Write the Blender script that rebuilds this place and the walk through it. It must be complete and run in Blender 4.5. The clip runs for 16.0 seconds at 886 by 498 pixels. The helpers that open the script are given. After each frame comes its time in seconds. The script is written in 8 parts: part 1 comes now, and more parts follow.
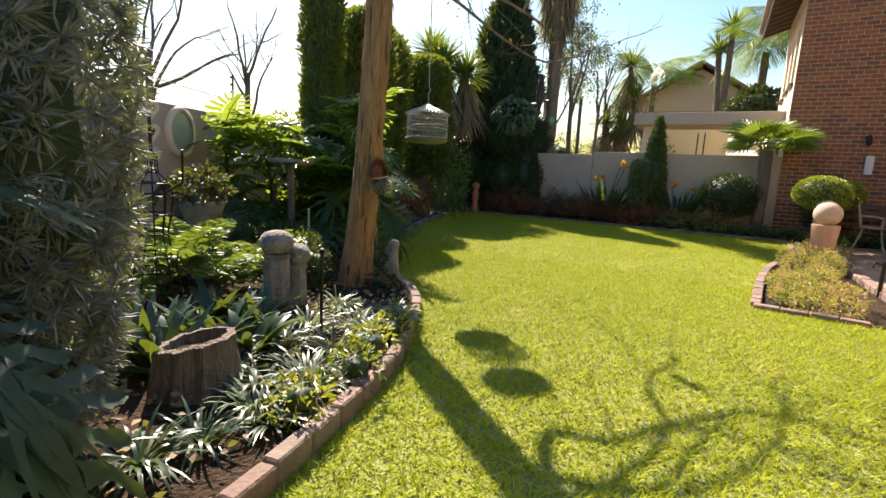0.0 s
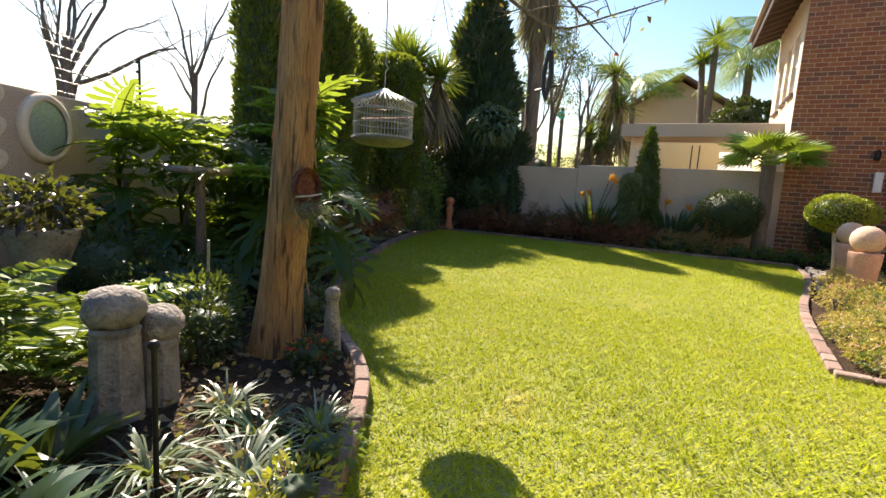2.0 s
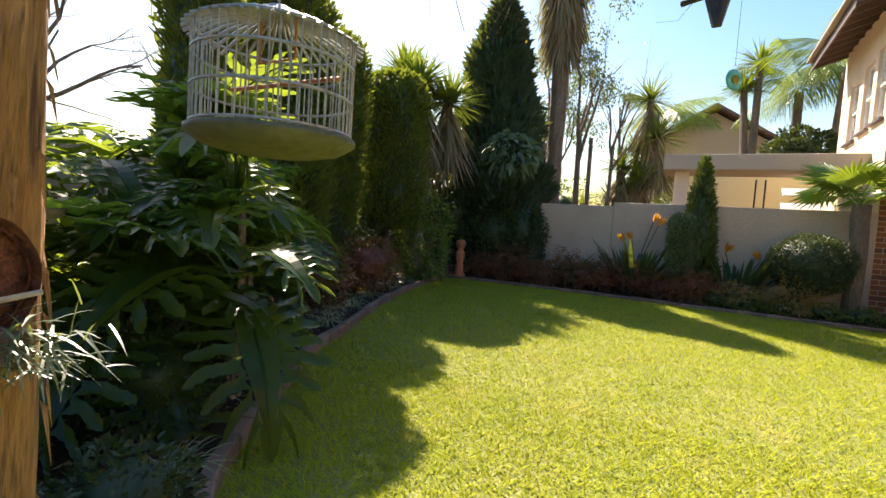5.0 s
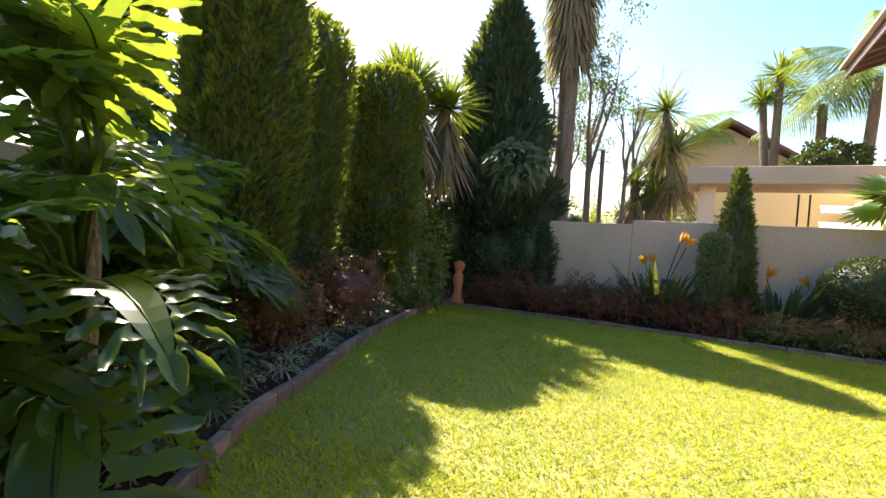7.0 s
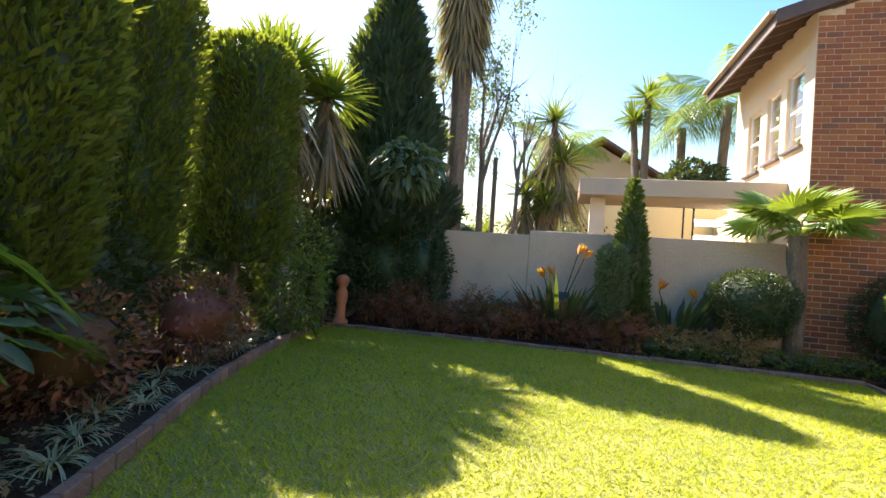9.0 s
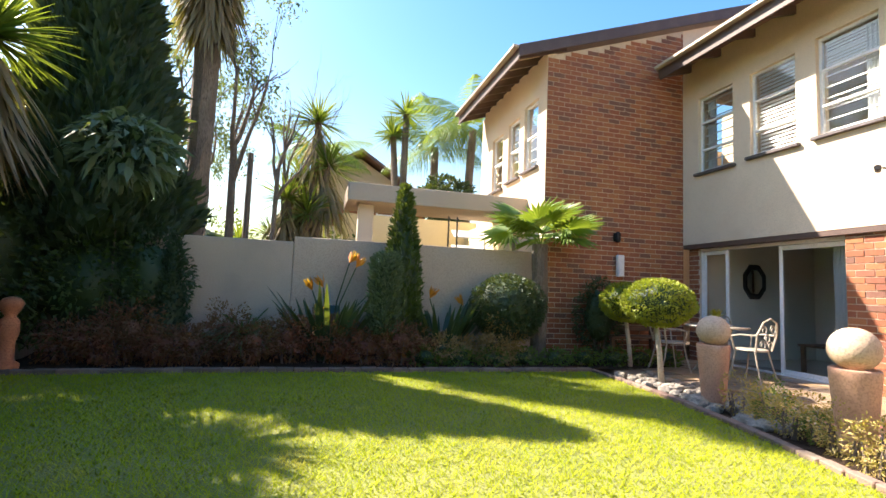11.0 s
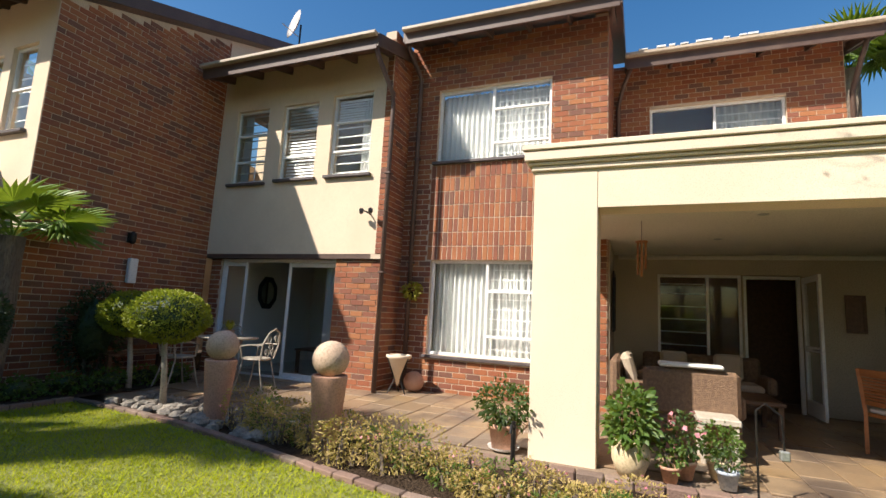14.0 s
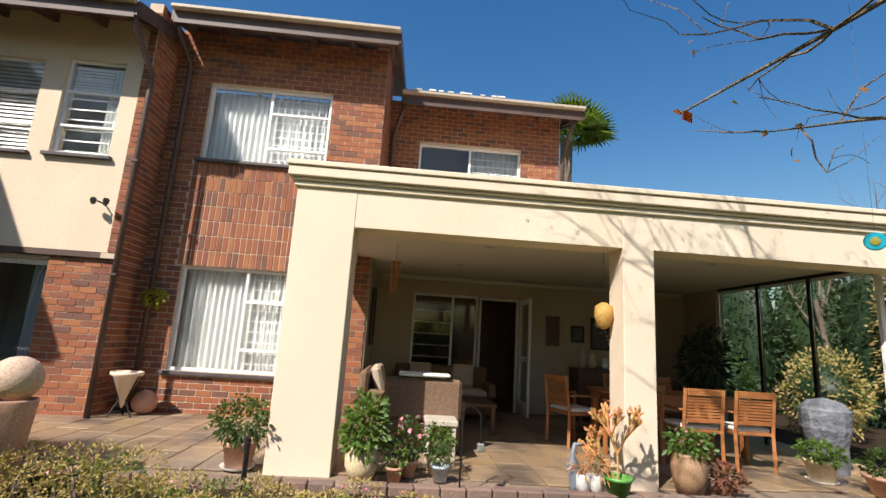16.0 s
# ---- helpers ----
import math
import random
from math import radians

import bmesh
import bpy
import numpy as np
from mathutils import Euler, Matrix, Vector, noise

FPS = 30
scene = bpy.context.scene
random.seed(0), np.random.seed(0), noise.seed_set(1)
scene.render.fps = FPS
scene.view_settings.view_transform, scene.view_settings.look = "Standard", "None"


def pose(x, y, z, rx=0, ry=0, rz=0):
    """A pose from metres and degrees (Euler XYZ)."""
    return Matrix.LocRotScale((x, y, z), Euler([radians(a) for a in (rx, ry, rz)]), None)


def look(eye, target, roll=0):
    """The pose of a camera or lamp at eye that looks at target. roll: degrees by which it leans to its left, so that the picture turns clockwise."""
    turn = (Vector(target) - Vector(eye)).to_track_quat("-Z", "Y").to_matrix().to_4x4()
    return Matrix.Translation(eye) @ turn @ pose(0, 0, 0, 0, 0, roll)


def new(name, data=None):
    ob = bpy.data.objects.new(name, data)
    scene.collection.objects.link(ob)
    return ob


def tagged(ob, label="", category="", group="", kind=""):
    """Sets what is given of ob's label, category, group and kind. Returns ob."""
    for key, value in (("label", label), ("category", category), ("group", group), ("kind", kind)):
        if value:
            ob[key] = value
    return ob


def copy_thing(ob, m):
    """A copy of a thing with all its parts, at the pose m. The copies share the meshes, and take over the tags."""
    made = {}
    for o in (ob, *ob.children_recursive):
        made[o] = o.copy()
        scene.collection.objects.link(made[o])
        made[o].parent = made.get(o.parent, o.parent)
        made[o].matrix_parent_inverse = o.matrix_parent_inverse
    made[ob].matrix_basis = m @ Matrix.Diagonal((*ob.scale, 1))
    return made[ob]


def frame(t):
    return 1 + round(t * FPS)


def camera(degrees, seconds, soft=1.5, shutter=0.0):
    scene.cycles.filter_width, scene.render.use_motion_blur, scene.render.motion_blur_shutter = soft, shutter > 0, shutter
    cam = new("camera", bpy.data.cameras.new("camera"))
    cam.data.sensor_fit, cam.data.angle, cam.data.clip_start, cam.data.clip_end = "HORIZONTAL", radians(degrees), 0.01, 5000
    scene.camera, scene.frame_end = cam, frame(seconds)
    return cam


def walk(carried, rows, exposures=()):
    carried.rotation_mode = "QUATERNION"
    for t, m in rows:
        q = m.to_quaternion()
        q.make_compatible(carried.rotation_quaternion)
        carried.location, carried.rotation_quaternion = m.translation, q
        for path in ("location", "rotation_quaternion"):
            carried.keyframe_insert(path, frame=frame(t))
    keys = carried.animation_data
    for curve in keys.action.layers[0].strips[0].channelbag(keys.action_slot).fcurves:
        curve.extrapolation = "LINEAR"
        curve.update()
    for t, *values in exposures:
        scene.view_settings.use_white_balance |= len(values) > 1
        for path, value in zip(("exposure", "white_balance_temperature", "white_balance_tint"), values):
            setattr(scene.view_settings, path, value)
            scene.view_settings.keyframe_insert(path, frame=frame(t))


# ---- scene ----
cam = camera(85.9, 16.0)
PATH = [
    (0, (-1.346, 1.679, 1.136), (-2.317, 3.397, 0.812), 3.0),
    (0.5, (-1.557, 1.984, 1.144), (-2.486, 3.717, 0.777), 2.3),
    (1, (-1.71, 2.319, 1.129), (-2.654, 4.039, 0.74), 2.4),
    (1.5, (-1.833, 2.627, 1.134), (-2.766, 4.364, 0.797), 3.7),
    (2, (-1.99, 2.92, 1.152), (-2.868, 4.697, 0.887), 3.5),
    (2.5, (-2.11, 3.24, 1.177), (-3.041, 4.994, 0.934), 2.9),
    (3, (-2.185, 3.498, 1.22), (-3.131, 5.251, 1.049), 5.1),
    (3.5, (-2.34, 3.774, 1.195), (-3.261, 5.544, 1.059), 4.2),
    (4, (-2.481, 4.061, 1.215), (-3.464, 5.798, 1.086), 4.1),
    (4.5, (-2.609, 4.359, 1.204), (-3.624, 6.08, 1.122), 4.8),
    (5, (-2.805, 4.665, 1.242), (-3.744, 6.427, 1.123), 3.8),
    (5.2, (-2.851, 4.755, 1.234), (-3.806, 6.51, 1.148), 3.6),
    (7.5, (-3.508, 6.016, 1.219), (-4.422, 7.794, 1.193), 4.3),
    (8.2, (-3.7, 6.309, 1.228), (-4.466, 8.157, 1.22), 4.5),
    (10.3, (-3.996, 7.21, 1.164), (-3.927, 9.205, 1.284), 3.0),
    (10.5, (-4.0, 7.256, 1.137), (-3.84, 9.246, 1.264), 2.9),
    (11, (-4.094, 7.553, 1.135), (-3.578, 9.478, 1.307), 2.4),
    (11.5, (-4.037, 7.661, 1.193), (-3.128, 9.434, 1.369), 1.5),
    (12, (-3.983, 7.714, 1.226), (-2.8, 9.316, 1.409), 1.9),
    (12.5, (-3.923, 7.782, 1.226), (-2.507, 9.181, 1.417), 2.1),
    (13, (-3.88, 7.763, 1.256), (-2.28, 8.943, 1.475), 2.3),
    (13.5, (-3.882, 7.753, 1.265), (-2.145, 8.715, 1.505), 2.7),
    (14, (-3.882, 7.689, 1.276), (-2.045, 8.433, 1.55), 3.0),
    (14.5, (-3.901, 7.605, 1.285), (-1.991, 8.115, 1.585), 3.3),
    (15, (-3.921, 7.535, 1.292), (-1.966, 7.801, 1.619), 3.3),
    (15.5, (-3.936, 7.457, 1.302), (-1.966, 7.503, 1.644), 3.4),
    (16, (-3.991, 7.419, 1.296), (-2.031, 7.286, 1.673), 3.6),
]
EXPOSURES = ((0, 1.5, 6600, 17), (2, 1.6, 6700, 17), (3.5, 1.58, 6800, 18), (5, 1.7, 6800, 19), (7.5, 2.25, 6700, 19), (8.2, 2.2, 6600, 17),
             (10.5, 2.25, 6500, 16), (11, 2.1, 6500, 15), (12, 1.75, 6400, 13), (13, 1.15, 6300, 11), (14.5, 0.72, 6150, 12), (16, 0.62, 6000, 12))
walk(cam, [(t, look(eye, target, roll)) for t, eye, target, roll in PATH], EXPOSURES)

# ---- world and sun ----
SUN_AZ, SUN_EL = (-0.765, 0.645), radians(44)
world = bpy.data.worlds.new("world")
scene.world = world
world.use_nodes = True
wn = world.node_tree
sky = wn.nodes.new("ShaderNodeTexSky")
sky.sky_type, sky.sun_disc = "NISHITA", False
sky.sun_elevation, sky.sun_rotation = SUN_EL, math.atan2(SUN_AZ[0], SUN_AZ[1])
sky.air_density, sky.dust_density, sky.ozone_density = 1.7, 1.2, 3.0
vivid = wn.nodes.new("ShaderNodeHueSaturation")
vivid.inputs["Hue"].default_value, vivid.inputs["Saturation"].default_value = 0.506, 1.4
wn.links.new(sky.outputs[0], vivid.inputs["Color"])
wn.links.new(vivid.outputs[0], wn.nodes["Background"].inputs[0])
wn.nodes["Background"].inputs[1].default_value = 0.072
sun_lamp = bpy.data.lights.new("sun", "SUN")
sun_lamp.energy, sun_lamp.angle, sun_lamp.color = 5.0, radians(0.55), (1.0, 0.90, 0.76)
sun = new("sun", sun_lamp)
sun.matrix_world = look((SUN_AZ[0] * 10, SUN_AZ[1] * 10, 10 * math.tan(SUN_EL)), (0, 0, 0))


# ---- materials ----
def node_mat(name):
    m = bpy.data.materials.new(name)
    m.use_nodes = True
    return m, m.node_tree, m.node_tree.nodes["Principled BSDF"]


def mixed(nt, fac, a, b, mode="MIX"):
    n = nt.nodes.new("ShaderNodeMix")
    n.data_type, n.blend_type = "RGBA", mode
    for sock, v in ((n.inputs[0], fac), (n.inputs[6], a), (n.inputs[7], b)):
        if hasattr(v, "is_linked"):
            nt.links.new(v, sock)
        else:
            sock.default_value = (*v, 1) if isinstance(v, tuple) else v
    return n.outputs[2]


def noise_fac(nt, scale, detail=4, lo=0.35, hi=0.65, stretch=(1, 1, 1)):
    geo = nt.nodes.new("ShaderNodeNewGeometry")
    mp = nt.nodes.new("ShaderNodeMapping")
    mp.inputs["Scale"].default_value = stretch
    nt.links.new(geo.outputs["Position"], mp.inputs[0])
    n = nt.nodes.new("ShaderNodeTexNoise")
    n.inputs["Scale"].default_value, n.inputs["Detail"].default_value = scale, detail
    nt.links.new(mp.outputs[0], n.inputs["Vector"])
    r = nt.nodes.new("ShaderNodeMapRange")
    r.inputs[1].default_value, r.inputs[2].default_value = lo, hi
    nt.links.new(n.outputs[0], r.inputs[0])
    return r.outputs[0]


def random_fac(nt):
    """One random number for each object and each loose island."""
    geo = nt.nodes.new("ShaderNodeNewGeometry")
    inf = nt.nodes.new("ShaderNodeObjectInfo")
    add = nt.nodes.new("ShaderNodeMath")
    nt.links.new(geo.outputs["Random Per Island"], add.inputs[0])
    nt.links.new(inf.outputs["Random"], add.inputs[1])
    fr = nt.nodes.new("ShaderNodeMath")
    fr.operation = "FRACT"
    nt.links.new(add.outputs[0], fr.inputs[0])
    return fr.outputs[0]


def mat(name, c1, c2, rough=0.7, scale=3.0, fine=40.0, bump=0.3, depth=0.004, metal=0.0, rand=None, spots=None, stretch=(1, 1, 1), leaf=0.0, spec=0.5):
    """Colour c1..c2 at a coarse and a fine scale, with relief; rand: colours picked piece by piece; spots: (colour, scale, low, high)."""
    m, nt, b = node_mat(name)
    col = mixed(nt, noise_fac(nt, scale, stretch=stretch), c1, c2)
    dark = tuple(v * 0.72 for v in c1)
    col = mixed(nt, noise_fac(nt, fine, 3, 0.45, 0.75, stretch), col, dark)
    if rand:
        ramp = nt.nodes.new("ShaderNodeValToRGB")
        ramp.color_ramp.interpolation = "CONSTANT" if len(rand) > 3 else "LINEAR"
        while len(ramp.color_ramp.elements) < len(rand):
            ramp.color_ramp.elements.new(0.5)
        for i, c in enumerate(rand):
            e = ramp.color_ramp.elements[i]
            e.position, e.color = i / (len(rand) if len(rand) > 3 else len(rand) - 1), (*c, 1)
        nt.links.new(random_fac(nt), ramp.inputs[0])
        col = mixed(nt, 0.35, ramp.outputs[0], col)
    if spots:
        col = mixed(nt, noise_fac(nt, spots[1], 5, spots[2], spots[3], stretch), col, spots[0])
    nt.links.new(col, b.inputs["Base Color"])
    b.inputs["Roughness"].default_value, b.inputs["Metallic"].default_value = rough, metal
    b.inputs["Specular IOR Level"].default_value = spec
    if bump:
        bp = nt.nodes.new("ShaderNodeBump")
        bp.inputs["Strength"].default_value, bp.inputs["Distance"].default_value = bump, depth
        nt.links.new(noise_fac(nt, fine, 5, 0.3, 0.7, stretch), bp.inputs["Height"])
        nt.links.new(bp.outputs[0], b.inputs["Normal"])
    if leaf:
        tr = nt.nodes.new("ShaderNodeBsdfTranslucent")
        bright = mixed(nt, 1.0, col, (1.0, 1.0, 0.45), "MULTIPLY")
        nt.links.new(mixed(nt, 0.55, bright, (0.35, 0.42, 0.03)), tr.inputs[0])
        mx = nt.nodes.new("ShaderNodeMixShader")
        mx.inputs[0].default_value = leaf
        nt.links.new(b.outputs[0], mx.inputs[1])
        nt.links.new(tr.outputs[0], mx.inputs[2])
        nt.links.new(mx.outputs[0], nt.nodes["Material Output"].inputs[0])
    return m


BRICK = mat("brick", (0.22, 0.065, 0.033), (0.31, 0.10, 0.045), 0.85, 6, 60, 0.5, 0.006,
            rand=[(0.31, 0.11, 0.045), (0.24, 0.08, 0.038), (0.37, 0.145, 0.056), (0.28, 0.092, 0.04), (0.13, 0.075, 0.055), (0.34, 0.12, 0.045), (0.21, 0.08, 0.048), (0.39, 0.165, 0.06)])
EDGE_BRICK = mat("edge_brick", (0.20, 0.13, 0.10), (0.28, 0.19, 0.14), 0.9, 6, 50, 0.6, 0.006, rand=[(0.25, 0.16, 0.12), (0.18, 0.11, 0.085), (0.27, 0.20, 0.15), (0.15, 0.11, 0.085)],
                 spots=((0.16, 0.13, 0.09), 5, 0.55, 0.75))
MORTAR = mat("mortar", (0.58, 0.46, 0.34), (0.64, 0.52, 0.39), 0.95, 8, 90, 0.5)
PLASTER = mat("plaster", (0.72, 0.57, 0.41), (0.77, 0.63, 0.46), 0.9, 1.2, 120, 0.25, 0.003, spots=((0.58, 0.46, 0.32), 0.9, 0.60, 0.85))
CREAM = mat("cream_plaster", (0.76, 0.62, 0.46), (0.80, 0.67, 0.51), 0.9, 1.0, 120, 0.2, 0.003, spots=((0.66, 0.55, 0.38), 0.8, 0.62, 0.85))
GREY_PLASTER = mat("taupe_plaster", (0.50, 0.39, 0.29), (0.56, 0.45, 0.34), 0.92, 1.0, 80, 0.3, 0.004, spots=((0.30, 0.25, 0.20), 0.7, 0.55, 0.8))
YELLOW_CREAM = mat("yellow_cream_plaster", (0.80, 0.66, 0.36), (0.84, 0.71, 0.42), 0.9, 1.0, 120, 0.2, 0.003)
# lighter than the other rooms: daylight through the open door is in this colour
LIVING_LIT = mat("living_room_lit_wall", (0.70, 0.66, 0.58), (0.75, 0.71, 0.63), 0.9, 1, 60, 0.1)
CEILING = mat("ceiling_paint", (0.62, 0.58, 0.48), (0.67, 0.63, 0.52), 0.9, 1, 60, 0.1)
# cream darkened so that part of the indoor shade sits in the colour
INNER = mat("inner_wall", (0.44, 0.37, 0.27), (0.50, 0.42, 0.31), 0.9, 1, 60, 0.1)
WHITE = mat("white_paint", (0.80, 0.79, 0.77), (0.86, 0.85, 0.83), 0.45, 4, 60, 0.1, 0.001)
BROWN = mat("brown_paint", (0.085, 0.050, 0.040), (0.12, 0.075, 0.055), 0.55, 4, 60, 0.2, 0.002)
FASCIA = mat("fascia_gutter", (0.44, 0.36, 0.27), (0.52, 0.43, 0.33), 0.6, 2, 40, 0.2, 0.002, spots=((0.35, 0.27, 0.20), 2, 0.58, 0.8))
ROOF = mat("roof_sheet", (0.20, 0.10, 0.075), (0.25, 0.13, 0.095), 0.6, 2, 30, 0.2)
SILL = mat("slate_sill", (0.07, 0.055, 0.055), (0.11, 0.09, 0.085), 0.6, 6, 40, 0.3)
SLATE = mat("slate_tile", (0.26, 0.18, 0.11), (0.36, 0.26, 0.16), 0.34, 2, 25, 0.5, 0.004,
            rand=[(0.34, 0.23, 0.13), (0.29, 0.20, 0.12), (0.38, 0.27, 0.16), (0.27, 0.20, 0.14), (0.36, 0.24, 0.12)], spots=((0.15, 0.11, 0.08), 0.9, 0.52, 0.62))
SOIL = mat("soil", (0.045, 0.030, 0.020), (0.08, 0.055, 0.035), 1.0, 4, 40, 0.9, 0.02, spec=0.08)
TURF = mat("turf", (0.20, 0.23, 0.05), (0.27, 0.27, 0.08), 1.0, 1.5, 60, 0.8, 0.01)
GRASS = mat("grass_blade", (0.35, 0.39, 0.012), (0.45, 0.45, 0.02), 0.75, 0.9, 8, 0, rand=[(0.23, 0.31, 0.008), (0.36, 0.42, 0.012), (0.48, 0.46, 0.03)], spots=((0.58, 0.47, 0.10), 1.6, 0.60, 0.80), leaf=0.3, spec=0.12)
TERRA = mat("terracotta", (0.52, 0.28, 0.18), (0.60, 0.36, 0.24), 0.85, 3, 60, 0.3, 0.003, spots=((0.66, 0.50, 0.38), 3, 0.55, 0.8))
STONE = mat("weathered_stone", (0.27, 0.24, 0.20), (0.36, 0.32, 0.26), 0.92, 6, 50, 0.8, 0.008, spots=((0.12, 0.11, 0.09), 7, 0.5, 0.7))
METAL_DARK = mat("dark_iron", (0.02, 0.018, 0.018), (0.04, 0.035, 0.03), 0.5, 8, 60, 0.2, 0.001, metal=0.6)
WIRE = mat("cage_wire", (0.30, 0.31, 0.28), (0.42, 0.43, 0.39), 0.45, 8, 60, 0.1, 0.001, metal=0.5)
PALE_IRON = mat("painted_iron", (0.36, 0.31, 0.24), (0.45, 0.40, 0.32), 0.5, 8, 60, 0.2, 0.001)
BARK = mat("bark", (0.44, 0.23, 0.09), (0.62, 0.36, 0.15), 0.95, 3, 20, 1.0, 0.02, stretch=(5, 5, 0.45), spots=((0.14, 0.075, 0.04), 7, 0.55, 0.66))
GREY_BARK = mat("grey_bark", (0.16, 0.12, 0.09), (0.25, 0.20, 0.15), 0.95, 3, 25, 0.9, 0.02, stretch=(2, 2, 0.6))
STEM_WHITE = mat("pale_stem", (0.48, 0.42, 0.33), (0.56, 0.50, 0.40), 0.9, 8, 40, 0.6, 0.004)
WOOD = mat("teak", (0.33, 0.12, 0.035), (0.44, 0.18, 0.06), 0.45, 3, 30, 0.3, 0.002, stretch=(1, 1, 6))
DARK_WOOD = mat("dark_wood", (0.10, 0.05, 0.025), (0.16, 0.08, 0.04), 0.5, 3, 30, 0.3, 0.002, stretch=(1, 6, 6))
CLOTH = mat("white_cloth", (0.72, 0.70, 0.66), (0.80, 0.78, 0.74), 0.95, 4, 200, 0.3, 0.002)
CURTAIN = mat("curtain_cloth", (0.54, 0.54, 0.52), (0.62, 0.62, 0.60), 0.95, 2, 150, 0.2, 0.002, leaf=0.0)
BEIGE = mat("beige_cushion", (0.45, 0.36, 0.26), (0.52, 0.42, 0.31), 0.95, 4, 150, 0.3, 0.002)
RATTAN = mat("rattan", (0.17, 0.10, 0.06), (0.26, 0.16, 0.09), 0.7, 30, 120, 0.8, 0.006)
BLACK = mat("black_paint", (0.012, 0.012, 0.014), (0.02, 0.02, 0.022), 0.5, 4, 60, 0.1)


def glass(name, tint, rough=0.0):
    m, nt, b = node_mat(name)
    b.inputs["Base Color"].default_value = (*tint, 1)
    b.inputs["Roughness"].default_value, b.inputs["IOR"].default_value, b.inputs["Transmission Weight"].default_value = rough, 1.45, 1.0
    return m


GLASS = glass("window_glass", (0.93, 0.96, 0.95))
OLD_MIRROR = mat("aged_mirror", (0.42, 0.50, 0.44), (0.52, 0.58, 0.52), 0.35, 3, 60, 0.05, metal=0.4)
MIRROR = mat("mirror_glass", (0.75, 0.78, 0.74), (0.80, 0.82, 0.78), 0.04, 2, 60, 0, metal=1.0)

# leaves: translucent, varied leaf by leaf
def leafy(name, cols, rough=0.45, leaf=0.35, spec=0.5):
    return mat(name, cols[0], cols[-1], rough, 2.5, 30, 0, rand=list(cols), leaf=leaf, spec=spec)


PHILO = leafy("split_leaf_green", [(0.028, 0.075, 0.018), (0.04, 0.10, 0.02), (0.06, 0.13, 0.025)], 0.24, 0.62)
CYPRESS = leafy("cypress_green", [(0.05, 0.085, 0.014), (0.095, 0.14, 0.02), (0.20, 0.21, 0.03)], 0.7, 0.4)
CONIFER = leafy("dark_conifer", [(0.018, 0.04, 0.025), (0.03, 0.06, 0.038), (0.045, 0.08, 0.05)], 0.7, 0.2)
SILVER = leafy("grey_green_conifer", [(0.08, 0.13, 0.07), (0.12, 0.18, 0.10), (0.17, 0.22, 0.13)], 0.7, 0.25)
YUCCA = leafy("yucca_green", [(0.07, 0.13, 0.02), (0.12, 0.19, 0.03), (0.20, 0.25, 0.05)], 0.45, 0.35)
DEADLEAF = leafy("dead_leaf", [(0.22, 0.16, 0.09), (0.30, 0.22, 0.13), (0.38, 0.29, 0.18)], 0.85, 0.25)
PALM = leafy("palm_green", [(0.10, 0.19, 0.03), (0.15, 0.25, 0.04), (0.22, 0.31, 0.06)], 0.4, 0.35)
NANDINA = leafy("red_shrub", [(0.20, 0.055, 0.045), (0.33, 0.11, 0.075), (0.11, 0.08, 0.035)], 0.55, 0.3)
# lit copy of the red shrub: sunlight turns its leaf colour tan here
NANDINA_SUNLIT = leafy("sunlit_red_shrub", [(0.36, 0.20, 0.10), (0.45, 0.30, 0.15), (0.30, 0.22, 0.08)], 0.6, 0.3)
SHRUB = leafy("shrub_green", [(0.035, 0.07, 0.02), (0.05, 0.10, 0.025), (0.08, 0.13, 0.03)], 0.5, 0.3)
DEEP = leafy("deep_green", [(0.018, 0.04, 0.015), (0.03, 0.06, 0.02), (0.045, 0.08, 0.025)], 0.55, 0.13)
LIME = leafy("lime_topiary", [(0.22, 0.27, 0.02), (0.32, 0.36, 0.03), (0.42, 0.43, 0.045)], 0.5, 0.35)
STREL = leafy("strelitzia_green", [(0.022, 0.05, 0.025), (0.035, 0.07, 0.035), (0.06, 0.10, 0.045)], 0.35, 0.2)
COVER = leafy("groundcover_green", [(0.06, 0.13, 0.02), (0.10, 0.18, 0.03), (0.15, 0.22, 0.05)], 0.5, 0.35)
GOLD = leafy("golden_leaf", [(0.35, 0.30, 0.03), (0.48, 0.42, 0.05), (0.25, 0.28, 0.04)], 0.5, 0.4)
DRY = leafy("dry_flowering", [(0.52, 0.36, 0.12), (0.42, 0.36, 0.10), (0.60, 0.42, 0.20)], 0.7, 0.35)
SILVERLEAF = leafy("striped_leaf", [(0.16, 0.20, 0.13), (0.28, 0.32, 0.22), (0.09, 0.14, 0.06)], 0.35, 0.3)
BRONZE = leafy("bronze_leaf", [(0.05, 0.028, 0.028), (0.08, 0.045, 0.035), (0.05, 0.06, 0.03)], 0.3, 0.2)
VARIEGATED = leafy("variegated_leaf", [(0.30, 0.35, 0.20), (0.48, 0.50, 0.36), (0.18, 0.26, 0.10)], 0.4, 0.3)
AUTUMN = leafy("autumn_leaf", [(0.22, 0.10, 0.05), (0.36, 0.14, 0.05), (0.20, 0.12, 0.07)], 0.6, 0.4)
ORANGE = leafy("orange_petal", [(0.75, 0.22, 0.02), (0.85, 0.32, 0.03)], 0.5, 0.35)
RED = leafy("red_petal", [(0.60, 0.03, 0.02), (0.72, 0.06, 0.03)], 0.5, 0.3)
PINK = leafy("pink_petal", [(0.75, 0.22, 0.30), (0.80, 0.35, 0.40)], 0.5, 0.35)
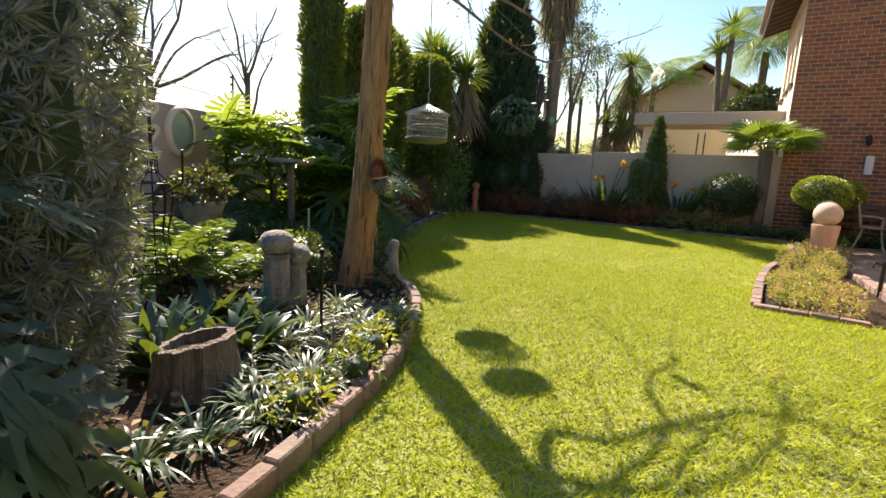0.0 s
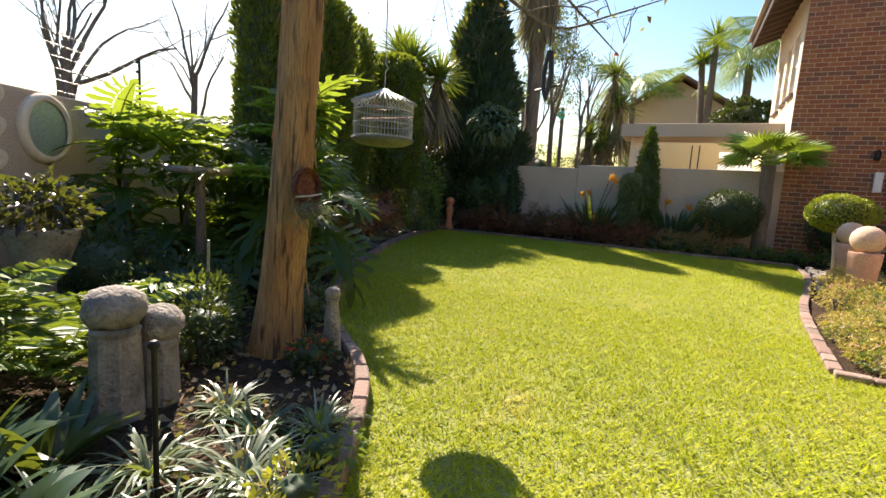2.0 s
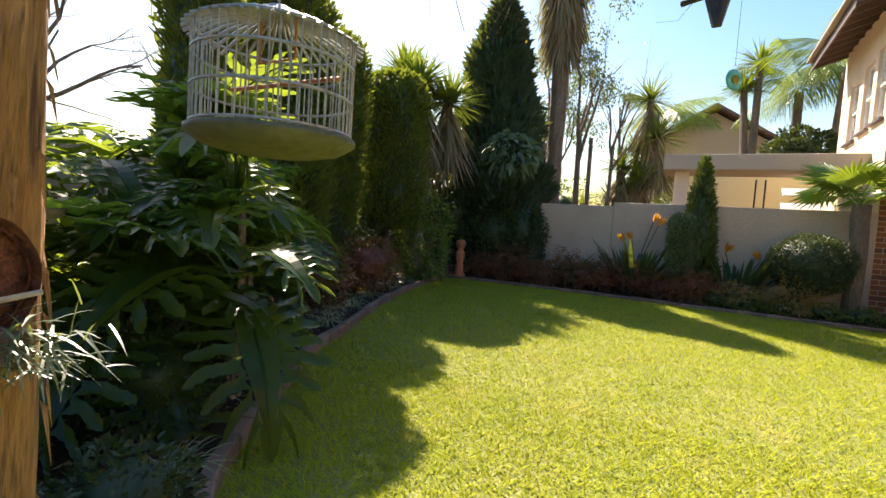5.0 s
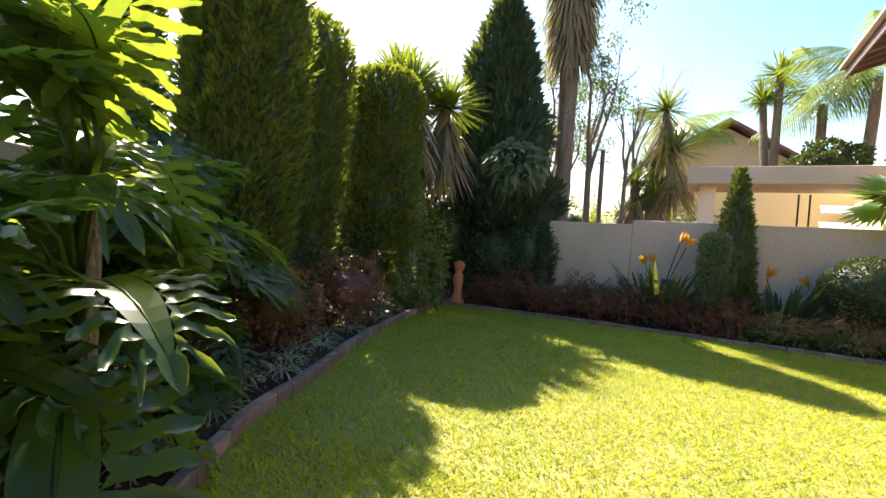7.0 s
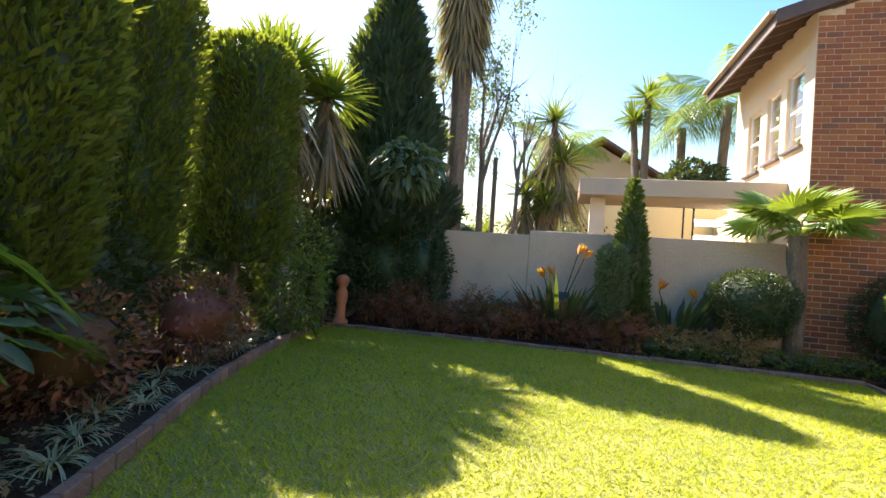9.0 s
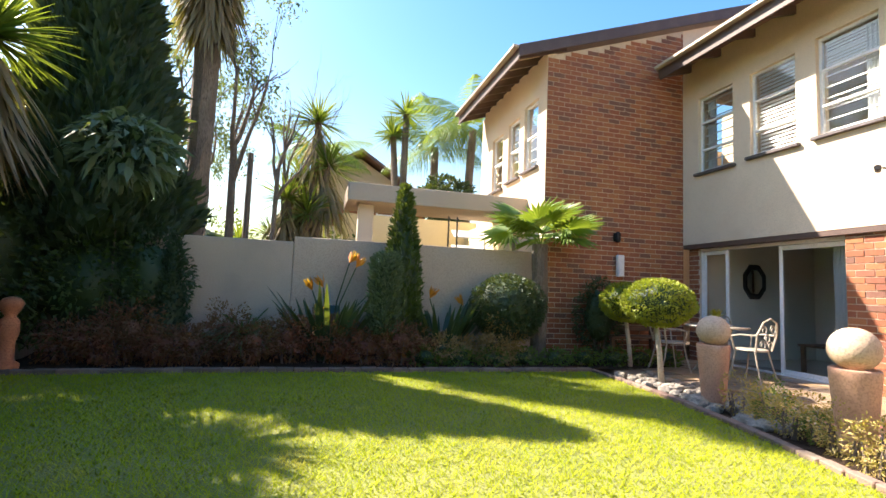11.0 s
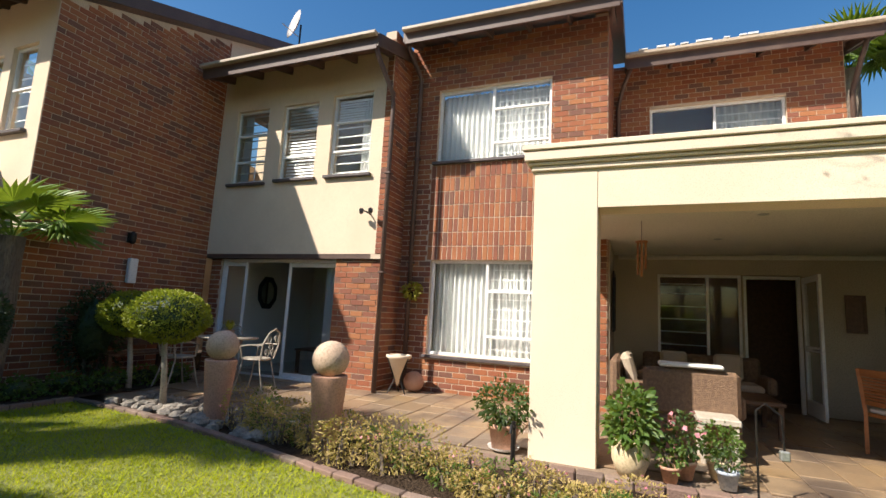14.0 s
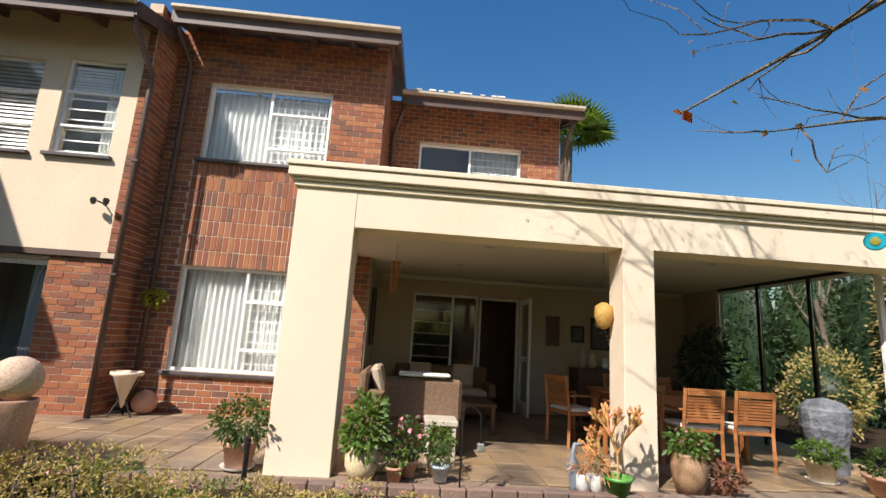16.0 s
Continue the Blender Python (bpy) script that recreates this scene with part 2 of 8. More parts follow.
STICKS = leafy("pencil_stem", [(0.62, 0.16, 0.07), (0.70, 0.34, 0.12), (0.58, 0.46, 0.14)], 0.6, 0.15)


# ---- geometry helpers ----
class Geo:
    """Collects vertices and faces for one mesh."""

    def __init__(self):
        self.v, self.f, self.n = [], [], 0

    def add(self, verts, faces, m=None):
        verts = np.asarray(verts, float).reshape(-1, 3)
        if m is not None:
            a = np.array(m)
            verts = verts @ a[:3, :3].T + a[:3, 3]
        self.v.append(verts)
        self.f += [tuple(int(i) + self.n for i in f) for f in faces]
        self.n += len(verts)
        return self

    def box(self, x0, y0, z0, x1, y1, z1, c=0.004, m=None):
        c = min(c, (x1 - x0) / 3, (y1 - y0) / 3, (z1 - z0) / 3)
        if c <= 0.0005:
            vs = [(x, y, z) for x in (x0, x1) for y in (y0, y1) for z in (z0, z1)]
            return self.add(vs, [(0, 1, 3, 2), (4, 6, 7, 5), (0, 4, 5, 1), (2, 3, 7, 6), (0, 2, 6, 4), (1, 5, 7, 3)], m)
        vs, idx = [], {}
        for i, x in enumerate((x0, x1)):
            for j, y in enumerate((y0, y1)):
                for k, z in enumerate((z0, z1)):
                    dx, dy, dz = c * (1 - 2 * i), c * (1 - 2 * j), c * (1 - 2 * k)
                    for a, p in enumerate(((x, y + dy, z + dz), (x + dx, y, z + dz), (x + dx, y + dy, z))):
                        idx[i, j, k, a] = len(vs)
                        vs.append(p)
        g = lambda *q: tuple(idx[r] for r in q)
        fs = []
        for s in (0, 1):
            fs.append(g((s, 0, 0, 0), (s, 0, 1, 0), (s, 1, 1, 0), (s, 1, 0, 0)))
            fs.append(g((0, s, 0, 1), (1, s, 0, 1), (1, s, 1, 1), (0, s, 1, 1)))
            fs.append(g((0, 0, s, 2), (0, 1, s, 2), (1, 1, s, 2), (1, 0, s, 2)))
            for u in (0, 1):
                fs.append(g((s, u, 0, 0), (s, u, 1, 0), (s, u, 1, 1), (s, u, 0, 1)))
                fs.append(g((s, 0, u, 0), (s, 1, u, 0), (s, 1, u, 2), (s, 0, u, 2)))
                fs.append(g((0, s, u, 1), (1, s, u, 1), (1, s, u, 2), (0, s, u, 2)))
        for i in (0, 1):
            for j in (0, 1):
                for k in (0, 1):
                    fs.append(g((i, j, k, 0), (i, j, k, 1), (i, j, k, 2)))
        return self.add(vs, fs, m)

    def tube(self, pts, radii, n=8, cap=True, lump=0.0, rng=None):
        pts = [Vector(p) for p in pts]
        radii = [radii] * len(pts) if isinstance(radii, (int, float)) else list(radii)
        vs, fs = [], []
        side = None
        for i, p in enumerate(pts):
            d = (pts[min(i + 1, len(pts) - 1)] - pts[max(i - 1, 0)]).normalized()
            if side is None:
                side = d.cross(Vector((0.31, 0.2, 0.93)) if abs(d.z) < 0.9 else Vector((1, 0.1, 0))).normalized()
            side = (side - d * side.dot(d)).normalized()
            up = d.cross(side)
            for k in range(n):
                a = 2 * math.pi * k / n
                r = radii[i] * (1 + (lump * (rng.random() - 0.5) if lump else 0))
                vs.append(p + (side * math.cos(a) + up * math.sin(a)) * r)
        for i in range(len(pts) - 1):
            for k in range(n):
                k2 = (k + 1) % n
                fs.append((i * n + k, i * n + k2, (i + 1) * n + k2, (i + 1) * n + k))
        if cap:
            fs += [tuple(range(n))[::-1], tuple(range((len(pts) - 1) * n, len(pts) * n))]
        return self.add([tuple(v) for v in vs], fs)

    def lathe(self, prof, n=24, m=None, close=True):
        vs, fs = [], []
        for r, z in prof:
            for k in range(n):
                a = 2 * math.pi * k / n
                vs.append((r * math.cos(a), r * math.sin(a), z))
        for i in range(len(prof) - 1):
            for k in range(n):
                k2 = (k + 1) % n
                fs.append((i * n + k, i * n + k2, (i + 1) * n + k2, (i + 1) * n + k))
        if close:
            fs += [tuple(range(n))[::-1], tuple(range((len(prof) - 1) * n, len(prof) * n))]
        return self.add(vs, fs, m)

    def ball(self, c, r, n=20, rough=0.0, seed=0, squash=(1, 1, 1)):
        vs, fs, rings = [], [], n // 2
        for i in range(rings + 1):
            t = math.pi * i / rings
            for k in range(n):
                a = 2 * math.pi * k / n
                d = Vector((math.sin(t) * math.cos(a), math.sin(t) * math.sin(a), math.cos(t)))
                q = r * (1 + rough * noise.noise(d * 3.1 + Vector((seed, seed * 0.7, 0))))
                vs.append((c[0] + d.x * q * squash[0], c[1] + d.y * q * squash[1], c[2] + d.z * q * squash[2]))
        for i in range(rings):
            for k in range(n):
                k2 = (k + 1) % n
                fs.append((i * n + k, (i + 1) * n + k, (i + 1) * n + k2, i * n + k2))
        return self.add(vs, fs)

    def mesh(self, name, smooth=False):
        me = bpy.data.meshes.new(name)
        if self.n:
            me.from_pydata(np.concatenate(self.v).tolist(), [], self.f)
        if smooth:
            me.polygons.foreach_set("use_smooth", [True] * len(me.polygons))
        me.update()
        return me


def part(name, geo, material, parent=None, label="", smooth=False, kind=""):
    me = geo if isinstance(geo, bpy.types.Mesh) else geo.mesh(name, smooth)
    if not me.materials:
        me.materials.append(material)
    ob = new(name, me)
    if parent is not None:
        ob.parent = parent
    return tagged(ob, label=label, kind=kind)


def thing(name, m, label, category, group="", kind=""):
    ob = new(name)
    ob.matrix_basis = m
    ob.empty_display_size = 0.1
    return tagged(ob, label, category, group, kind)


def structure(name, geo, material, label="", smooth=False):
    return tagged(part(name, geo, material, smooth=smooth), label, kind="structure")


def quad_mesh(name, verts, nper, faces_per, smooth=False):
    """Many equal small pieces: verts is (count, nper, 3)."""
    count = len(verts)
    me = bpy.data.meshes.new(name)
    flat = verts.reshape(-1, 3)
    me.vertices.add(len(flat))
    me.vertices.foreach_set("co", flat.astype(np.float32).ravel())
    loops, starts, totals, off = [], [], [], 0
    base = (np.arange(count) * nper)[:, None]
    per = np.concatenate([np.asarray(f) for f in faces_per])
    sizes = np.array([len(f) for f in faces_per])
    loops = (base + per[None, :]).ravel()
    totals = np.tile(sizes, count)
    starts = np.concatenate([[0], np.cumsum(totals)[:-1]])
    me.loops.add(len(loops))
    me.loops.foreach_set("vertex_index", loops.astype(np.int32))
    me.polygons.add(len(totals))
    me.polygons.foreach_set("loop_start", starts.astype(np.int32))
    me.polygons.foreach_set("loop_total", totals.astype(np.int32))
    me.update(calc_edges=True)
    if smooth:
        me.polygons.foreach_set("use_smooth", [True] * len(me.polygons))
    return me


def unit(a):
    return a / np.maximum(np.linalg.norm(a, axis=-1, keepdims=True), 1e-9)


def leaves(name, base, way, length, width, rng, droop=0.25, fold=0.2):
    """Leaves that start at base and go along way: each a folded blade of six points."""
    n = len(base)
    way = unit(way)
    rnd = unit(rng.normal(size=(n, 3)))
    side = unit(np.cross(way, rnd))
    up = np.cross(side, way)
    ln, wd = np.broadcast_to(length, n)[:, None], np.broadcast_to(width, n)[:, None]
    down = np.array([0, 0, -1.0]) * ln * droop
    mid = base + way * ln * 0.5 + down * 0.25
    tip = base + way * ln + down
    v = np.stack([base, mid + side * wd * 0.5 + up * wd * fold, mid, mid - side * wd * 0.5 + up * wd * fold, tip], 1)
    return quad_mesh(name, v, 5, [(0, 1, 2), (0, 2, 3), (1, 4, 2), (2, 4, 3)])


def blades(name, base, way, length, width, rng, arch=0.5, seg=4):
    """Long arching strap leaves."""
    n = len(base)
    way = unit(way)
    side = unit(np.cross(way, np.array([0, 0, 1.0])) + rng.normal(size=(n, 3)) * 0.15)
    ln, wd = np.broadcast_to(length, n)[:, None], np.broadcast_to(width, n)[:, None]
    ar = np.broadcast_to(arch, n)[:, None]
    rows = []
    for i in range(seg + 1):
        t = i / seg
        w = wd * (0.55 + 0.9 * t - 1.4 * t * t) if i < seg else wd * 0.04
        c = base + way * ln * t + np.array([0, 0, -1.0]) * ln * ar * t * t
        rows += [c - side * w * 0.5, c + side * w * 0.5]
    v = np.stack(rows, 1)
    return quad_mesh(name, v, 2 * seg + 2, [(2 * i, 2 * i + 1, 2 * i + 3, 2 * i + 2) for i in range(seg)], True)


# ---- ground, lawn and beds ----
def smooth_line(pts, per=6):
    p = [np.array(q, float) for q in pts]
    p = [2 * p[0] - p[1]] + p + [2 * p[-1] - p[-2]]
    out = []
    for i in range(1, len(p) - 2):
        for k in range(per):
            t = k / per
            out.append(0.5 * (2 * p[i] + (p[i + 1] - p[i - 1]) * t + (2 * p[i - 1] - 5 * p[i] + 4 * p[i + 1] - p[i + 2]) * t**2 + (3 * p[i] - p[i - 1] - 3 * p[i + 1] + p[i + 2]) * t**3))
    return out + [p[-2]]


LEFT_EDGE = smooth_line([(-2.25, -3.0), (-2.35, 0.5), (-2.5, 2.2), (-2.62, 2.95), (-2.84, 3.84), (-3.25, 4.7), (-3.62, 5.2), (-4.1, 5.6), (-4.64, 6.09), (-5.21, 7.0), (-5.7, 7.8), (-6.0, 8.6), (-6.75, 10.44), (-7.3, 12.4), (-7.6, 13.9)])
BACK_EDGE = smooth_line([(-7.6, 13.95), (-5.2, 14.07), (-2.7, 14.06), (0.06, 14.0)])
RIGHT_EDGE = smooth_line([(0.06, 13.95), (-0.05, 12.4), (-0.38, 10.7), (-0.6, 9.7), (-0.76, 8.6), (-0.9, 7.05)])
LAWN = [tuple(q) for q in LEFT_EDGE + BACK_EDGE[1:] + RIGHT_EDGE[1:]] + [(-0.1, 6.97), (0.1, 6.9), (0.12, -3.0)]


def inside(px, py, poly):
    hit = np.zeros(len(px), bool)
    for (x0, y0), (x1, y1) in zip(poly, poly[1:] + poly[:1]):
        if y0 == y1:
            continue
        cross = (y0 > py) != (y1 > py)
        hit ^= cross & (px < (x1 - x0) * (py - y0) / (y1 - y0) + x0)
    return hit


g = Geo().add([(-900, -900, -0.1), (900, -900, -0.1), (900, 900, -0.1), (-900, 900, -0.1)], [(0, 1, 2, 3)])
structure("ground", g, SOIL, "bare brown garden soil")
g = Geo()
n = len(LAWN)
g.add([(x, y, 0) for x, y in LAWN] + [(x, y, -0.08) for x, y in LAWN], [tuple(range(n))[::-1]] + [(i, (i + 1) % n, n + (i + 1) % n, n + i) for i in range(n)])
lawn = structure("lawn", g, TURF, "mown green lawn with dry straw patches")

rng = np.random.default_rng(5)


def grass_mesh(count, y0, y1, length):
    px, py = rng.uniform(-7.7, 0.2, count), rng.uniform(y0, y1, count)
    ok = inside(px, py, LAWN)
    px, py = px[ok], py[ok]
    k = len(px)
    b = np.stack([px, py, np.full(k, -0.002)], 1)
    a = rng.uniform(0, 2 * np.pi, k)
    ln = length * rng.uniform(0.5, 1.25, k)
    lean = rng.uniform(0.8, 2.2, k)
    tip = b + np.stack([np.cos(a) * ln * lean, np.sin(a) * ln * lean, ln], 1)
    sd = np.stack([-np.sin(a), np.cos(a), np.zeros(k)], 1) * (rng.uniform(0.005, 0.010, k) * (1 + 0.6 * (y0 > 8)))[:, None]
    return quad_mesh("grass", np.stack([b - sd * 0.5, b + sd * 0.5, tip], 1), 3, [(0, 1, 2)])


part("grass", grass_mesh(330000, 0.5, 8.0, 0.030), GRASS, lawn, "short mown grass blades", kind="stuff")
part("grass", grass_mesh(150000, 8.0, 14.2, 0.034), GRASS, lawn, "short mown grass blades", kind="stuff")

# raised soil of the beds
def soil_strip(name, a, b, label, z0=0.05, z1=0.09, seg=8, rough=0.05):
    """A bed between two lines of as many points."""
    g = Geo()
    vs, k = [], seg + 1
    for p, q in zip(a, b):
        for i in range(k):
            t = i / seg
            x, y = p[0] + (q[0] - p[0]) * t, p[1] + (q[1] - p[1]) * t
            vs.append((x, y, z0 + (z1 - z0) * t + rough * noise.noise(Vector((x * 2.3, y * 2.3, 3))) * (0 < i < seg)))
    fs = [(r * k + i, r * k + i + 1, (r + 1) * k + i + 1, (r + 1) * k + i) for r in range(len(a) - 1) for i in range(seg)]
    return structure(name, g.add(vs, fs), SOIL, label, True)


left_wall_x = lambda y: -6.87 - 0.42 * (y - 5.07)
soil_strip("bed_left", [(x - 0.08, y) for x, y in LEFT_EDGE], [(min(left_wall_x(y), x - 0.5), y) for x, y in LEFT_EDGE], "dark leaf-strewn soil of the planted bed", 0.05, 0.12, 14)
soil_strip("bed_back", [(x, y + 0.06) for x, y in BACK_EDGE] + [(1.0, 14.05), (2.0, 14.3)], [(x, 15.14) for x, y in BACK_EDGE] + [(1.0, 15.26), (2.0, 15.26)], "dark soil of the bed along the back wall", 0.04, 0.1)
soil_strip("bed_right", [(x + 0.06, y) for x, y in RIGHT_EDGE], [(0.75 if y > 10.8 else 0.42, y) for x, y in RIGHT_EDGE], "soil of the flower bed beside the patio", 0.0, -0.02)


# ---- brick edging along the beds ----
def edging(name, line, label, size=(0.215, 0.10, 0.10), z=0.0, offset=0.0, limit=300):
    ob = thing(name, pose(0, 0, 0), label, "edging", kind="structure")
    me = Geo().box(-size[0] / 2 + 0.004, -size[1] / 2, -0.08, size[0] / 2 - 0.004, size[1] / 2, size[2], 0.008).mesh("brick")
    me.materials.append(EDGE_BRICK)
    pts = [Vector((p[0], p[1], 0)) for p in line]
    left, r = 0.0, random.Random(3)
    count = 0
    for a, b in zip(pts, pts[1:]):
        d, ln = (b - a).normalized(), (b - a).length
        while left < ln and count < limit:
            c = a + d * left + Vector((-d.y, d.x, 0)) * offset
            br = part("brick", me, EDGE_BRICK, ob)
            br.matrix_basis = pose(c.x, c.y, z + r.uniform(-0.008, 0.004), r.uniform(-2, 2), r.uniform(-2, 2), math.degrees(math.atan2(d.y, d.x)) + r.uniform(-2, 2))
            left += size[0]
            count += 1
        left -= ln
    return ob


# ---- walls with openings, and brickwork ----
def wall_panel(name, m, w, h, thick, openings, material, label=""):
    """A wall in its own frame: x along it, z up, its outer face at y = 0, its body behind. openings: x0, x1, z0, z1."""
    g = Geo()
    xs = sorted({0, w, *[q for o in openings for q in o[:2]]})
    zs = sorted({0, h, *[q for o in openings for q in o[2:]]})
    for x0, x1 in zip(xs, xs[1:]):
        for z0, z1 in zip(zs, zs[1:]):
            cx, cz = (x0 + x1) / 2, (z0 + z1) / 2
            if not any(o[0] < cx < o[1] and o[2] < cz < o[3] for o in openings):
                g.box(x0, 0, z0, x1, thick, z1, 0)
    ob = structure(name, g, material, label)
    ob.matrix_basis = m
    return ob


def free_runs(x0, x1, z0, z1, holes):
    runs = [(x0, x1)]
    for a, b, c, d in holes:
        if c < z1 - 0.012 and d > z0 + 0.012:
            runs = [q for r in runs for q in ((r[0], min(r[1], a)), (max(r[0], b), r[1])) if q[1] - q[0] > 0.02]
    return runs


def brickwork(wall, w, h, holes, singles=0, soldier=None, top=None, near=None):
    """Bricks proud of the wall's outer face. soldier: x0, x1, z0, z1 of upright bricks; top(x): the height at which the wall ends there."""
    L, C, J, proud = 0.236, 0.0905, 0.014, 0.008
    cells = []
    stop = holes + ([soldier] if soldier else [])
    row, z = 0, 0.0
    while z < h:
        for a, b in free_runs(0, w, z, z + C, stop):
            x = -(row % 2) * L / 2
            while x < b:
                p, q = max(x, a), min(x + L, b)
                if q - p > 0.03 and not (top and z + C > min(top(p), top(q))):
                    cells.append((p + J / 2, q - J / 2, z + J / 2, min(z + C, h) - J / 2))
                x += L
        row, z = row + 1, z + C
    if soldier:
        sx0, sx1, sz0, sz1 = soldier
        k, nr = round((sx1 - sx0) / C), max(1, round((sz1 - sz0) / L))
        dx, dz = (sx1 - sx0) / k, (sz1 - sz0) / nr
        for r in range(nr):
            for a, b in free_runs(sx0, sx1, sz0 + r * dz, sz0 + (r + 1) * dz, holes):
                for i in range(k):
                    x = sx0 + i * dx
                    if x >= a - 0.01 and x + dx <= b + 0.01:
                        cells.append((x + J / 2, x + dx - J / 2, sz0 + r * dz + J / 2, sz0 + (r + 1) * dz - J / 2))
    cells = [c for c in cells if c[1] - c[0] > 0.015 and c[3] - c[2] > 0.015]
    if near:
        cells.sort(key=lambda c: ((c[0] + c[1]) / 2 - near[0]) ** 2 + ((c[2] + c[3]) / 2 - near[1]) ** 2)
    r, cache, rest = random.Random(9), {}, Geo()
    for i, (a, b, c, d) in enumerate(cells):
        out = proud + r.uniform(-0.002, 0.003)
        if i < singles:
            key = (round(b - a, 3), round(d - c, 3))
            if key not in cache:
                cache[key] = Geo().box(-key[0] / 2, -proud, -key[1] / 2, key[0] / 2, 0.004, key[1] / 2, 0.003).mesh("brick")
                cache[key].materials.append(BRICK)
            part("brick", cache[key], BRICK, wall).matrix_basis = pose((a + b) / 2, r.uniform(-0.002, 0.002), (c + d) / 2)
        else:
            rest.box(a, -out, c, b, 0.004, d, 0)
    if rest.n:
        part("brickwork", rest, BRICK, wall, "red-brown face bricks in pale mortar", kind="stuff")


WEST = -90
P0 = 0.03
# upper storey windows as (y high, y low, z low, z high)
FW = [(14.88, 14.10, 3.54, 5.00), (13.76, 12.97, 3.57, 5.00), (12.66, 11.84, 3.58, 5.06)]
UPW, LOW = (10.90, 8.92, 3.92, 5.24), (10.90, 8.92, 0.62, 2.19)


def holes_from(y_start, wins, z_start):
    return [(y_start - a, y_start - b, c - z_start, d - z_start) for a, b, c, d in wins]


# annex: brick end wall that faces the garden, plastered side wall
annex_top = lambda x: 5.60 + (x + 0.16) * 0.35 - 0.06
g = Geo()
pts = [(0, 0), (3.0, 0), (3.0, annex_top(2.84)), (0, annex_top(-0.16))]
g.add([(x, 0, z) for x, z in pts] + [(x, 0.22, z) for x, z in pts], [(0, 1, 2, 3), (7, 6, 5, 4), (0, 4, 5, 1), (1, 5, 6, 2), (2, 6, 7, 3), (3, 7, 4, 0)])
annex_wall = structure("wall_annex_end", g, MORTAR, "tall red-brown face-brick end wall")
annex_wall.matrix_basis = pose(-0.16, 15.28, 0)
brickwork(annex_wall, 3.0, 7.0, [], top=lambda x: annex_top(x - 0.16))
AW = [(18.02, 17.36, 3.46, 4.72), (17.06, 16.46, 3.52, 4.80), (16.24, 15.62, 3.55, 4.88)]
wall_panel("wall_annex_side", pose(-0.165, 18.6, 0, 0, 0, WEST), 18.6 - 15.285, 5.62, 0.2, holes_from(18.6, AW, 0), PLASTER, "sunlit cream plaster side wall")
# the strip of gable above the lower roof
g = Geo().add([(2.84, 15.29, 5.3), (7, 15.29, 5.3), (7, 15.29, annex_top(7)), (2.84, 15.29, annex_top(2.84)), (2.84, 15.5, 5.3), (7, 15.5, 5.3), (7, 15.5, annex_top(7)), (2.84, 15.5, annex_top(2.84))],
              [(0, 1, 2, 3), (7, 6, 5, 4), (0, 4, 5, 1), (1, 5, 6, 2), (2, 6, 7, 3), (3, 7, 4, 0)])
structure("wall_gable", g, PLASTER, "beige plaster gable above the lower roof")

# plastered first floor over the sliding door
wall_panel("wall_upper_plaster", pose(2.83, 15.278, 2.2, 0, 0, WEST), 15.278 - 11.60, 3.75, 0.24, holes_from(15.278, FW, 2.2), PLASTER, "beige plaster wall half in shade")
strip = wall_panel("wall_brick_strip", pose(2.83, 11.60, 2.2, 0, 0, WEST), 0.12, 3.75, 0.24, [], MORTAR, "narrow brick strip at the corner")
brickwork(strip, 0.12, 3.75, [])
structure("ceiling_overhang", Geo().box(2.834, 11.485, 2.12, 3.3, 15.27, 2.198, 0), BROWN, "brown boarded underside of the overhang")
pier = wall_panel("wall_door_pier", pose(2.90, 12.38, 0, 0, 0, WEST), 0.90, 2.12, 0.24, [], MORTAR, "brick pier beside the sliding door")
brickwork(pier, 0.90, 2.12, [], singles=0)
nib = wall_panel("wall_door_nib", pose(2.98, 15.275, 0, 0, 0, WEST), 0.26, 2.12, 0.2, [], MORTAR, "brick beside the sliding door")
brickwork(nib, 0.26, 2.12, [])
ret = wall_panel("wall_return", pose(2.902, 11.478, 0), 0.63, 2.118, 0.2, [], MORTAR, "brick return wall in shade")
brickwork(ret, 0.63, 2.118, [])
ret = wall_panel("wall_return_upper", pose(2.832, 11.478, 2.12), 0.70, 3.98, 0.2, [], MORTAR, "brick return wall in shade")
brickwork(ret, 0.70, 3.98, [])

# main brick front
MAIN_H = 6.15
holes = holes_from(11.478, [UPW, LOW], 0)
main_wall = wall_panel("wall_main_brick", pose(3.53, 11.478, 0, 0, 0, WEST), 11.478 - 8.05, MAIN_H, 0.24, holes, MORTAR, "red-brown brick front with upright bricks between windows")
brickwork(main_wall, 11.478 - 8.05, MAIN_H, holes, singles=300, soldier=(0.50, 2.56, 2.19, 3.86), near=(1.2, 1.6))
side_wall = wall_panel("wall_main_side", pose(3.534, 8.05, 0), 1.9, 6.2, 0.2, [], MORTAR, "brick side wall above the patio roof")
brickwork(side_wall, 1.9, 6.2, [])
W5 = (7.40, 5.27, 4.35, 5.30)
back_wall = wall_panel("wall_back_upper", pose(5.35, 8.045, 2.8, 0, 0, WEST), 8.045 - 4.45, 3.4, 0.24, holes_from(8.045, [W5], 2.8), MORTAR, "brick upper wall set back over the patio")
brickwork(back_wall, 8.045 - 4.45, 3.4, holes_from(8.045, [W5], 2.8))
wall_panel("wall_back_end", pose(5.36, 4.44, 2.8), 2.0, 3.36, 0.2, [], MORTAR, "brick end wall")
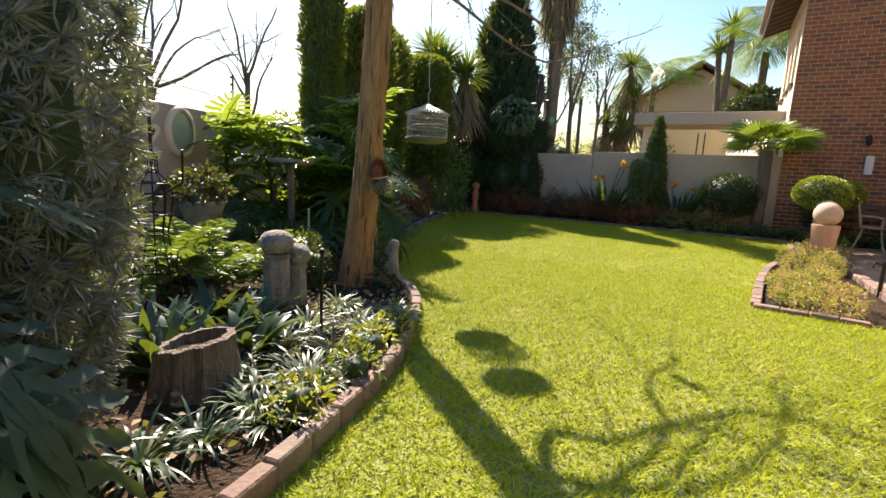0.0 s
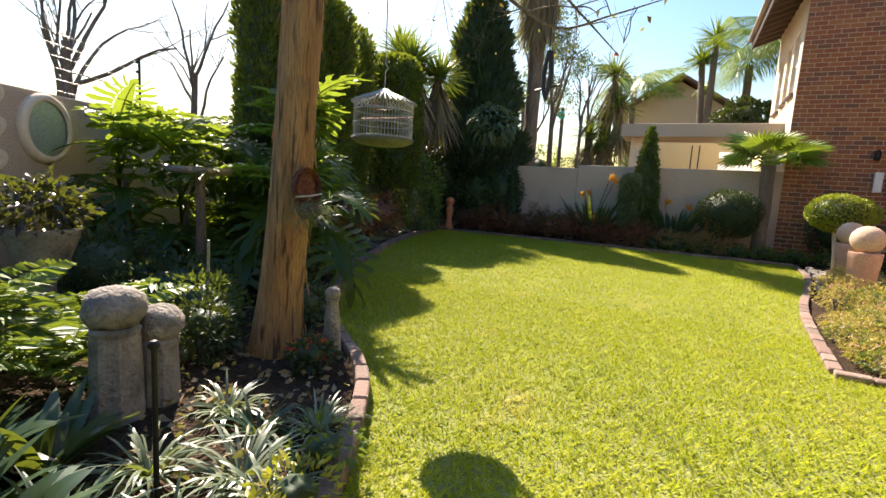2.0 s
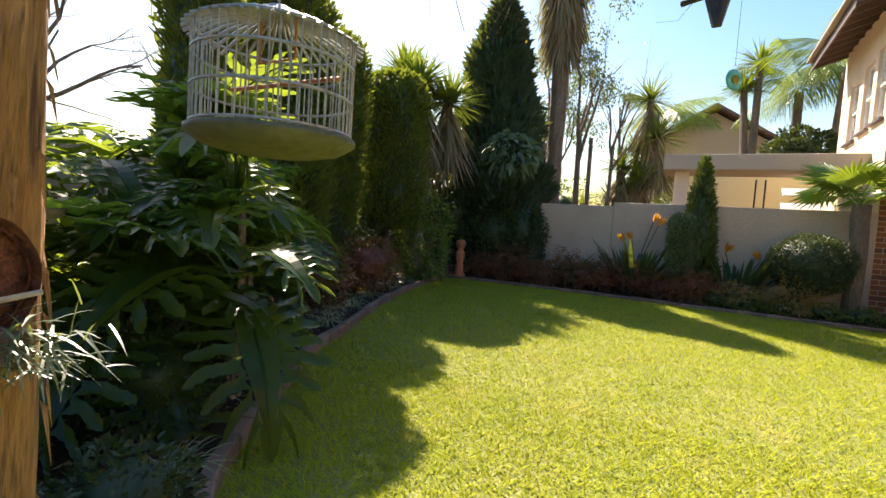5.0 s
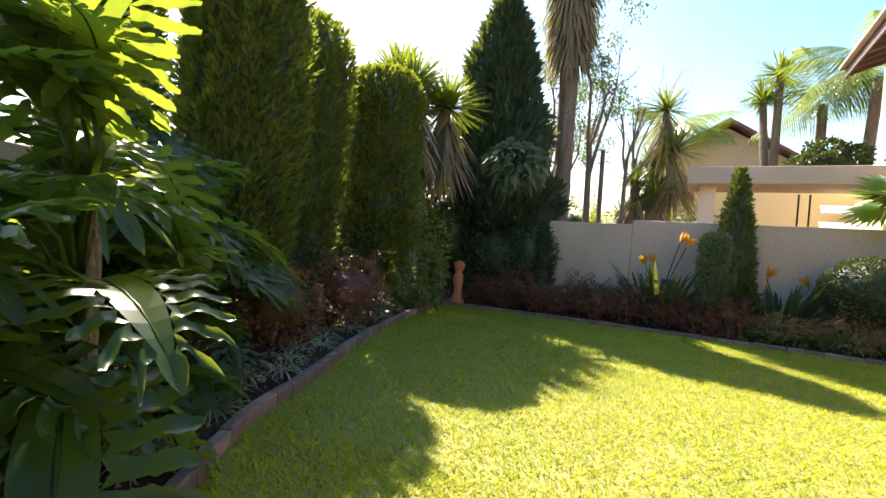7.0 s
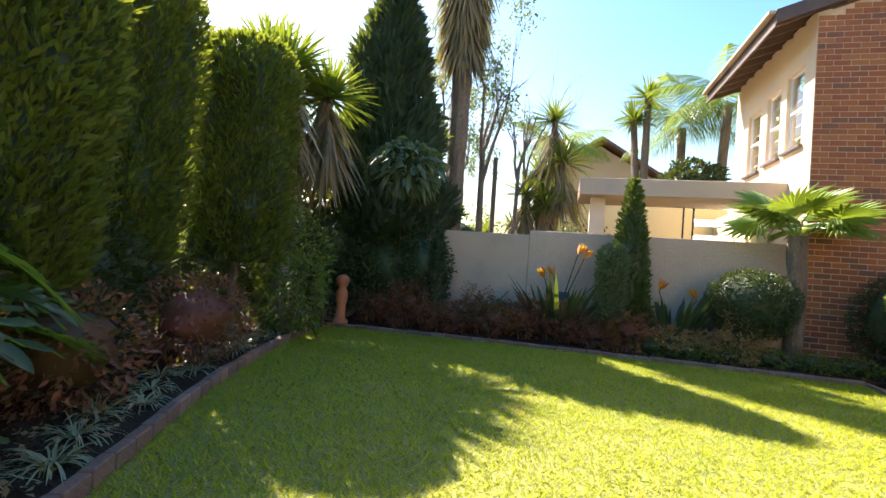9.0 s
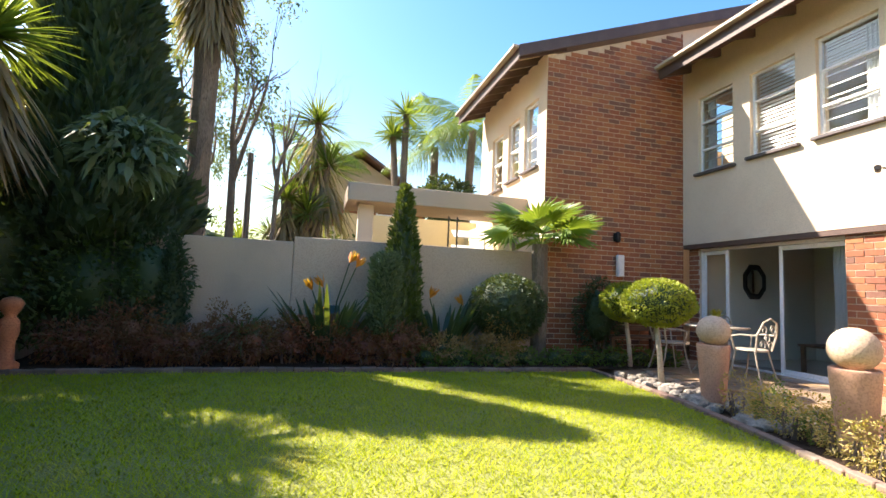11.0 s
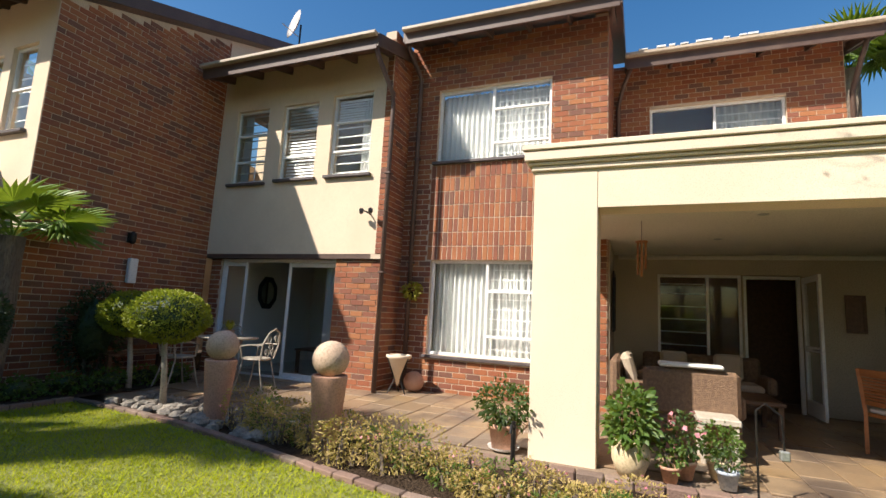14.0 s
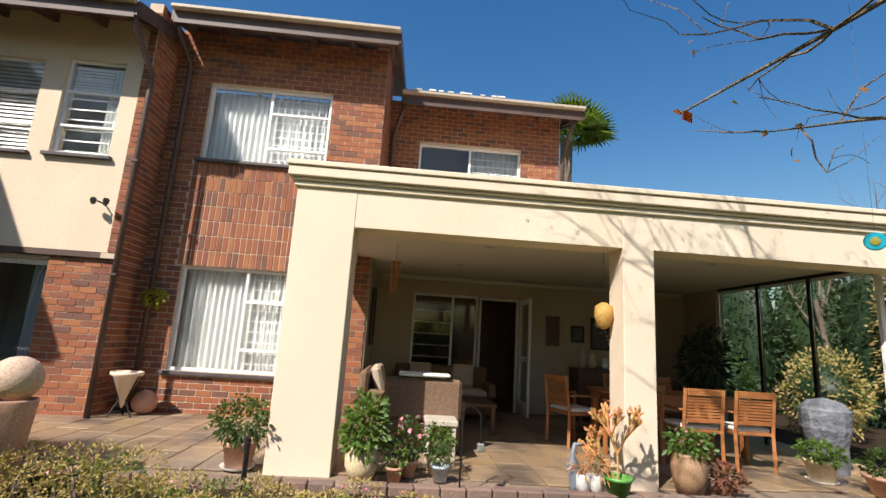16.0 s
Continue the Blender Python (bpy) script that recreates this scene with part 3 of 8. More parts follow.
for gname, gx0, gx1, gz0, gz1, gz2, gy in (("wall_gable_main", 3.54, 5.43, 6.203, 6.225, 6.78, 8.06), ("wall_gable_rear", 5.37, 7.36, 6.163, 6.18, 6.77, 4.45)):
    v = [(gx0, gz0), (gx1, gz0), (gx1, gz2), (gx0, gz1)]
    structure(gname, Geo().add([(x, gy, z) for x, z in v] + [(x, gy + 0.18, z) for x, z in v], [(0, 1, 2, 3), (7, 6, 5, 4), (0, 4, 5, 1), (1, 5, 6, 2), (2, 6, 7, 3), (3, 7, 4, 0)]), BRICK, "brick gable under the roof slope")
# plain walls that close the house behind
structure("wall_east", Geo().box(7.2, 4.46, 0, 7.4, 18.6, 6.6, 0), PLASTER, "plain rear wall of the house")
structure("wall_annex_rear", Geo().box(-0.15, 18.62, 0, 7.2, 18.8, 5.5, 0), PLASTER, "plain rear wall of the annex")
structure("floor_upper", Geo().box(3.8, 8.3, 2.35, 7.2, 15.2, 2.6, 0), CEILING, "upper floor slab")
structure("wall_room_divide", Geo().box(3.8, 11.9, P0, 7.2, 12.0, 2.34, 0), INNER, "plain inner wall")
structure("wall_room_rear", Geo().box(5.9, 12.02, P0, 6.0, 15.2, 2.34, 0), LIVING_LIT, "inner wall of the living room, lightened for daylight")
structure("wall_room_end", Geo().box(3.2, 15.05, P0, 5.88, 15.2, 2.34, 0), LIVING_LIT, "inner wall of the living room, lightened for daylight")
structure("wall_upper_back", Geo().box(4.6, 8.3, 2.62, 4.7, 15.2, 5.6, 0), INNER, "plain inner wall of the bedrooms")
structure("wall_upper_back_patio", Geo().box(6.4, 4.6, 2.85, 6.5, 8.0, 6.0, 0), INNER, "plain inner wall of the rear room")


# ---- windows ----
def window(name, m, w, h, label, mullions=(), rails=(), bars=(), grid=None, sill=True, frame_mat=None, deep=0.06):
    """m: at the opening's lower corner, x along, -y outwards. bars: (x0, x1, z list) of thin rails; grid: (x0, x1, z0, z1, nx, nz)."""
    fm = frame_mat or WHITE
    ob = thing(name, m, label, "window", kind="structure")
    t, y0, y1 = 0.045, deep, deep + 0.05
    f = Geo().box(0, y0, 0, w, y1, t).box(0, y0, h - t, w, y1, h).box(0, y0, t, t, y1, h - t).box(w - t, y0, t, w, y1, h - t)
    for x in mullions:
        f.box(x - t / 2, y0 - 0.004, t, x + t / 2, y1 + 0.004, h - t)
    for a, b, z in rails:
        f.box(a, y0 - 0.008, z - 0.02, b, y1, z + 0.02)
    part("window_frame", f, fm, ob)
    xs = [t, *mullions, w - t]
    for a, b in zip(xs, xs[1:]):
        p = part("pane", Geo().box(a, y0 + 0.022, t, b, y0 + 0.028, h - t, 0), GLASS, ob)
        p.visible_shadow = False
    for a, b, zs in bars:
        for z in zs:
            part("burglar_bar", Geo().box(a, y1 + 0.03, z - 0.009, b, y1 + 0.045, z + 0.009, 0.003), fm, ob)
    if grid:
        a, b, c, d, nx, nz = grid
        for i in range(nx):
            x = a + (b - a) * (i + 0.5) / nx
            part("burglar_bar", Geo().box(x - 0.007, y1 + 0.03, c, x + 0.007, y1 + 0.042, d, 0.002), fm, ob)
        for i in range(nz):
            z = c + (d - c) * (i + 0.5) / nz
            part("burglar_bar", Geo().box(a, y1 + 0.044, z - 0.007, b, y1 + 0.056, z + 0.007, 0.002), fm, ob)
    if sill:
        part("window_sill", Geo().box(-0.06, -0.07, -0.055, w + 0.06, deep, -0.004, 0.006), SILL, ob, "dark slate sill")
    return ob


def curtain(m, w, h, label, folds=9, amp=0.035, tied=False):
    """A hanging pleated cloth with thickness."""
    g = Geo()
    nx, nz = folds * 6, 8
    vs = []
    for s in (0, 1):
        for k in range(nz + 1):
            t = k / nz
            for i in range(nx + 1):
                u = i / nx
                gather = 1 - (0.6 * math.sin(math.pi * (1 - t)) if tied else 0)
                vs.append((w * u * gather, amp * math.sin(u * folds * 2 * math.pi + 0.6 * math.sin(5 * u)) * (1.1 - 0.3 * t) + s * 0.004, h * t))
    k = (nx + 1) * (nz + 1)
    fs = [(s * k + r * (nx + 1) + i, s * k + r * (nx + 1) + i + 1, s * k + (r + 1) * (nx + 1) + i + 1, s * k + (r + 1) * (nx + 1) + i) for s in (0, 1) for r in range(nz) for i in range(nx)]
    ob = part("curtain", g.add(vs, fs), CURTAIN, smooth=True)
    ob.matrix_basis = m
    return tagged(ob, label, "curtain")


def slat_blind(m, w, h, label, n, tilt=25):
    ob = thing("window_blind", m, label, "blind")
    me = Geo().box(0, -0.028, -0.002, w, 0.028, 0.002, 0.001).mesh("slat")
    for i in range(n):
        part("slat", me, WHITE, ob).matrix_basis = pose(0, 0, (i + 0.5) * h / n, tilt)
    part("head_rail", Geo().box(0, -0.025, h - 0.03, w, 0.025, h), WHITE, ob)
    return ob


def west_pose(x, win):
    return pose(x, win[0], win[2], 0, 0, WEST)


for i, wv in enumerate(FW):
    ww, wh = wv[0] - wv[1], wv[3] - wv[2]
    zs = [wh * (k + 0.5) / 9 for k in range(9)]
    window("window_%d" % (i + 1), west_pose(2.83, wv), ww, wh, ("white steel window with burglar bars", "white steel window with a closed blind", "white steel window with bars and half blind")[i],
           rails=((0.04, ww - 0.04, wh * 0.3), (0.04, ww - 0.04, wh * 0.66)), bars=((0.04, ww - 0.04, zs),) if i != 1 else ())
slat_blind(west_pose(2.99, (FW[1][0] - 0.05, 0, FW[1][2] + 0.05)), 0.70, 1.34, "closed white slatted blind", 22, 60)
slat_blind(west_pose(2.99, (FW[2][0] - 0.05, 0, FW[2][2] + 1.0)), 0.72, 0.42, "half-raised white slatted blind", 9, 60)
curtain(pose(2.99, 12.10, 3.62, 0, 0, WEST), 0.22, 1.36, "white curtain drawn aside", 4)
curtain(pose(2.99, 14.80, 3.6, 0, 0, WEST), 0.2, 1.36, "white curtain drawn aside", 4)
for nm, wv in (("window_4", UPW), ("window_5", LOW)):
    ww, wh = wv[0] - wv[1], wv[3] - wv[2]
    window(nm, west_pose(3.53, wv), ww, wh, "white double window with burglar bars over curtains", mullions=(ww / 2,), rails=((ww / 2, ww - 0.04, wh * 0.68), (ww / 2, ww - 0.04, wh * 0.22)),
           grid=(ww / 2 + 0.03, ww - 0.05, 0.06, wh - 0.06, 8, 9))
    curtain(pose(3.76, wv[0] - 0.02, wv[2] + 0.02, 0, 0, WEST), ww * 0.98, wh - 0.05, "white pleated curtain behind the window", 20)
w5w, w5h = W5[0] - W5[1], W5[3] - W5[2]
window("window_6", west_pose(5.35, W5), w5w, w5h, "white double window of the rear room", mullions=(w5w / 2,), bars=((w5w / 2, w5w - 0.05, [0.15, 0.3, 0.45, 0.6, 0.75]),))
curtain(pose(5.6, W5[0] - w5w / 2, W5[2], 0, 0, WEST), w5w / 2, w5h, "white pleated curtain behind the window", 10)
for i, wv in enumerate(AW):
    ww, wh = wv[0] - wv[1], wv[3] - wv[2]
    window("window_%d" % (i + 7), west_pose(-0.165, wv), ww, wh, "white steel window in the annex side", rails=((0.04, ww - 0.04, wh * 0.5),), bars=((0.04, ww - 0.04, [wh * k / 6 for k in range(1, 6)]),))

# sliding door with open room behind
sd = thing("door_1", pose(3.0, 15.0, P0, 0, 0, WEST), "white aluminium sliding door, half open", "door", kind="structure")
H, Wd = 2.09, 2.62
f = Geo().box(0, 0, H - 0.05, Wd, 0.1, H).box(0, 0, 0, Wd, 0.1, 0.03).box(0, 0, 0.03, 0.05, 0.1, H - 0.05).box(Wd - 0.05, 0, 0.03, Wd, 0.1, H - 0.05)
part("door_frame", f, WHITE, sd)
for a, b, y in ((0.05, 0.6, 0.01), (1.52, 2.57, 0.055)):
    leaf = part("door_leaf", Geo().box(a, y, 0.03, a + 0.06, y + 0.035, H - 0.06).box(b - 0.06, y, 0.03, b, y + 0.035, H - 0.06).box(a + 0.06, y, 0.03, b - 0.06, y + 0.035, 0.1).box(a + 0.06, y, H - 0.13, b - 0.06, y + 0.035, H - 0.06), WHITE, sd)
    p = part("pane", Geo().box(a + 0.06, y + 0.014, 0.1, b - 0.06, y + 0.02, H - 0.13, 0), GLASS, leaf)
    p.visible_shadow = False
curtain(pose(3.2, 12.75, P0 + 0.05, 0, 0, WEST), 0.5, 2.0, "white curtain tied aside at the door", 6, 0.03, True)


# ---- roofs ----
def roof(name, x0, z0, x1, y0, y1, slope, label, rafters=True, gap=0.62, soffit=None):
    """A single-pitch roof that rises to the east from its eave at x0, with fascia, gutter and rafters."""
    ob = thing(name, pose(0, 0, 0), label, "roof", kind="structure")
    zt = lambda x: z0 + (x - x0) * slope
    g = Geo()
    pts = [(x0, zt(x0)), (x1, zt(x1)), (x1, zt(x1) - 0.07), (x0, zt(x0) - 0.07)]
    g.add([(x, y0, z) for x, z in pts] + [(x, y1, z) for x, z in pts], [(0, 1, 2, 3), (7, 6, 5, 4), (0, 4, 5, 1), (1, 5, 6, 2), (2, 6, 7, 3), (3, 7, 4, 0)])
    part("roof_sheet", g, ROOF, ob)
    part("gutter", Geo().box(x0 - 0.11, y0 - 0.02, z0 - 0.045, x0 - 0.004, y1 + 0.02, z0 + 0.02, 0.012), FASCIA, ob, "pale sun-bleached gutter")
    part("fascia", Geo().box(x0 - 0.002, y0, z0 - 0.24, x0 + 0.03, y1, z0 - 0.06, 0.004), BROWN, ob, "dark brown fascia")
    for y in (y0 - 0.03, y1 + 0.002):
        v = [(x0, zt(x0) + 0.02), (x1, zt(x1) + 0.02), (x1, zt(x1) - 0.2), (x0, zt(x0) - 0.2)]
        g = Geo().add([(x, y, z) for x, z in v] + [(x, y + 0.028, z) for x, z in v], [(0, 1, 2, 3), (7, 6, 5, 4), (0, 4, 5, 1), (1, 5, 6, 2), (2, 6, 7, 3), (3, 7, 4, 0)])
        part("barge_board", g, BROWN, ob, "brown barge board")
    if soffit:
        xe = x0 + 0.66
        v = [(x0 + 0.035, zt(x0 + 0.035) - 0.0705), (xe, zt(xe) - 0.0705), (xe, zt(xe) - 0.078), (x0 + 0.035, zt(x0 + 0.035) - 0.078)]
        part("soffit_board", Geo().add([(x, y0 + 0.002, z) for x, z in v] + [(x, y1 - 0.002, z) for x, z in v], [(0, 1, 2, 3), (7, 6, 5, 4), (0, 4, 5, 1), (1, 5, 6, 2), (2, 6, 7, 3), (3, 7, 4, 0)]), soffit, ob, "pale boards between the rafters")
    if rafters:
        k = int((y1 - y0) / gap)
        for i in range(k + 1):
            y = y0 + 0.08 + i * (y1 - y0 - 0.16) / k
            xe = x0 + 1.0
            v = [(x0 + 0.035, zt(x0) - 0.072), (xe, zt(xe) - 0.072), (xe, zt(xe) - 0.22), (x0 + 0.035, zt(x0) - 0.20)]
            g = Geo().add([(x, y, z) for x, z in v] + [(x, y + 0.05, z) for x, z in v], [(0, 1, 2, 3), (7, 6, 5, 4), (0, 4, 5, 1), (1, 5, 6, 2), (2, 6, 7, 3), (3, 7, 4, 0)])
            part("rafter", g, BROWN, ob)
    return ob


roof("roof_annex", -0.80, 5.56, 7.4, 15.16, 18.8, 0.35, "brown single-pitch roof with open rafters", gap=0.42, soffit=CREAM)
roof("roof_plaster_wing", 2.15, 5.62, 7.4, 11.44, 15.12, 0.30, "brown roof with pale gutter over the plaster wing")
roof("roof_main", 2.92, 6.12, 7.4, 7.86, 11.36, 0.30, "brown roof with pale gutter over the brick front")
rb = roof("roof_rear", 4.72, 6.06, 7.4, 4.15, 7.80, 0.30, "brown roof with flaking white gutter")
r = random.Random(2)
for k in range(9):
    y = 7.4 - k * 0.2 + r.uniform(-0.05, 0.05)
    part("flashing", Geo().box(4.60, y, 6.085, 4.9, y + r.uniform(0.06, 0.16), 6.105 + r.uniform(0, 0.02), 0.003), WHITE, rb, "flaking white waterproofing")


def downpipe(path, label="dark brown downpipe"):
    ob = thing("downpipe", pose(*path[-1]), label, "pipe", kind="structure")
    o = Vector(path[-1])
    part("pipe", Geo().tube([Vector(p) - o for p in path], 0.04, 10), BROWN, ob, smooth=True)
    for t in (0.25, 0.6):
        p = Vector(path[-2]).lerp(Vector(path[-1]), t) - o
        part("bracket", Geo().box(p.x - 0.05, p.y - 0.05, p.z - 0.015, p.x + 0.06, p.y + 0.05, p.z + 0.015), BROWN, ob)


downpipe([(2.2, 11.5, 5.5), (2.25, 11.45, 5.3), (2.76, 11.43, 4.9), (2.78, 11.42, 4.7), (2.78, 11.42, P0)])
downpipe([(2.95, 11.34, 6.0), (3.1, 11.3, 5.75), (3.44, 11.25, 5.5), (3.46, 11.25, 5.3), (3.46, 11.25, P0)])
downpipe([(4.76, 4.3, 5.95), (5.0, 4.35, 5.6), (5.3, 4.38, 5.2), (5.3, 4.38, 2.95)])
downpipe([(4.85, 7.7, 5.95), (5.1, 7.85, 5.7), (5.29, 7.95, 5.4), (5.29, 7.95, 2.95)])


# ---- covered patio ----
PX, PB = 0.70, 5.30
H1, H2, H3 = 2.35, 2.73, 2.98
for i, (a, b, w) in enumerate(((8.0, 8.60, 0.45), (4.90, 5.23, 0.35), (1.25, 1.65, 0.4))):
    structure("pillar_%d" % (i + 1), Geo().box(PX, a, -0.08, PX + w, b, H2, 0.006), CREAM, "cream plastered patio pillar")
for i, (a, b) in enumerate(((1.652, 4.898), (5.232, 7.998))):
    structure("beam_%d" % (i + 1), Geo().box(PX + 0.002, a, H1, PX + 0.34, b, H2, 0.004), CREAM, "cream plastered beam over the patio opening")
structure("beam_3", Geo().box(PX + 0.452, 8.25, H1 + 0.05, 3.52, 8.598, H2, 0.004), CREAM, "cream plastered side beam")
g = Geo()
for out, z0, z1 in ((0.03, H2, H2 + 0.05), (0.055, H2 + 0.055, H2 + 0.085), (0.09, H2 + 0.09, H3 - 0.06), (0.11, H3 - 0.055, H3)):
    g.box(PX - out, 1.2 - out, z0, PX + 0.4, 8.6 + out, z1, 0.008)
    g.box(PX + 0.402, 8.3, z0, 3.52, 8.6 + out, z1, 0.008)
structure("trim_cornice", g, CREAM, "moulded plaster cornice with weather stains")
structure("ceiling_patio", Geo().box(PX + 0.35, 1.3, 2.52, PB + 0.05, 8.24, 2.60, 0), CEILING, "white patio ceiling")
structure("roof_patio", Geo().box(PX + 0.41, 1.3, 2.62, PB + 0.04, 8.28, 2.9, 0), CREAM, "flat patio roof")
g = Geo().box(PB - 0.07, 1.9, 2.44, PB - 0.004, 7.95, 2.518, 0.02)
structure("trim_ceiling", g, CEILING, "white ceiling moulding")
back_holes = [(8.04 - 7.30, 8.04 - 6.02, 0.75, 2.16), (8.04 - 6.0, 8.04 - 5.2, 0.0, 2.16)]
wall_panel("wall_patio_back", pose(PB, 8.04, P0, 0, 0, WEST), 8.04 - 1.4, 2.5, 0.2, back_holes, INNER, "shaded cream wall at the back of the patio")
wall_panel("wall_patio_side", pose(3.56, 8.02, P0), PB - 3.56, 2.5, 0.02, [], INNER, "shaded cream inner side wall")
# unseen rear wall; the room's darkness is put into its dark material
structure("wall_dark_room", Geo().box(6.6, 4.6, P0, 6.7, 8.0, 2.6, 0), DARK_WOOD, "inner wall coloured dark for the unlit room")
structure("ceiling_dark_room", Geo().box(5.52, 1.5, 2.55, 6.7, 8.0, 2.62, 0), CEILING, "ceiling inside the house")
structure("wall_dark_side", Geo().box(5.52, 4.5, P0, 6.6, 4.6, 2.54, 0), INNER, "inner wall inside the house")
window("window_10", pose(PB, 7.30, P0 + 0.75, 0, 0, WEST), 1.28, 1.41, "dark patio window with white bars", mullions=(0.78,), bars=((0.05, 0.76, [0.2, 0.42, 0.64, 0.86, 1.08, 1.25]),), sill=True)
dr = thing("door_2", pose(PB, 6.0, P0, 0, 0, WEST), "open doorway with a white glazed door leaf", "door", kind="structure")
part("door_frame", Geo().box(0, 0.05, 0, 0.05, 0.12, 2.15).box(0.75, 0.05, 0, 0.8, 0.12, 2.15).box(0.05, 0.05, 2.1, 0.75, 0.12, 2.15), WHITE, dr)
lf = part("door_leaf", Geo().box(0.80, -0.75, 0.03, 0.84, -0.67, 2.12).box(0.80, -0.05, 0.03, 0.84, 0.02, 2.12).box(0.80, -0.67, 0.03, 0.84, -0.05, 0.25).box(0.80, -0.67, 2.03, 0.84, -0.05, 2.12).box(0.80, -0.67, 0.98, 0.84, -0.05, 1.06), WHITE, dr)
for z0, z1 in ((0.25, 0.98), (1.06, 2.03)):
    part("pane", Geo().box(0.817, -0.67, z0, 0.823, -0.05, z1, 0), GLASS, lf).visible_shadow = False
part("door_handle", Geo().tube([(0.79, -0.7, 1.02), (0.74, -0.7, 1.02), (0.74, -0.6, 1.02)], 0.009, 8), WIRE, lf)

# glazed end of the patio
gz = thing("window_11", pose(1.3, 1.75, P0), "tall frameless glass panels closing the patio", "window", kind="structure")
for i in range(3):
    a = i * 1.0
    part("window_frame", Geo().box(a, -0.03, 0, a + 0.05, 0.03, 2.48), METAL_DARK if i else WHITE, gz)
    part("pane", Geo().box(a + 0.052, -0.004, 0.03, a + 0.998, 0.004, 2.45, 0), GLASS, gz).visible_shadow = False
part("window_frame", Geo().box(0, -0.035, 2.45, 3.0, 0.035, 2.52), METAL_DARK, gz)
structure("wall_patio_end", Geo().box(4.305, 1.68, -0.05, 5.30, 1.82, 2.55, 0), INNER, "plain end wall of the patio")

# ---- garden walls ----
g = Geo().box(-11.5, 15.15, -0.1, -4.42, 15.35, 1.78, 0.01).box(-4.415, 15.145, -0.1, -0.18, 15.35, 1.86, 0.01)
structure("wall_garden_back", g, GREY_PLASTER, "taupe plastered garden wall")
ux, uy = -0.387, 0.922
lw = Geo().box(-9, 0, -0.1, 11, 0.2, 1.72, 0.01)
left_wall = structure("wall_garden_left", lw, GREY_PLASTER, "taupe plastered boundary wall")
WALL_M = pose(-6.87, 5.07, 0, 0, 0, math.degrees(math.atan2(uy, ux)))
left_wall.matrix_basis = WALL_M
structure("wall_far_south", Geo().box(-5, -9.2, -0.1, 12, -9, 2.2, 0), GREY_PLASTER, "plain garden wall")
structure("wall_far_east", Geo().box(9.8, -9, -0.1, 10, 1.5, 2.2, 0), GREY_PLASTER, "plain garden wall")


# ---- plants: builders ----
SPIKY = leafy("grey_needle", [(0.12, 0.13, 0.13), (0.20, 0.21, 0.205), (0.34, 0.34, 0.32)], 0.5, 0.15)
def bark_trunk(path, radii, rings=40, n=26, ridge=0.10, seed=1):
    """A trunk with vertical bark ridges."""
    pts = smooth_line(path, max(2, rings // max(1, len(path) - 1)))
    rr = np.interp(np.linspace(0, 1, len(pts)), np.linspace(0, 1, len(radii)), radii)
    vs, fs = [], []
    for p, q in zip(pts, rr):
        for k in range(n):
            a = 2 * math.pi * k / n
            w = noise.noise(Vector((math.cos(a) * 3.2 + seed, math.sin(a) * 3.2, p[2] * 0.9))) + 0.6 * noise.noise(Vector((math.cos(a) * 8, math.sin(a) * 8 + seed, p[2] * 3)))
            r = q * (1 + ridge * w)
            vs.append((p[0] + math.cos(a) * r, p[1] + math.sin(a) * r, p[2]))
    for i in range(len(pts) - 1):
        for k in range(n):
            k2 = (k + 1) % n
            fs.append((i * n + k, i * n + k2, (i + 1) * n + k2, (i + 1) * n + k))
    fs.append(tuple(range((len(pts) - 1) * n, len(pts) * n)))
    return Geo().add(vs, fs)


def limb_tree(g, start, way, length, radius, depth, r, tips, spread=0.6, kids=(2, 3), droop=0.0, low=None, crook=0.13):
    """Adds a limb and its twigs to g; tips collects the ends."""
    p, d = Vector(start), Vector(way).normalized()
    path, rad = [p.copy()], [radius]
    k = 6
    for i in range(k):
        d = (d + Vector((r.gauss(0, crook), r.gauss(0, crook), r.gauss(0, crook * 0.8) - droop))).normalized()
        if low is not None and p.z < low:
            d.z = abs(d.z) + 0.1
            d.normalize()
        p = p + d * length / k
        path.append(p.copy())
        rad.append(radius * (1 - 0.6 * (i + 1) / k))
    g.tube(path, rad, 7 if radius > 0.02 else 5 if radius > 0.008 else 4)
    tips.append((path[-1], d))
    if depth > 0:
        for _ in range(r.randint(*kids)):
            i = r.randint(2, k)
            dd = (d + Vector((r.gauss(0, spread), r.gauss(0, spread), r.gauss(0, spread * 0.7)))).normalized()
            limb_tree(g, path[i], dd, length * r.uniform(0.5, 0.75), rad[i] * 0.6, depth - 1, r, tips, spread, kids, droop, low, crook)


def shell(r, n, centre, radii, lump=0.18, freq=2.2, inner=0.72, seed=0.0, low=-1.0):
    """Points near the skin of a lumpy ellipsoid, and the outward way at each."""
    d = unit(r.normal(size=(n, 3)))
    d = d[d[:, 2] > low]
    k = np.array([1 + lump * noise.noise(Vector((q[0] * freq + seed, q[1] * freq, q[2] * freq))) * 1.6 for q in d])
    s = (inner + (1 - inner) * r.random(len(d)) ** 0.5) * k
    return np.array(centre) + d * s[:, None] * np.array(radii), d


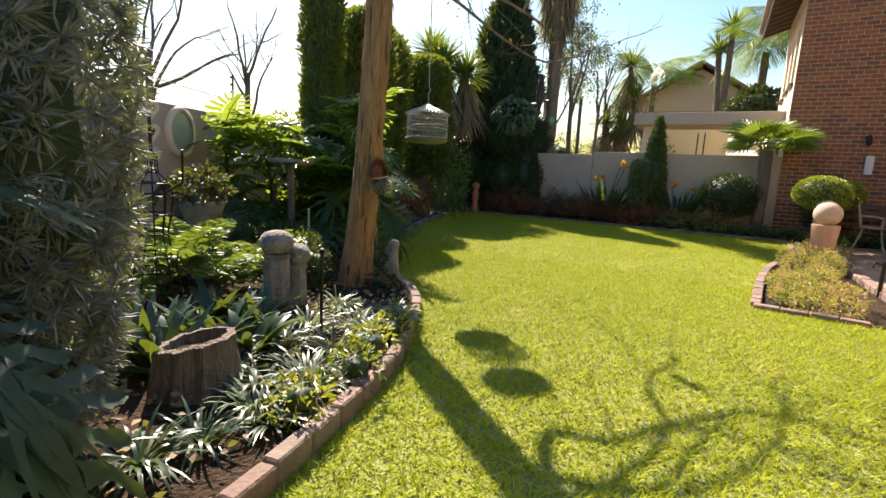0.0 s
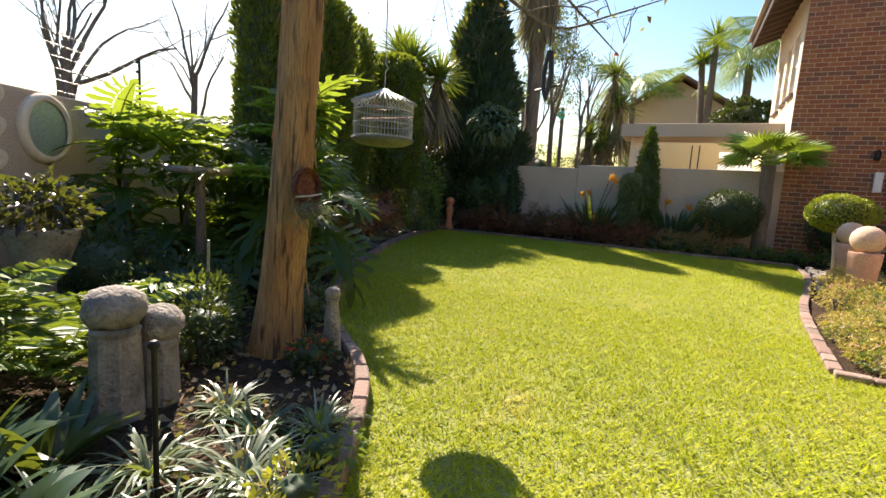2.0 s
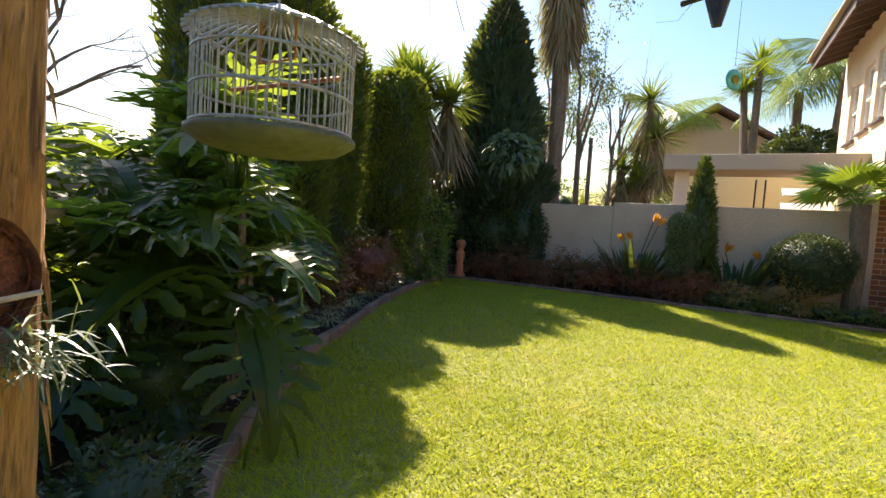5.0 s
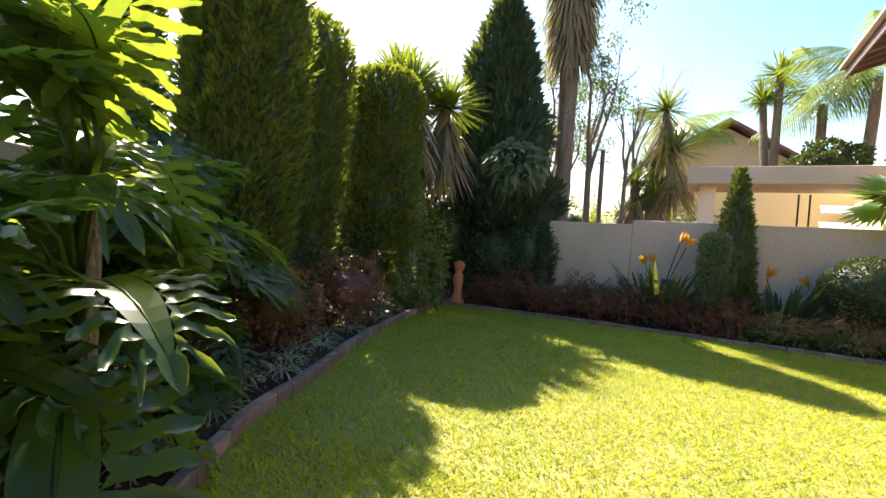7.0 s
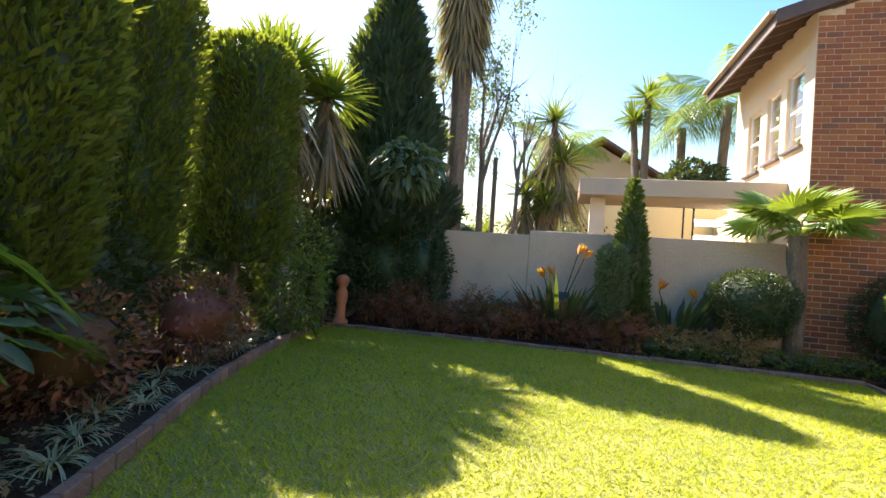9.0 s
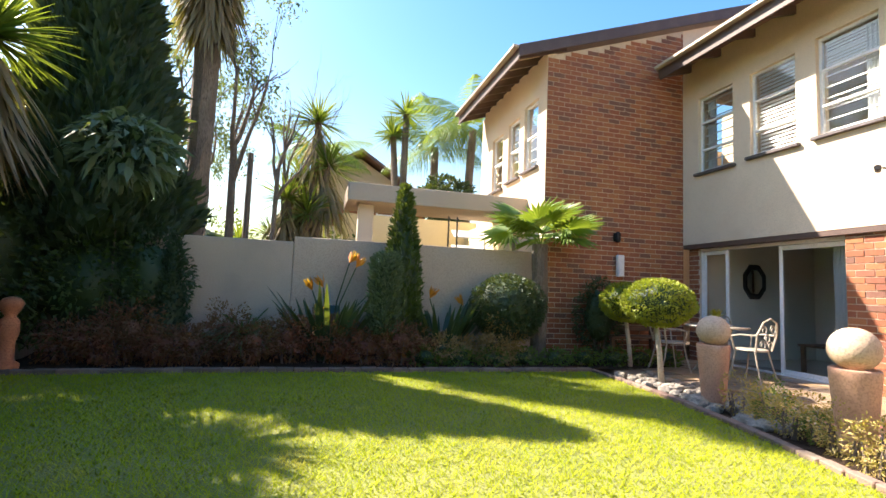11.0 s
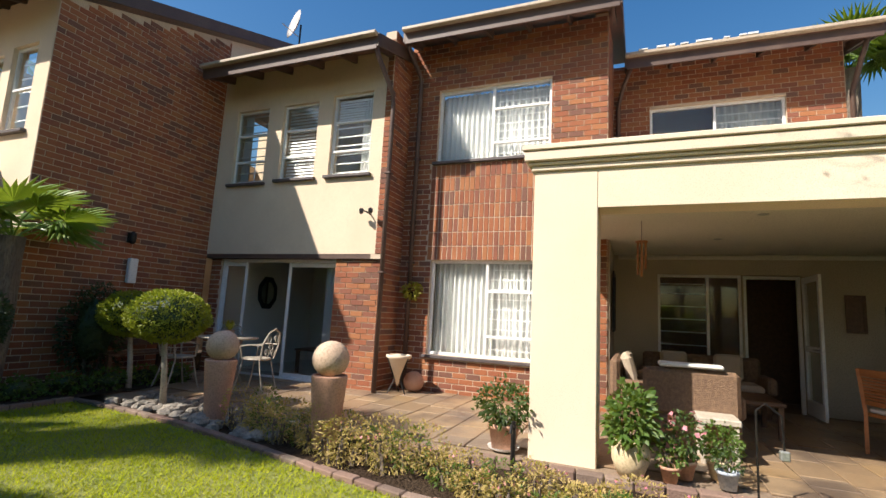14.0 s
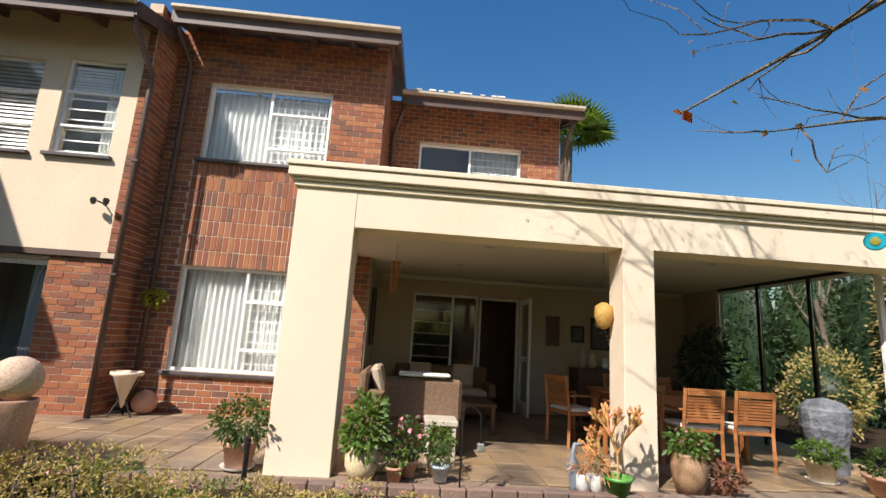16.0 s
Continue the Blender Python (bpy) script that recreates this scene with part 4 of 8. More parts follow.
def bush(name, m, centre, radii, material, label, category="shrub", n=1500, leaf=(0.06, 0.03), stems=4, core=0.6, lump=0.2, group="", seed=1, up=0.25, low=-1.0, stem_mat=None, droop=0.2, flowers=None):
    """A shrub: stems, a solid core in place of the inner shade, and many leaves."""
    ob = thing(name, m, label, category, group)
    r, rg = random.Random(seed), np.random.default_rng(seed)
    for _ in range(stems):
        a = r.uniform(0, 6.28)
        b = Vector((math.cos(a) * 0.05, math.sin(a) * 0.05, -0.02))
        e = Vector((centre[0] + math.cos(a) * radii[0] * 0.5, centre[1] + math.sin(a) * radii[1] * 0.5, centre[2]))
        part("stem", Geo().tube([b, b.lerp(e, 0.5) + Vector((0, 0, 0.03)), e], [0.016, 0.012, 0.006], 6), stem_mat or GREY_BARK, ob)
    # added filler: stops see-through, its dark colour stands for shade between leaves
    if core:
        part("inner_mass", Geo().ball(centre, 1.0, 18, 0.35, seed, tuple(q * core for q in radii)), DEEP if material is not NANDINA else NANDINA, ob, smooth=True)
    p, d = shell(rg, n, centre, radii, lump, 2.4, 0.7, seed * 1.7, low)
    way = d + rg.normal(size=d.shape) * 0.55 + np.array([0, 0, up])
    k = len(p)
    part("foliage", leaves("foliage", p, way, leaf[0] * rg.uniform(0.6, 1.3, k), leaf[1] * rg.uniform(0.7, 1.2, k), rg, droop), material, ob, kind="stuff")
    if flowers:
        q, d2 = shell(rg, flowers[1], centre, radii, lump, 2.4, 0.98, seed * 1.7, -0.1)
        part("blossom", leaves("blossom", q, d2 + rg.normal(size=d2.shape) * 0.5, flowers[2], flowers[2], rg, 0.1), flowers[0], ob, kind="stuff")
    return ob


def column(name, m, radius, z0, z1, material, label, category, n=6000, seed=1, pointed=0.0, spray=(0.14, 0.05), trunk=0.06, squash=1.0, lump=0.12, plume=0.0):
    """A clipped column (pointed = 0) or a cone (pointed = 1) of upright sprays."""
    ob = thing(name, m, label, category)
    rg = np.random.default_rng(seed)

    def skin(t, a):
        if pointed:
            s = (1 - t) ** 0.7 * (0.55 + 0.45 * min(1, t * 6 + 0.2))
        else:
            s = (1 - max(0.0, (t - 0.82) / 0.18) ** 2.4) ** 0.5 if t < 1 else 0.0
            s *= 0.86 + 0.14 * min(1, t * 4)
        return radius * s * (1 + lump * noise.noise(Vector((math.cos(a) * 1.6 + seed, math.sin(a) * 1.6, t * (z1 - z0) * 1.1))) * 1.5 + plume * abs(noise.noise(Vector((math.cos(a) * 5.5 + seed, math.sin(a) * 5.5, t * (z1 - z0) * 1.5)))) + 0.5 * lump * noise.noise(Vector((math.cos(a) * 5, math.sin(a) * 5 + seed, t * (z1 - z0) * 3.5))))

    part("trunk", Geo().tube([(0, 0, -0.02), (0, 0, z0 + (z1 - z0) * 0.8)], [trunk, trunk * 0.3], 10), GREY_BARK, ob)
    # dark solid core under the sprays, coloured as the shade inside the plant
    g, rings, kk = Geo(), 26, 22
    vs = [(skin(i / rings, 6.283 * k / kk) * 0.86 * math.cos(6.283 * k / kk), skin(i / rings, 6.283 * k / kk) * 0.86 * math.sin(6.283 * k / kk) * squash, z0 + (z1 - z0) * i / rings * 0.985) for i in range(rings + 1) for k in range(kk)]
    fs = [(i * kk + k, i * kk + (k + 1) % kk, (i + 1) * kk + (k + 1) % kk, (i + 1) * kk + k) for i in range(rings) for k in range(kk)]
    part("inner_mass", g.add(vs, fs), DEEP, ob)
    t, a = rg.random(n) ** (1.0 if not pointed else 1.5), rg.uniform(0, 6.283, n)
    s = np.array([skin(x, y) for x, y in zip(t, a)]) * rg.uniform(0.84, 1.03, n)
    out = np.stack([np.cos(a), np.sin(a) * squash, np.zeros(n)], 1)
    p = out * s[:, None] + np.array([0, 0, 1.0]) * (z0 + (z1 - z0) * t)[:, None]
    way = out * 0.6 + np.array([0, 0, 0.75]) + rg.normal(size=(n, 3)) * 0.3
    part("foliage", leaves("foliage", p, way, spray[0] * rg.uniform(0.6, 1.3, n), spray[1] * rg.uniform(0.6, 1.3, n), rg, 0.05), material, ob, kind="stuff")
    return ob


def split_leaf_mesh(seed, size=0.6, stalk=0.5, rise=0.8, drop=0.6):
    """A big lobed leaf on its stalk, which starts at the origin and leans to +x: a solid middle with deep, wavy, finger-like lobes."""
    r, g = random.Random(seed), Geo()
    top = Vector((stalk * 0.75, 0, stalk * rise))
    g.tube([(0, 0, 0), (stalk * 0.3, 0, stalk * rise * 0.65), tuple(top)], [0.014, 0.011, 0.008], 6)
    lobes = 8

    def bend(u, v, lift=0.0):
        return (top.x + u * (1 - 0.22 * drop * max(u, 0) / size), v, top.z + 0.12 * u - drop * u * u / size * 0.8 - 0.45 * v * v / size + 0.28 * abs(v) + lift)

    g.tube([bend(size * 1.1 * t, 0, 0.002) for t in (0, 0.25, 0.5, 0.75, 1.0)], [0.009, 0.008, 0.0065, 0.005, 0.002], 5)
    wide = lambda t: size * (0.50 * math.sin(math.pi * (0.26 + 0.68 * t)) + 0.06)
    rows = ((0.0, 1.0), (0.08, 1.0), (0.18, 0.78), (0.30, 0.72), (0.40, 0.92), (0.48, 0.80), (0.58, 1.0), (0.67, 0.78), (0.77, 0.90), (0.86, 0.62), (0.94, 0.48), (1.0, 0.08))
    for s in (-1, 1):
        for i in range(lobes):
            t = (i + 0.5) / lobes
            u0, u1 = size * (1.08 * i / lobes - 0.10), size * (1.08 * (i + 1) / lobes - 0.10)
            half = wide(t) * r.uniform(0.9, 1.1)
            lean = size * (0.62 * t - 0.26)
            m0, wd = wide(t) * 0.32, (u1 - u0) * 0.47
            um, ph = (u0 + u1) / 2, r.uniform(0, 6.28)
            f = [(0, 1, 2, 3)] if s > 0 else [(3, 2, 1, 0)]
            m1, m2 = wide(i / lobes) * 0.26, wide((i + 1) / lobes) * 0.26
            g.add([bend(u0, 0), bend(u1, 0), bend(u1, s * m2), bend(u0, s * m1)], f)
            vs = []
            for k, (q, w) in enumerate(rows):
                v = m0 + (half - m0) * q
                if k == 0:
                    vs += [bend(u0, s * m1), bend(um, s * m0, -0.01 * size), bend(u1, s * m2)]
                    continue
                uc = um + lean * q ** 1.3
                w2 = rows[max(0, k - 1)][1]
                lift = 0.014 * size * math.sin(q * 9 + ph)
                vs += [bend(uc - wd * w * r.uniform(0.88, 1.06), s * v, lift), bend(uc, s * v, lift - 0.018 * size), bend(uc + wd * w2 * r.uniform(0.88, 1.06), s * v, lift)]
            fs = []
            for k in range(len(rows) - 1):
                for c in (0, 1):
                    f = (k * 3 + c, k * 3 + c + 1, k * 3 + c + 4, k * 3 + c + 3)
                    fs.append(f if s > 0 else f[::-1])
            g.add(vs, fs)
    vs = []
    for q, w in ((0.97, 0.05), (1.03, 0.075), (1.10, 0.07), (1.17, 0.045), (1.22, 0.01)):
        vs += [bend(size * q, -size * w, 0.008), bend(size * q, 0), bend(size * q, size * w, 0.008)]
    g.add(vs, [(k * 3 + c, k * 3 + c + 3, k * 3 + c + 4, k * 3 + c + 1) for k in range(4) for c in (0, 1)])
    return g.mesh("leaf", True)


SPLIT_LEAVES = [split_leaf_mesh(3, 0.58, 0.40, 0.9, 0.55), split_leaf_mesh(4, 0.52, 0.46, 0.7, 0.95), split_leaf_mesh(5, 0.62, 0.42, 1.1, 0.4)]
for me in SPLIT_LEAVES:
    me.materials.append(PHILO)


def split_leaf_plant(m, count, tall, size, label, seed, arc=(0, 360), blades_of=None, cover=None):
    ob = thing("split_leaf_philodendron", m, label, "plant", "philodendrons in the bed")
    r = random.Random(seed)
    part("stem", Geo().tube([(0, 0, -0.02), (0.05, 0.03, tall * 0.45), (0, 0.05, tall * 0.9)], [0.04, 0.035, 0.025], 9, lump=0.25, rng=r), GREY_BARK, ob)
    for i in range(count):
        z = tall * (0.15 + 0.85 * ((i + r.random()) / count) ** 0.95)
        q = part("leaf", (blades_of or SPLIT_LEAVES)[i % 3], cover or PHILO, ob)
        s = size * r.uniform(0.75, 1.2)
        tilt = 54 - 108 * (z / tall) + r.uniform(-14, 14)
        q.matrix_basis = pose(0, 0, z) @ pose(0, 0, 0, 0, 0, arc[0] + (arc[1] - arc[0]) * ((i * 0.618) % 1) + r.uniform(-12, 12)) @ pose(0, 0, 0, r.uniform(-12, 12), tilt, 0) @ Matrix.Scale(s, 4)
    return ob


def strap_clump(name, m, n, length, width, material, label, category="plant", arch=0.55, seed=1, group="", rise=1.0, spread=0.06, single=False):
    """A clump of arching strap leaves."""
    rg = np.random.default_rng(seed)
    a = rg.uniform(0, 6.283, n)
    out = np.stack([np.cos(a), np.sin(a), rg.uniform(0.5, 1.6, n) * rise], 1)
    b = np.stack([np.cos(a), np.sin(a), np.zeros(n)], 1) * (rg.random(n) * spread)[:, None]
    ob = thing(name, m, label, category, group)
    ln, wd, ar = length * rg.uniform(0.6, 1.1, n), width * rg.uniform(0.7, 1.1, n), arch * rg.uniform(0.5, 1.3, n)
    if single:
        for i in range(n):
            part("leaf", blades("leaf", b[i:i + 1], out[i:i + 1], ln[i], wd[i], rg, ar[i], 5), material, ob)
    else:
        part("foliage", blades("foliage", b, out, ln, wd, rg, ar), material, ob, kind="stuff")
    return ob


def rosette(n, length, width, rg, low=-0.3, arch=0.25, skirt=False):
    d = unit(rg.normal(size=(n * 3, 3)))
    d = d[d[:, 2] > low][:n]
    if skirt:
        d[:, 2] = -np.abs(d[:, 2]) - 0.9
    return np.zeros((len(d), 3)) + d * 0.05, d, length * rg.uniform(0.7, 1.1, len(d)), width * rg.uniform(0.8, 1.1, len(d))


def yucca(m, heads, label, seed=1, length=0.6, width=0.04, skirt=True, trunk_r=0.09, material=None, name="yucca", n=90):
    ob = thing(name, m, label, "tree")
    rg = np.random.default_rng(seed)
    for hx, hy, hz in heads:
        part("trunk", Geo().tube([(0, 0, -0.05), (hx * 0.4, hy * 0.4, hz * 0.5), (hx, hy, hz)], [trunk_r * 1.2, trunk_r, trunk_r * 0.8], 10), GREY_BARK, ob)
        b, d, ln, wd = rosette(n, length, width, rg)
        part("leaf_head", blades("leaf_head", b + np.array([hx, hy, hz]), d, ln, wd, rg, 0.18, 3), material or YUCCA, ob, kind="stuff")
        if skirt:
            b, d, ln, wd = rosette(n, length * 1.2, width * 1.3, rg, skirt=True)
            b[:, 2] -= rg.random(len(b)) * length * 0.9
            part("dead_skirt", blades("dead_skirt", b + np.array([hx, hy, hz - 0.05]), d, ln, wd, rg, 0.2, 3), DEADLEAF, ob, "hanging dead brown leaves", kind="stuff")
    return ob


def fan_leaf_mesh(stalk=0.5, size=0.55, seg=26, span=290, seed=1, droop=0.14):
    r, g = random.Random(seed), Geo()
    g.tube([(0, 0, 0), (stalk * 0.5, 0, stalk * 0.25), (stalk, 0, stalk * 0.32)], [0.012, 0.01, 0.007], 5)
    o = Vector((stalk, 0, stalk * 0.32))
    for i in range(seg):
        a = radians(-span / 2 + span * (i + 0.5) / seg)
        ln = size * (0.75 + 0.25 * math.cos(a / 2)) * r.uniform(0.92, 1.05)
        d, s = Vector((math.cos(a), math.sin(a), 0)), Vector((-math.sin(a), math.cos(a), 0))
        w = ln * math.tan(radians(span / seg) / 2)
        fold = 0.03
        pts = [o, o + d * ln * 0.55 + s * w * 0.55 + Vector((0, 0, -fold)), o + d * ln * 0.55 + Vector((0, 0, 0.01)), o + d * ln * 0.55 - s * w * 0.55 + Vector((0, 0, -fold)), o + d * ln + Vector((0, 0, -droop * ln * r.uniform(0.6, 1.4)))]
        g.add([tuple(p) for p in pts], [(0, 1, 2), (0, 2, 3), (1, 4, 2), (2, 4, 3)])
    return g.mesh("frond")


def fan_palm(m, height, count, label, seed=1, size=1.0, trunk_r=0.09, name="fan_palm", skirt=0):
    ob = thing(name, m, label, "palm")
    r = random.Random(seed)
    part("trunk", bark_trunk([(0, 0, -0.05), (0.02, 0.01, height * 0.5), (0, 0, height)], [trunk_r * 1.1, trunk_r, trunk_r * 1.1], 24, 16, 0.2, seed), GREY_BARK, ob)
    ms = [fan_leaf_mesh(0.5 * size, 0.55 * size, seed=k) for k in (1, 2)]
    for me in ms:
        me.materials.append(PALM)
    for i in range(count):
        q = part("frond", ms[i % 2], PALM, ob)
        q.matrix_basis = pose(0, 0, height - 0.03) @ pose(0, 0, 0, 0, 0, i * 137.5 + r.uniform(-10, 10)) @ pose(0, 0, 0, r.uniform(-30, 30), r.uniform(-48, 8), 0)
    if skirt:
        rg = np.random.default_rng(seed)
        n = 1300
        a, t = rg.uniform(0, 6.283, n), rg.random(n)
        b = np.stack([np.cos(a) * trunk_r * (1.9 - t), np.sin(a) * trunk_r * (1.9 - t), height + 0.1 - t * skirt], 1)
        way = np.stack([np.cos(a) * 0.45, np.sin(a) * 0.45, np.full(n, -1.0)], 1) + rg.normal(size=(n, 3)) * 0.12
        part("dead_skirt", blades("dead_skirt", b, way, 0.7 * size * rg.uniform(0.5, 1.1, n), 0.06 * size, rg, 0.1, 3), DEADLEAF, ob, "thick skirt of dead brown fronds", kind="stuff")
    return ob


def feather_palm(m, height, count, label, seed=1, frond=1.8, trunk_r=0.1, lean=(0, 0)):
    ob = thing("feather_palm", m, label, "palm")
    r, rg = random.Random(seed), np.random.default_rng(seed)
    part("trunk", Geo().tube([(0, 0, -0.1), (lean[0] * 0.5, lean[1] * 0.5, height * 0.5), (lean[0], lean[1], height)], [trunk_r * 1.2, trunk_r, trunk_r * 0.8], 12), GREY_BARK, ob)
    k = 36
    t = np.repeat(np.linspace(0.12, 1, k), 2)
    side = np.tile([-1.0, 1.0], k)
    base = np.stack([t * frond * 0.95, np.zeros(2 * k), frond * (0.45 * t - 0.75 * t * t)], 1)
    way = np.stack([np.full(2 * k, 0.55), side, np.full(2 * k, -0.55) + rg.normal(size=2 * k) * 0.15], 1)
    me = blades("frond", base, way, frond * 0.34 * np.sin(np.pi * (0.15 + 0.8 * t)), frond * 0.019, rg, 0.7, 3)
    me.materials.append(PALM)
    for i in range(count):
        q = part("frond", me, PALM, ob)
        q.matrix_basis = pose(lean[0], lean[1], height) @ pose(0, 0, 0, 0, 0, i * 137.5 + r.uniform(-12, 12)) @ pose(0, 0, 0, r.uniform(-20, 20), r.uniform(-65, 12), 0)
    return ob


def bare_tree(m, height, label, seed=1, radius=0.08, depth=4, spread=0.42, straight=False, leaf_n=0, leaf_mat=None, name="bare_tree"):
    ob = thing(name, m, label, "tree")
    r = random.Random(seed)
    part("trunk", Geo().tube([(0, 0, -0.1), (r.uniform(-0.1, 0.1), r.uniform(-0.1, 0.1), height * 0.3), (r.uniform(-0.2, 0.2), r.uniform(-0.2, 0.2), height * 0.55)], [radius * 1.2, radius, radius * 0.75], 9), GREY_BARK, ob)
    g, tips = Geo(), []
    for k in range(5):
        limb_tree(g, (0, 0, height * (0.32 + 0.05 * k)), (r.gauss(0, 0.45), r.gauss(0, 0.45), 1.0), height * 0.34, radius * 0.5, depth - 1, r, tips, spread, (2, 3), -0.02)
    part("branching", g, GREY_BARK, ob)
    if leaf_n:
        rg = np.random.default_rng(seed)
        ends = np.array([tuple(p) for p, _ in tips])
        idx = rg.integers(0, len(ends), leaf_n)
        p = ends[idx] + rg.normal(size=(leaf_n, 3)) * 0.14
        part("foliage", leaves("foliage", p, rg.normal(size=(leaf_n, 3)) + np.array([0, 0, -0.3]), 0.1 * rg.uniform(0.6, 1.3, leaf_n), 0.05, rg, 0.3), leaf_mat, ob, kind="stuff")
    return ob


# ---- the big tree by the lawn ----
tree = thing("tree", pose(-4.13, 5.07, 0.05), "tall tree with fibrous tan bark and nearly bare branches", "tree")
part("trunk", bark_trunk([(-0.04, -0.03, -0.06), (0.0, -0.02, 0.4), (0.085, -0.03, 1.2), (0.145, -0.04, 2.0), (0.18, -0.03, 3.0), (0.2, 0.0, 4.4), (0.22, 0.0, 6.0)], [0.165, 0.124, 0.113, 0.109, 0.102, 0.085, 0.055], 160, 72, 0.10, 2), BARK, tree, smooth=True)
g, rg = Geo(), np.random.default_rng(4)
for k in range(190):
    a, z = rg.uniform(0, 6.283), rg.uniform(0.05, 3.2)
    rr = 0.109 + 0.012 * max(0, 1 - z)
    b = np.array([math.cos(a) * rr + 0.07 * z, math.sin(a) * rr - 0.022 * z, z])
    g.add([b, b + [math.cos(a) * 0.012 - 0.012 * math.sin(a), math.sin(a) * 0.012 + 0.012 * math.cos(a), -0.02], b + [math.cos(a) * 0.022, math.sin(a) * 0.022, -rg.uniform(0.06, 0.16)]], [(0, 1, 2)])
part("loose_bark", g, BARK, tree, "peeling strips of bark", kind="stuff")
r, tips, tw = random.Random(12), [], Geo()
MAIN_BOUGHS = [((0, 0, 2.75), (0.7, 1.0, 0.45), 2.6, 0.03),
         ((0, 0, 3.5), (-0.5, -0.9, 0.5), 2.2, 0.04), ((0, 0, 3.6), (1.0, -0.7, 0.45), 2.6, 0.045), ((0, 0, 4.2), (-0.8, 0.5, 0.7), 2.2, 0.04), ((0, 0, 4.8), (0.6, 0.5, 1.0), 2.2, 0.04), ((0, 0, 5.4), (-0.2, -0.3, 1.0), 1.8, 0.035)]
for i, (s, w, ln, rad) in enumerate(MAIN_BOUGHS):
    lg = Geo()
    limb_tree(lg, (0.18, -0.02, s[2]), w, ln * 0.85, rad * 0.85, 3, r, tips, 0.75, (2, 3), 0.0, 2.5, 0.24)
    part("limb", lg, GREY_BARK, tree)
for bough, rad, twigs in (([(0.19, -0.02, 3.35), (-0.1, 0.25, 3.3), (-0.3, 0.58, 3.25), (-0.32, 0.80, 3.25), (-0.09, 0.87, 3.25), (-0.01, 1.19, 3.35), (0.26, 1.68, 3.45), (0.5, 1.83, 3.55), (1.0, 1.9, 3.8)], 0.042, 9),
                          ([(0.19, -0.02, 3.7), (0.9, 0.5, 3.75), (1.5, 1.2, 3.8), (2.2, 1.5, 4.0)], 0.03, 14), ([(0.2, 0, 4.6), (1.2, 0.5, 5.0), (2.2, 0.8, 5.3), (2.9, 0.5, 5.5)], 0.03, 22), ([(0.2, 0, 4.4), (1.2, 1.0, 4.8), (2.3, 1.8, 5.2)], 0.028, 18),
                          ([(0.19, -0.02, 3.9), (0.5, 1.0, 3.9), (0.9, 2.0, 4.0), (1.6, 2.7, 4.2)], 0.03, 14)):
    lg, line = Geo(), smooth_line(bough, 4)
    lg.tube(line, list(np.linspace(rad, rad * 0.25, len(line))), 8)
    for k in range(twigs):
        i = r.randint(len(line) // 3, len(line) - 1)
        limb_tree(lg, Vector(line[i]), (r.gauss(0.5, 0.6), r.gauss(0.5, 0.6), r.gauss(0.25, 0.3)), r.uniform(0.5, 1.1), 0.011, 2, r, tips, 0.7, (2, 3), 0.0, 2.9, 0.22)
    part("limb", lg, GREY_BARK, tree)
lg = Geo()
reach = [(0.15, -0.04, 2.55), (0.7, 0.25, 2.62), (1.13, 0.73, 2.48), (1.38, 1.08, 2.28), (1.61, 1.44, 2.08)]
lg.tube(smooth_line(reach, 4), list(np.linspace(0.02, 0.004, len(smooth_line(reach, 4)))), 7)
for k in range(12):
    q = Vector(reach[1 + k % 3])
    limb_tree(lg, q, (r.gauss(0.4, 0.6), r.gauss(0.3, 0.6), r.gauss(0.15, 0.35)), r.uniform(0.3, 0.6), 0.006, 1, r, tips, 0.8, (2, 3), 0.0, 2.1, 0.26)
part("limb", lg, GREY_BARK, tree)
lg = Geo()
over = smooth_line([(0.16, -0.04, 2.7), (0.7, 0.1, 2.48), (1.1, 0.4, 2.18), (1.36, 0.73, 2.05), (1.65, 0.82, 2.12), (1.92, 0.88, 2.2)], 4)
lg.tube(over, list(np.linspace(0.016, 0.003, len(over))), 7)
for k in range(9):
    q = Vector(over[6 + 2 * k % (len(over) - 6)])
    limb_tree(lg, q, (r.gauss(0.3, 0.6), r.gauss(0.3, 0.6), r.gauss(0.25, 0.3)), r.uniform(0.25, 0.5), 0.0045, 1, r, tips, 0.8, (1, 2), 0.0, 2.0, 0.26)
part("limb", lg, GREY_BARK, tree)
rgl = np.random.default_rng(2)
part("red_leaf", leaves("red_leaf", np.array([[1.61, 1.44, 2.09], [1.62, 1.45, 2.07]]), rgl.normal(size=(2, 3)), 0.05, 0.04, rgl, 0.3), RED, tree, "single red leaf at the tip")
ends = np.array([tuple(p) for p, _ in tips])
rg = np.random.default_rng(8)
idx = rg.integers(0, len(ends), 700)
part("dry_foliage", leaves("dry_foliage", ends[idx] + rg.normal(size=(700, 3)) * 0.05, rg.normal(size=(700, 3)) + np.array([0, 0, -0.8]), 0.04 * rg.uniform(0.6, 1.2, 700), 0.028, rg, 0.3), AUTUMN, tree, "few brown autumn leaves", kind="stuff")

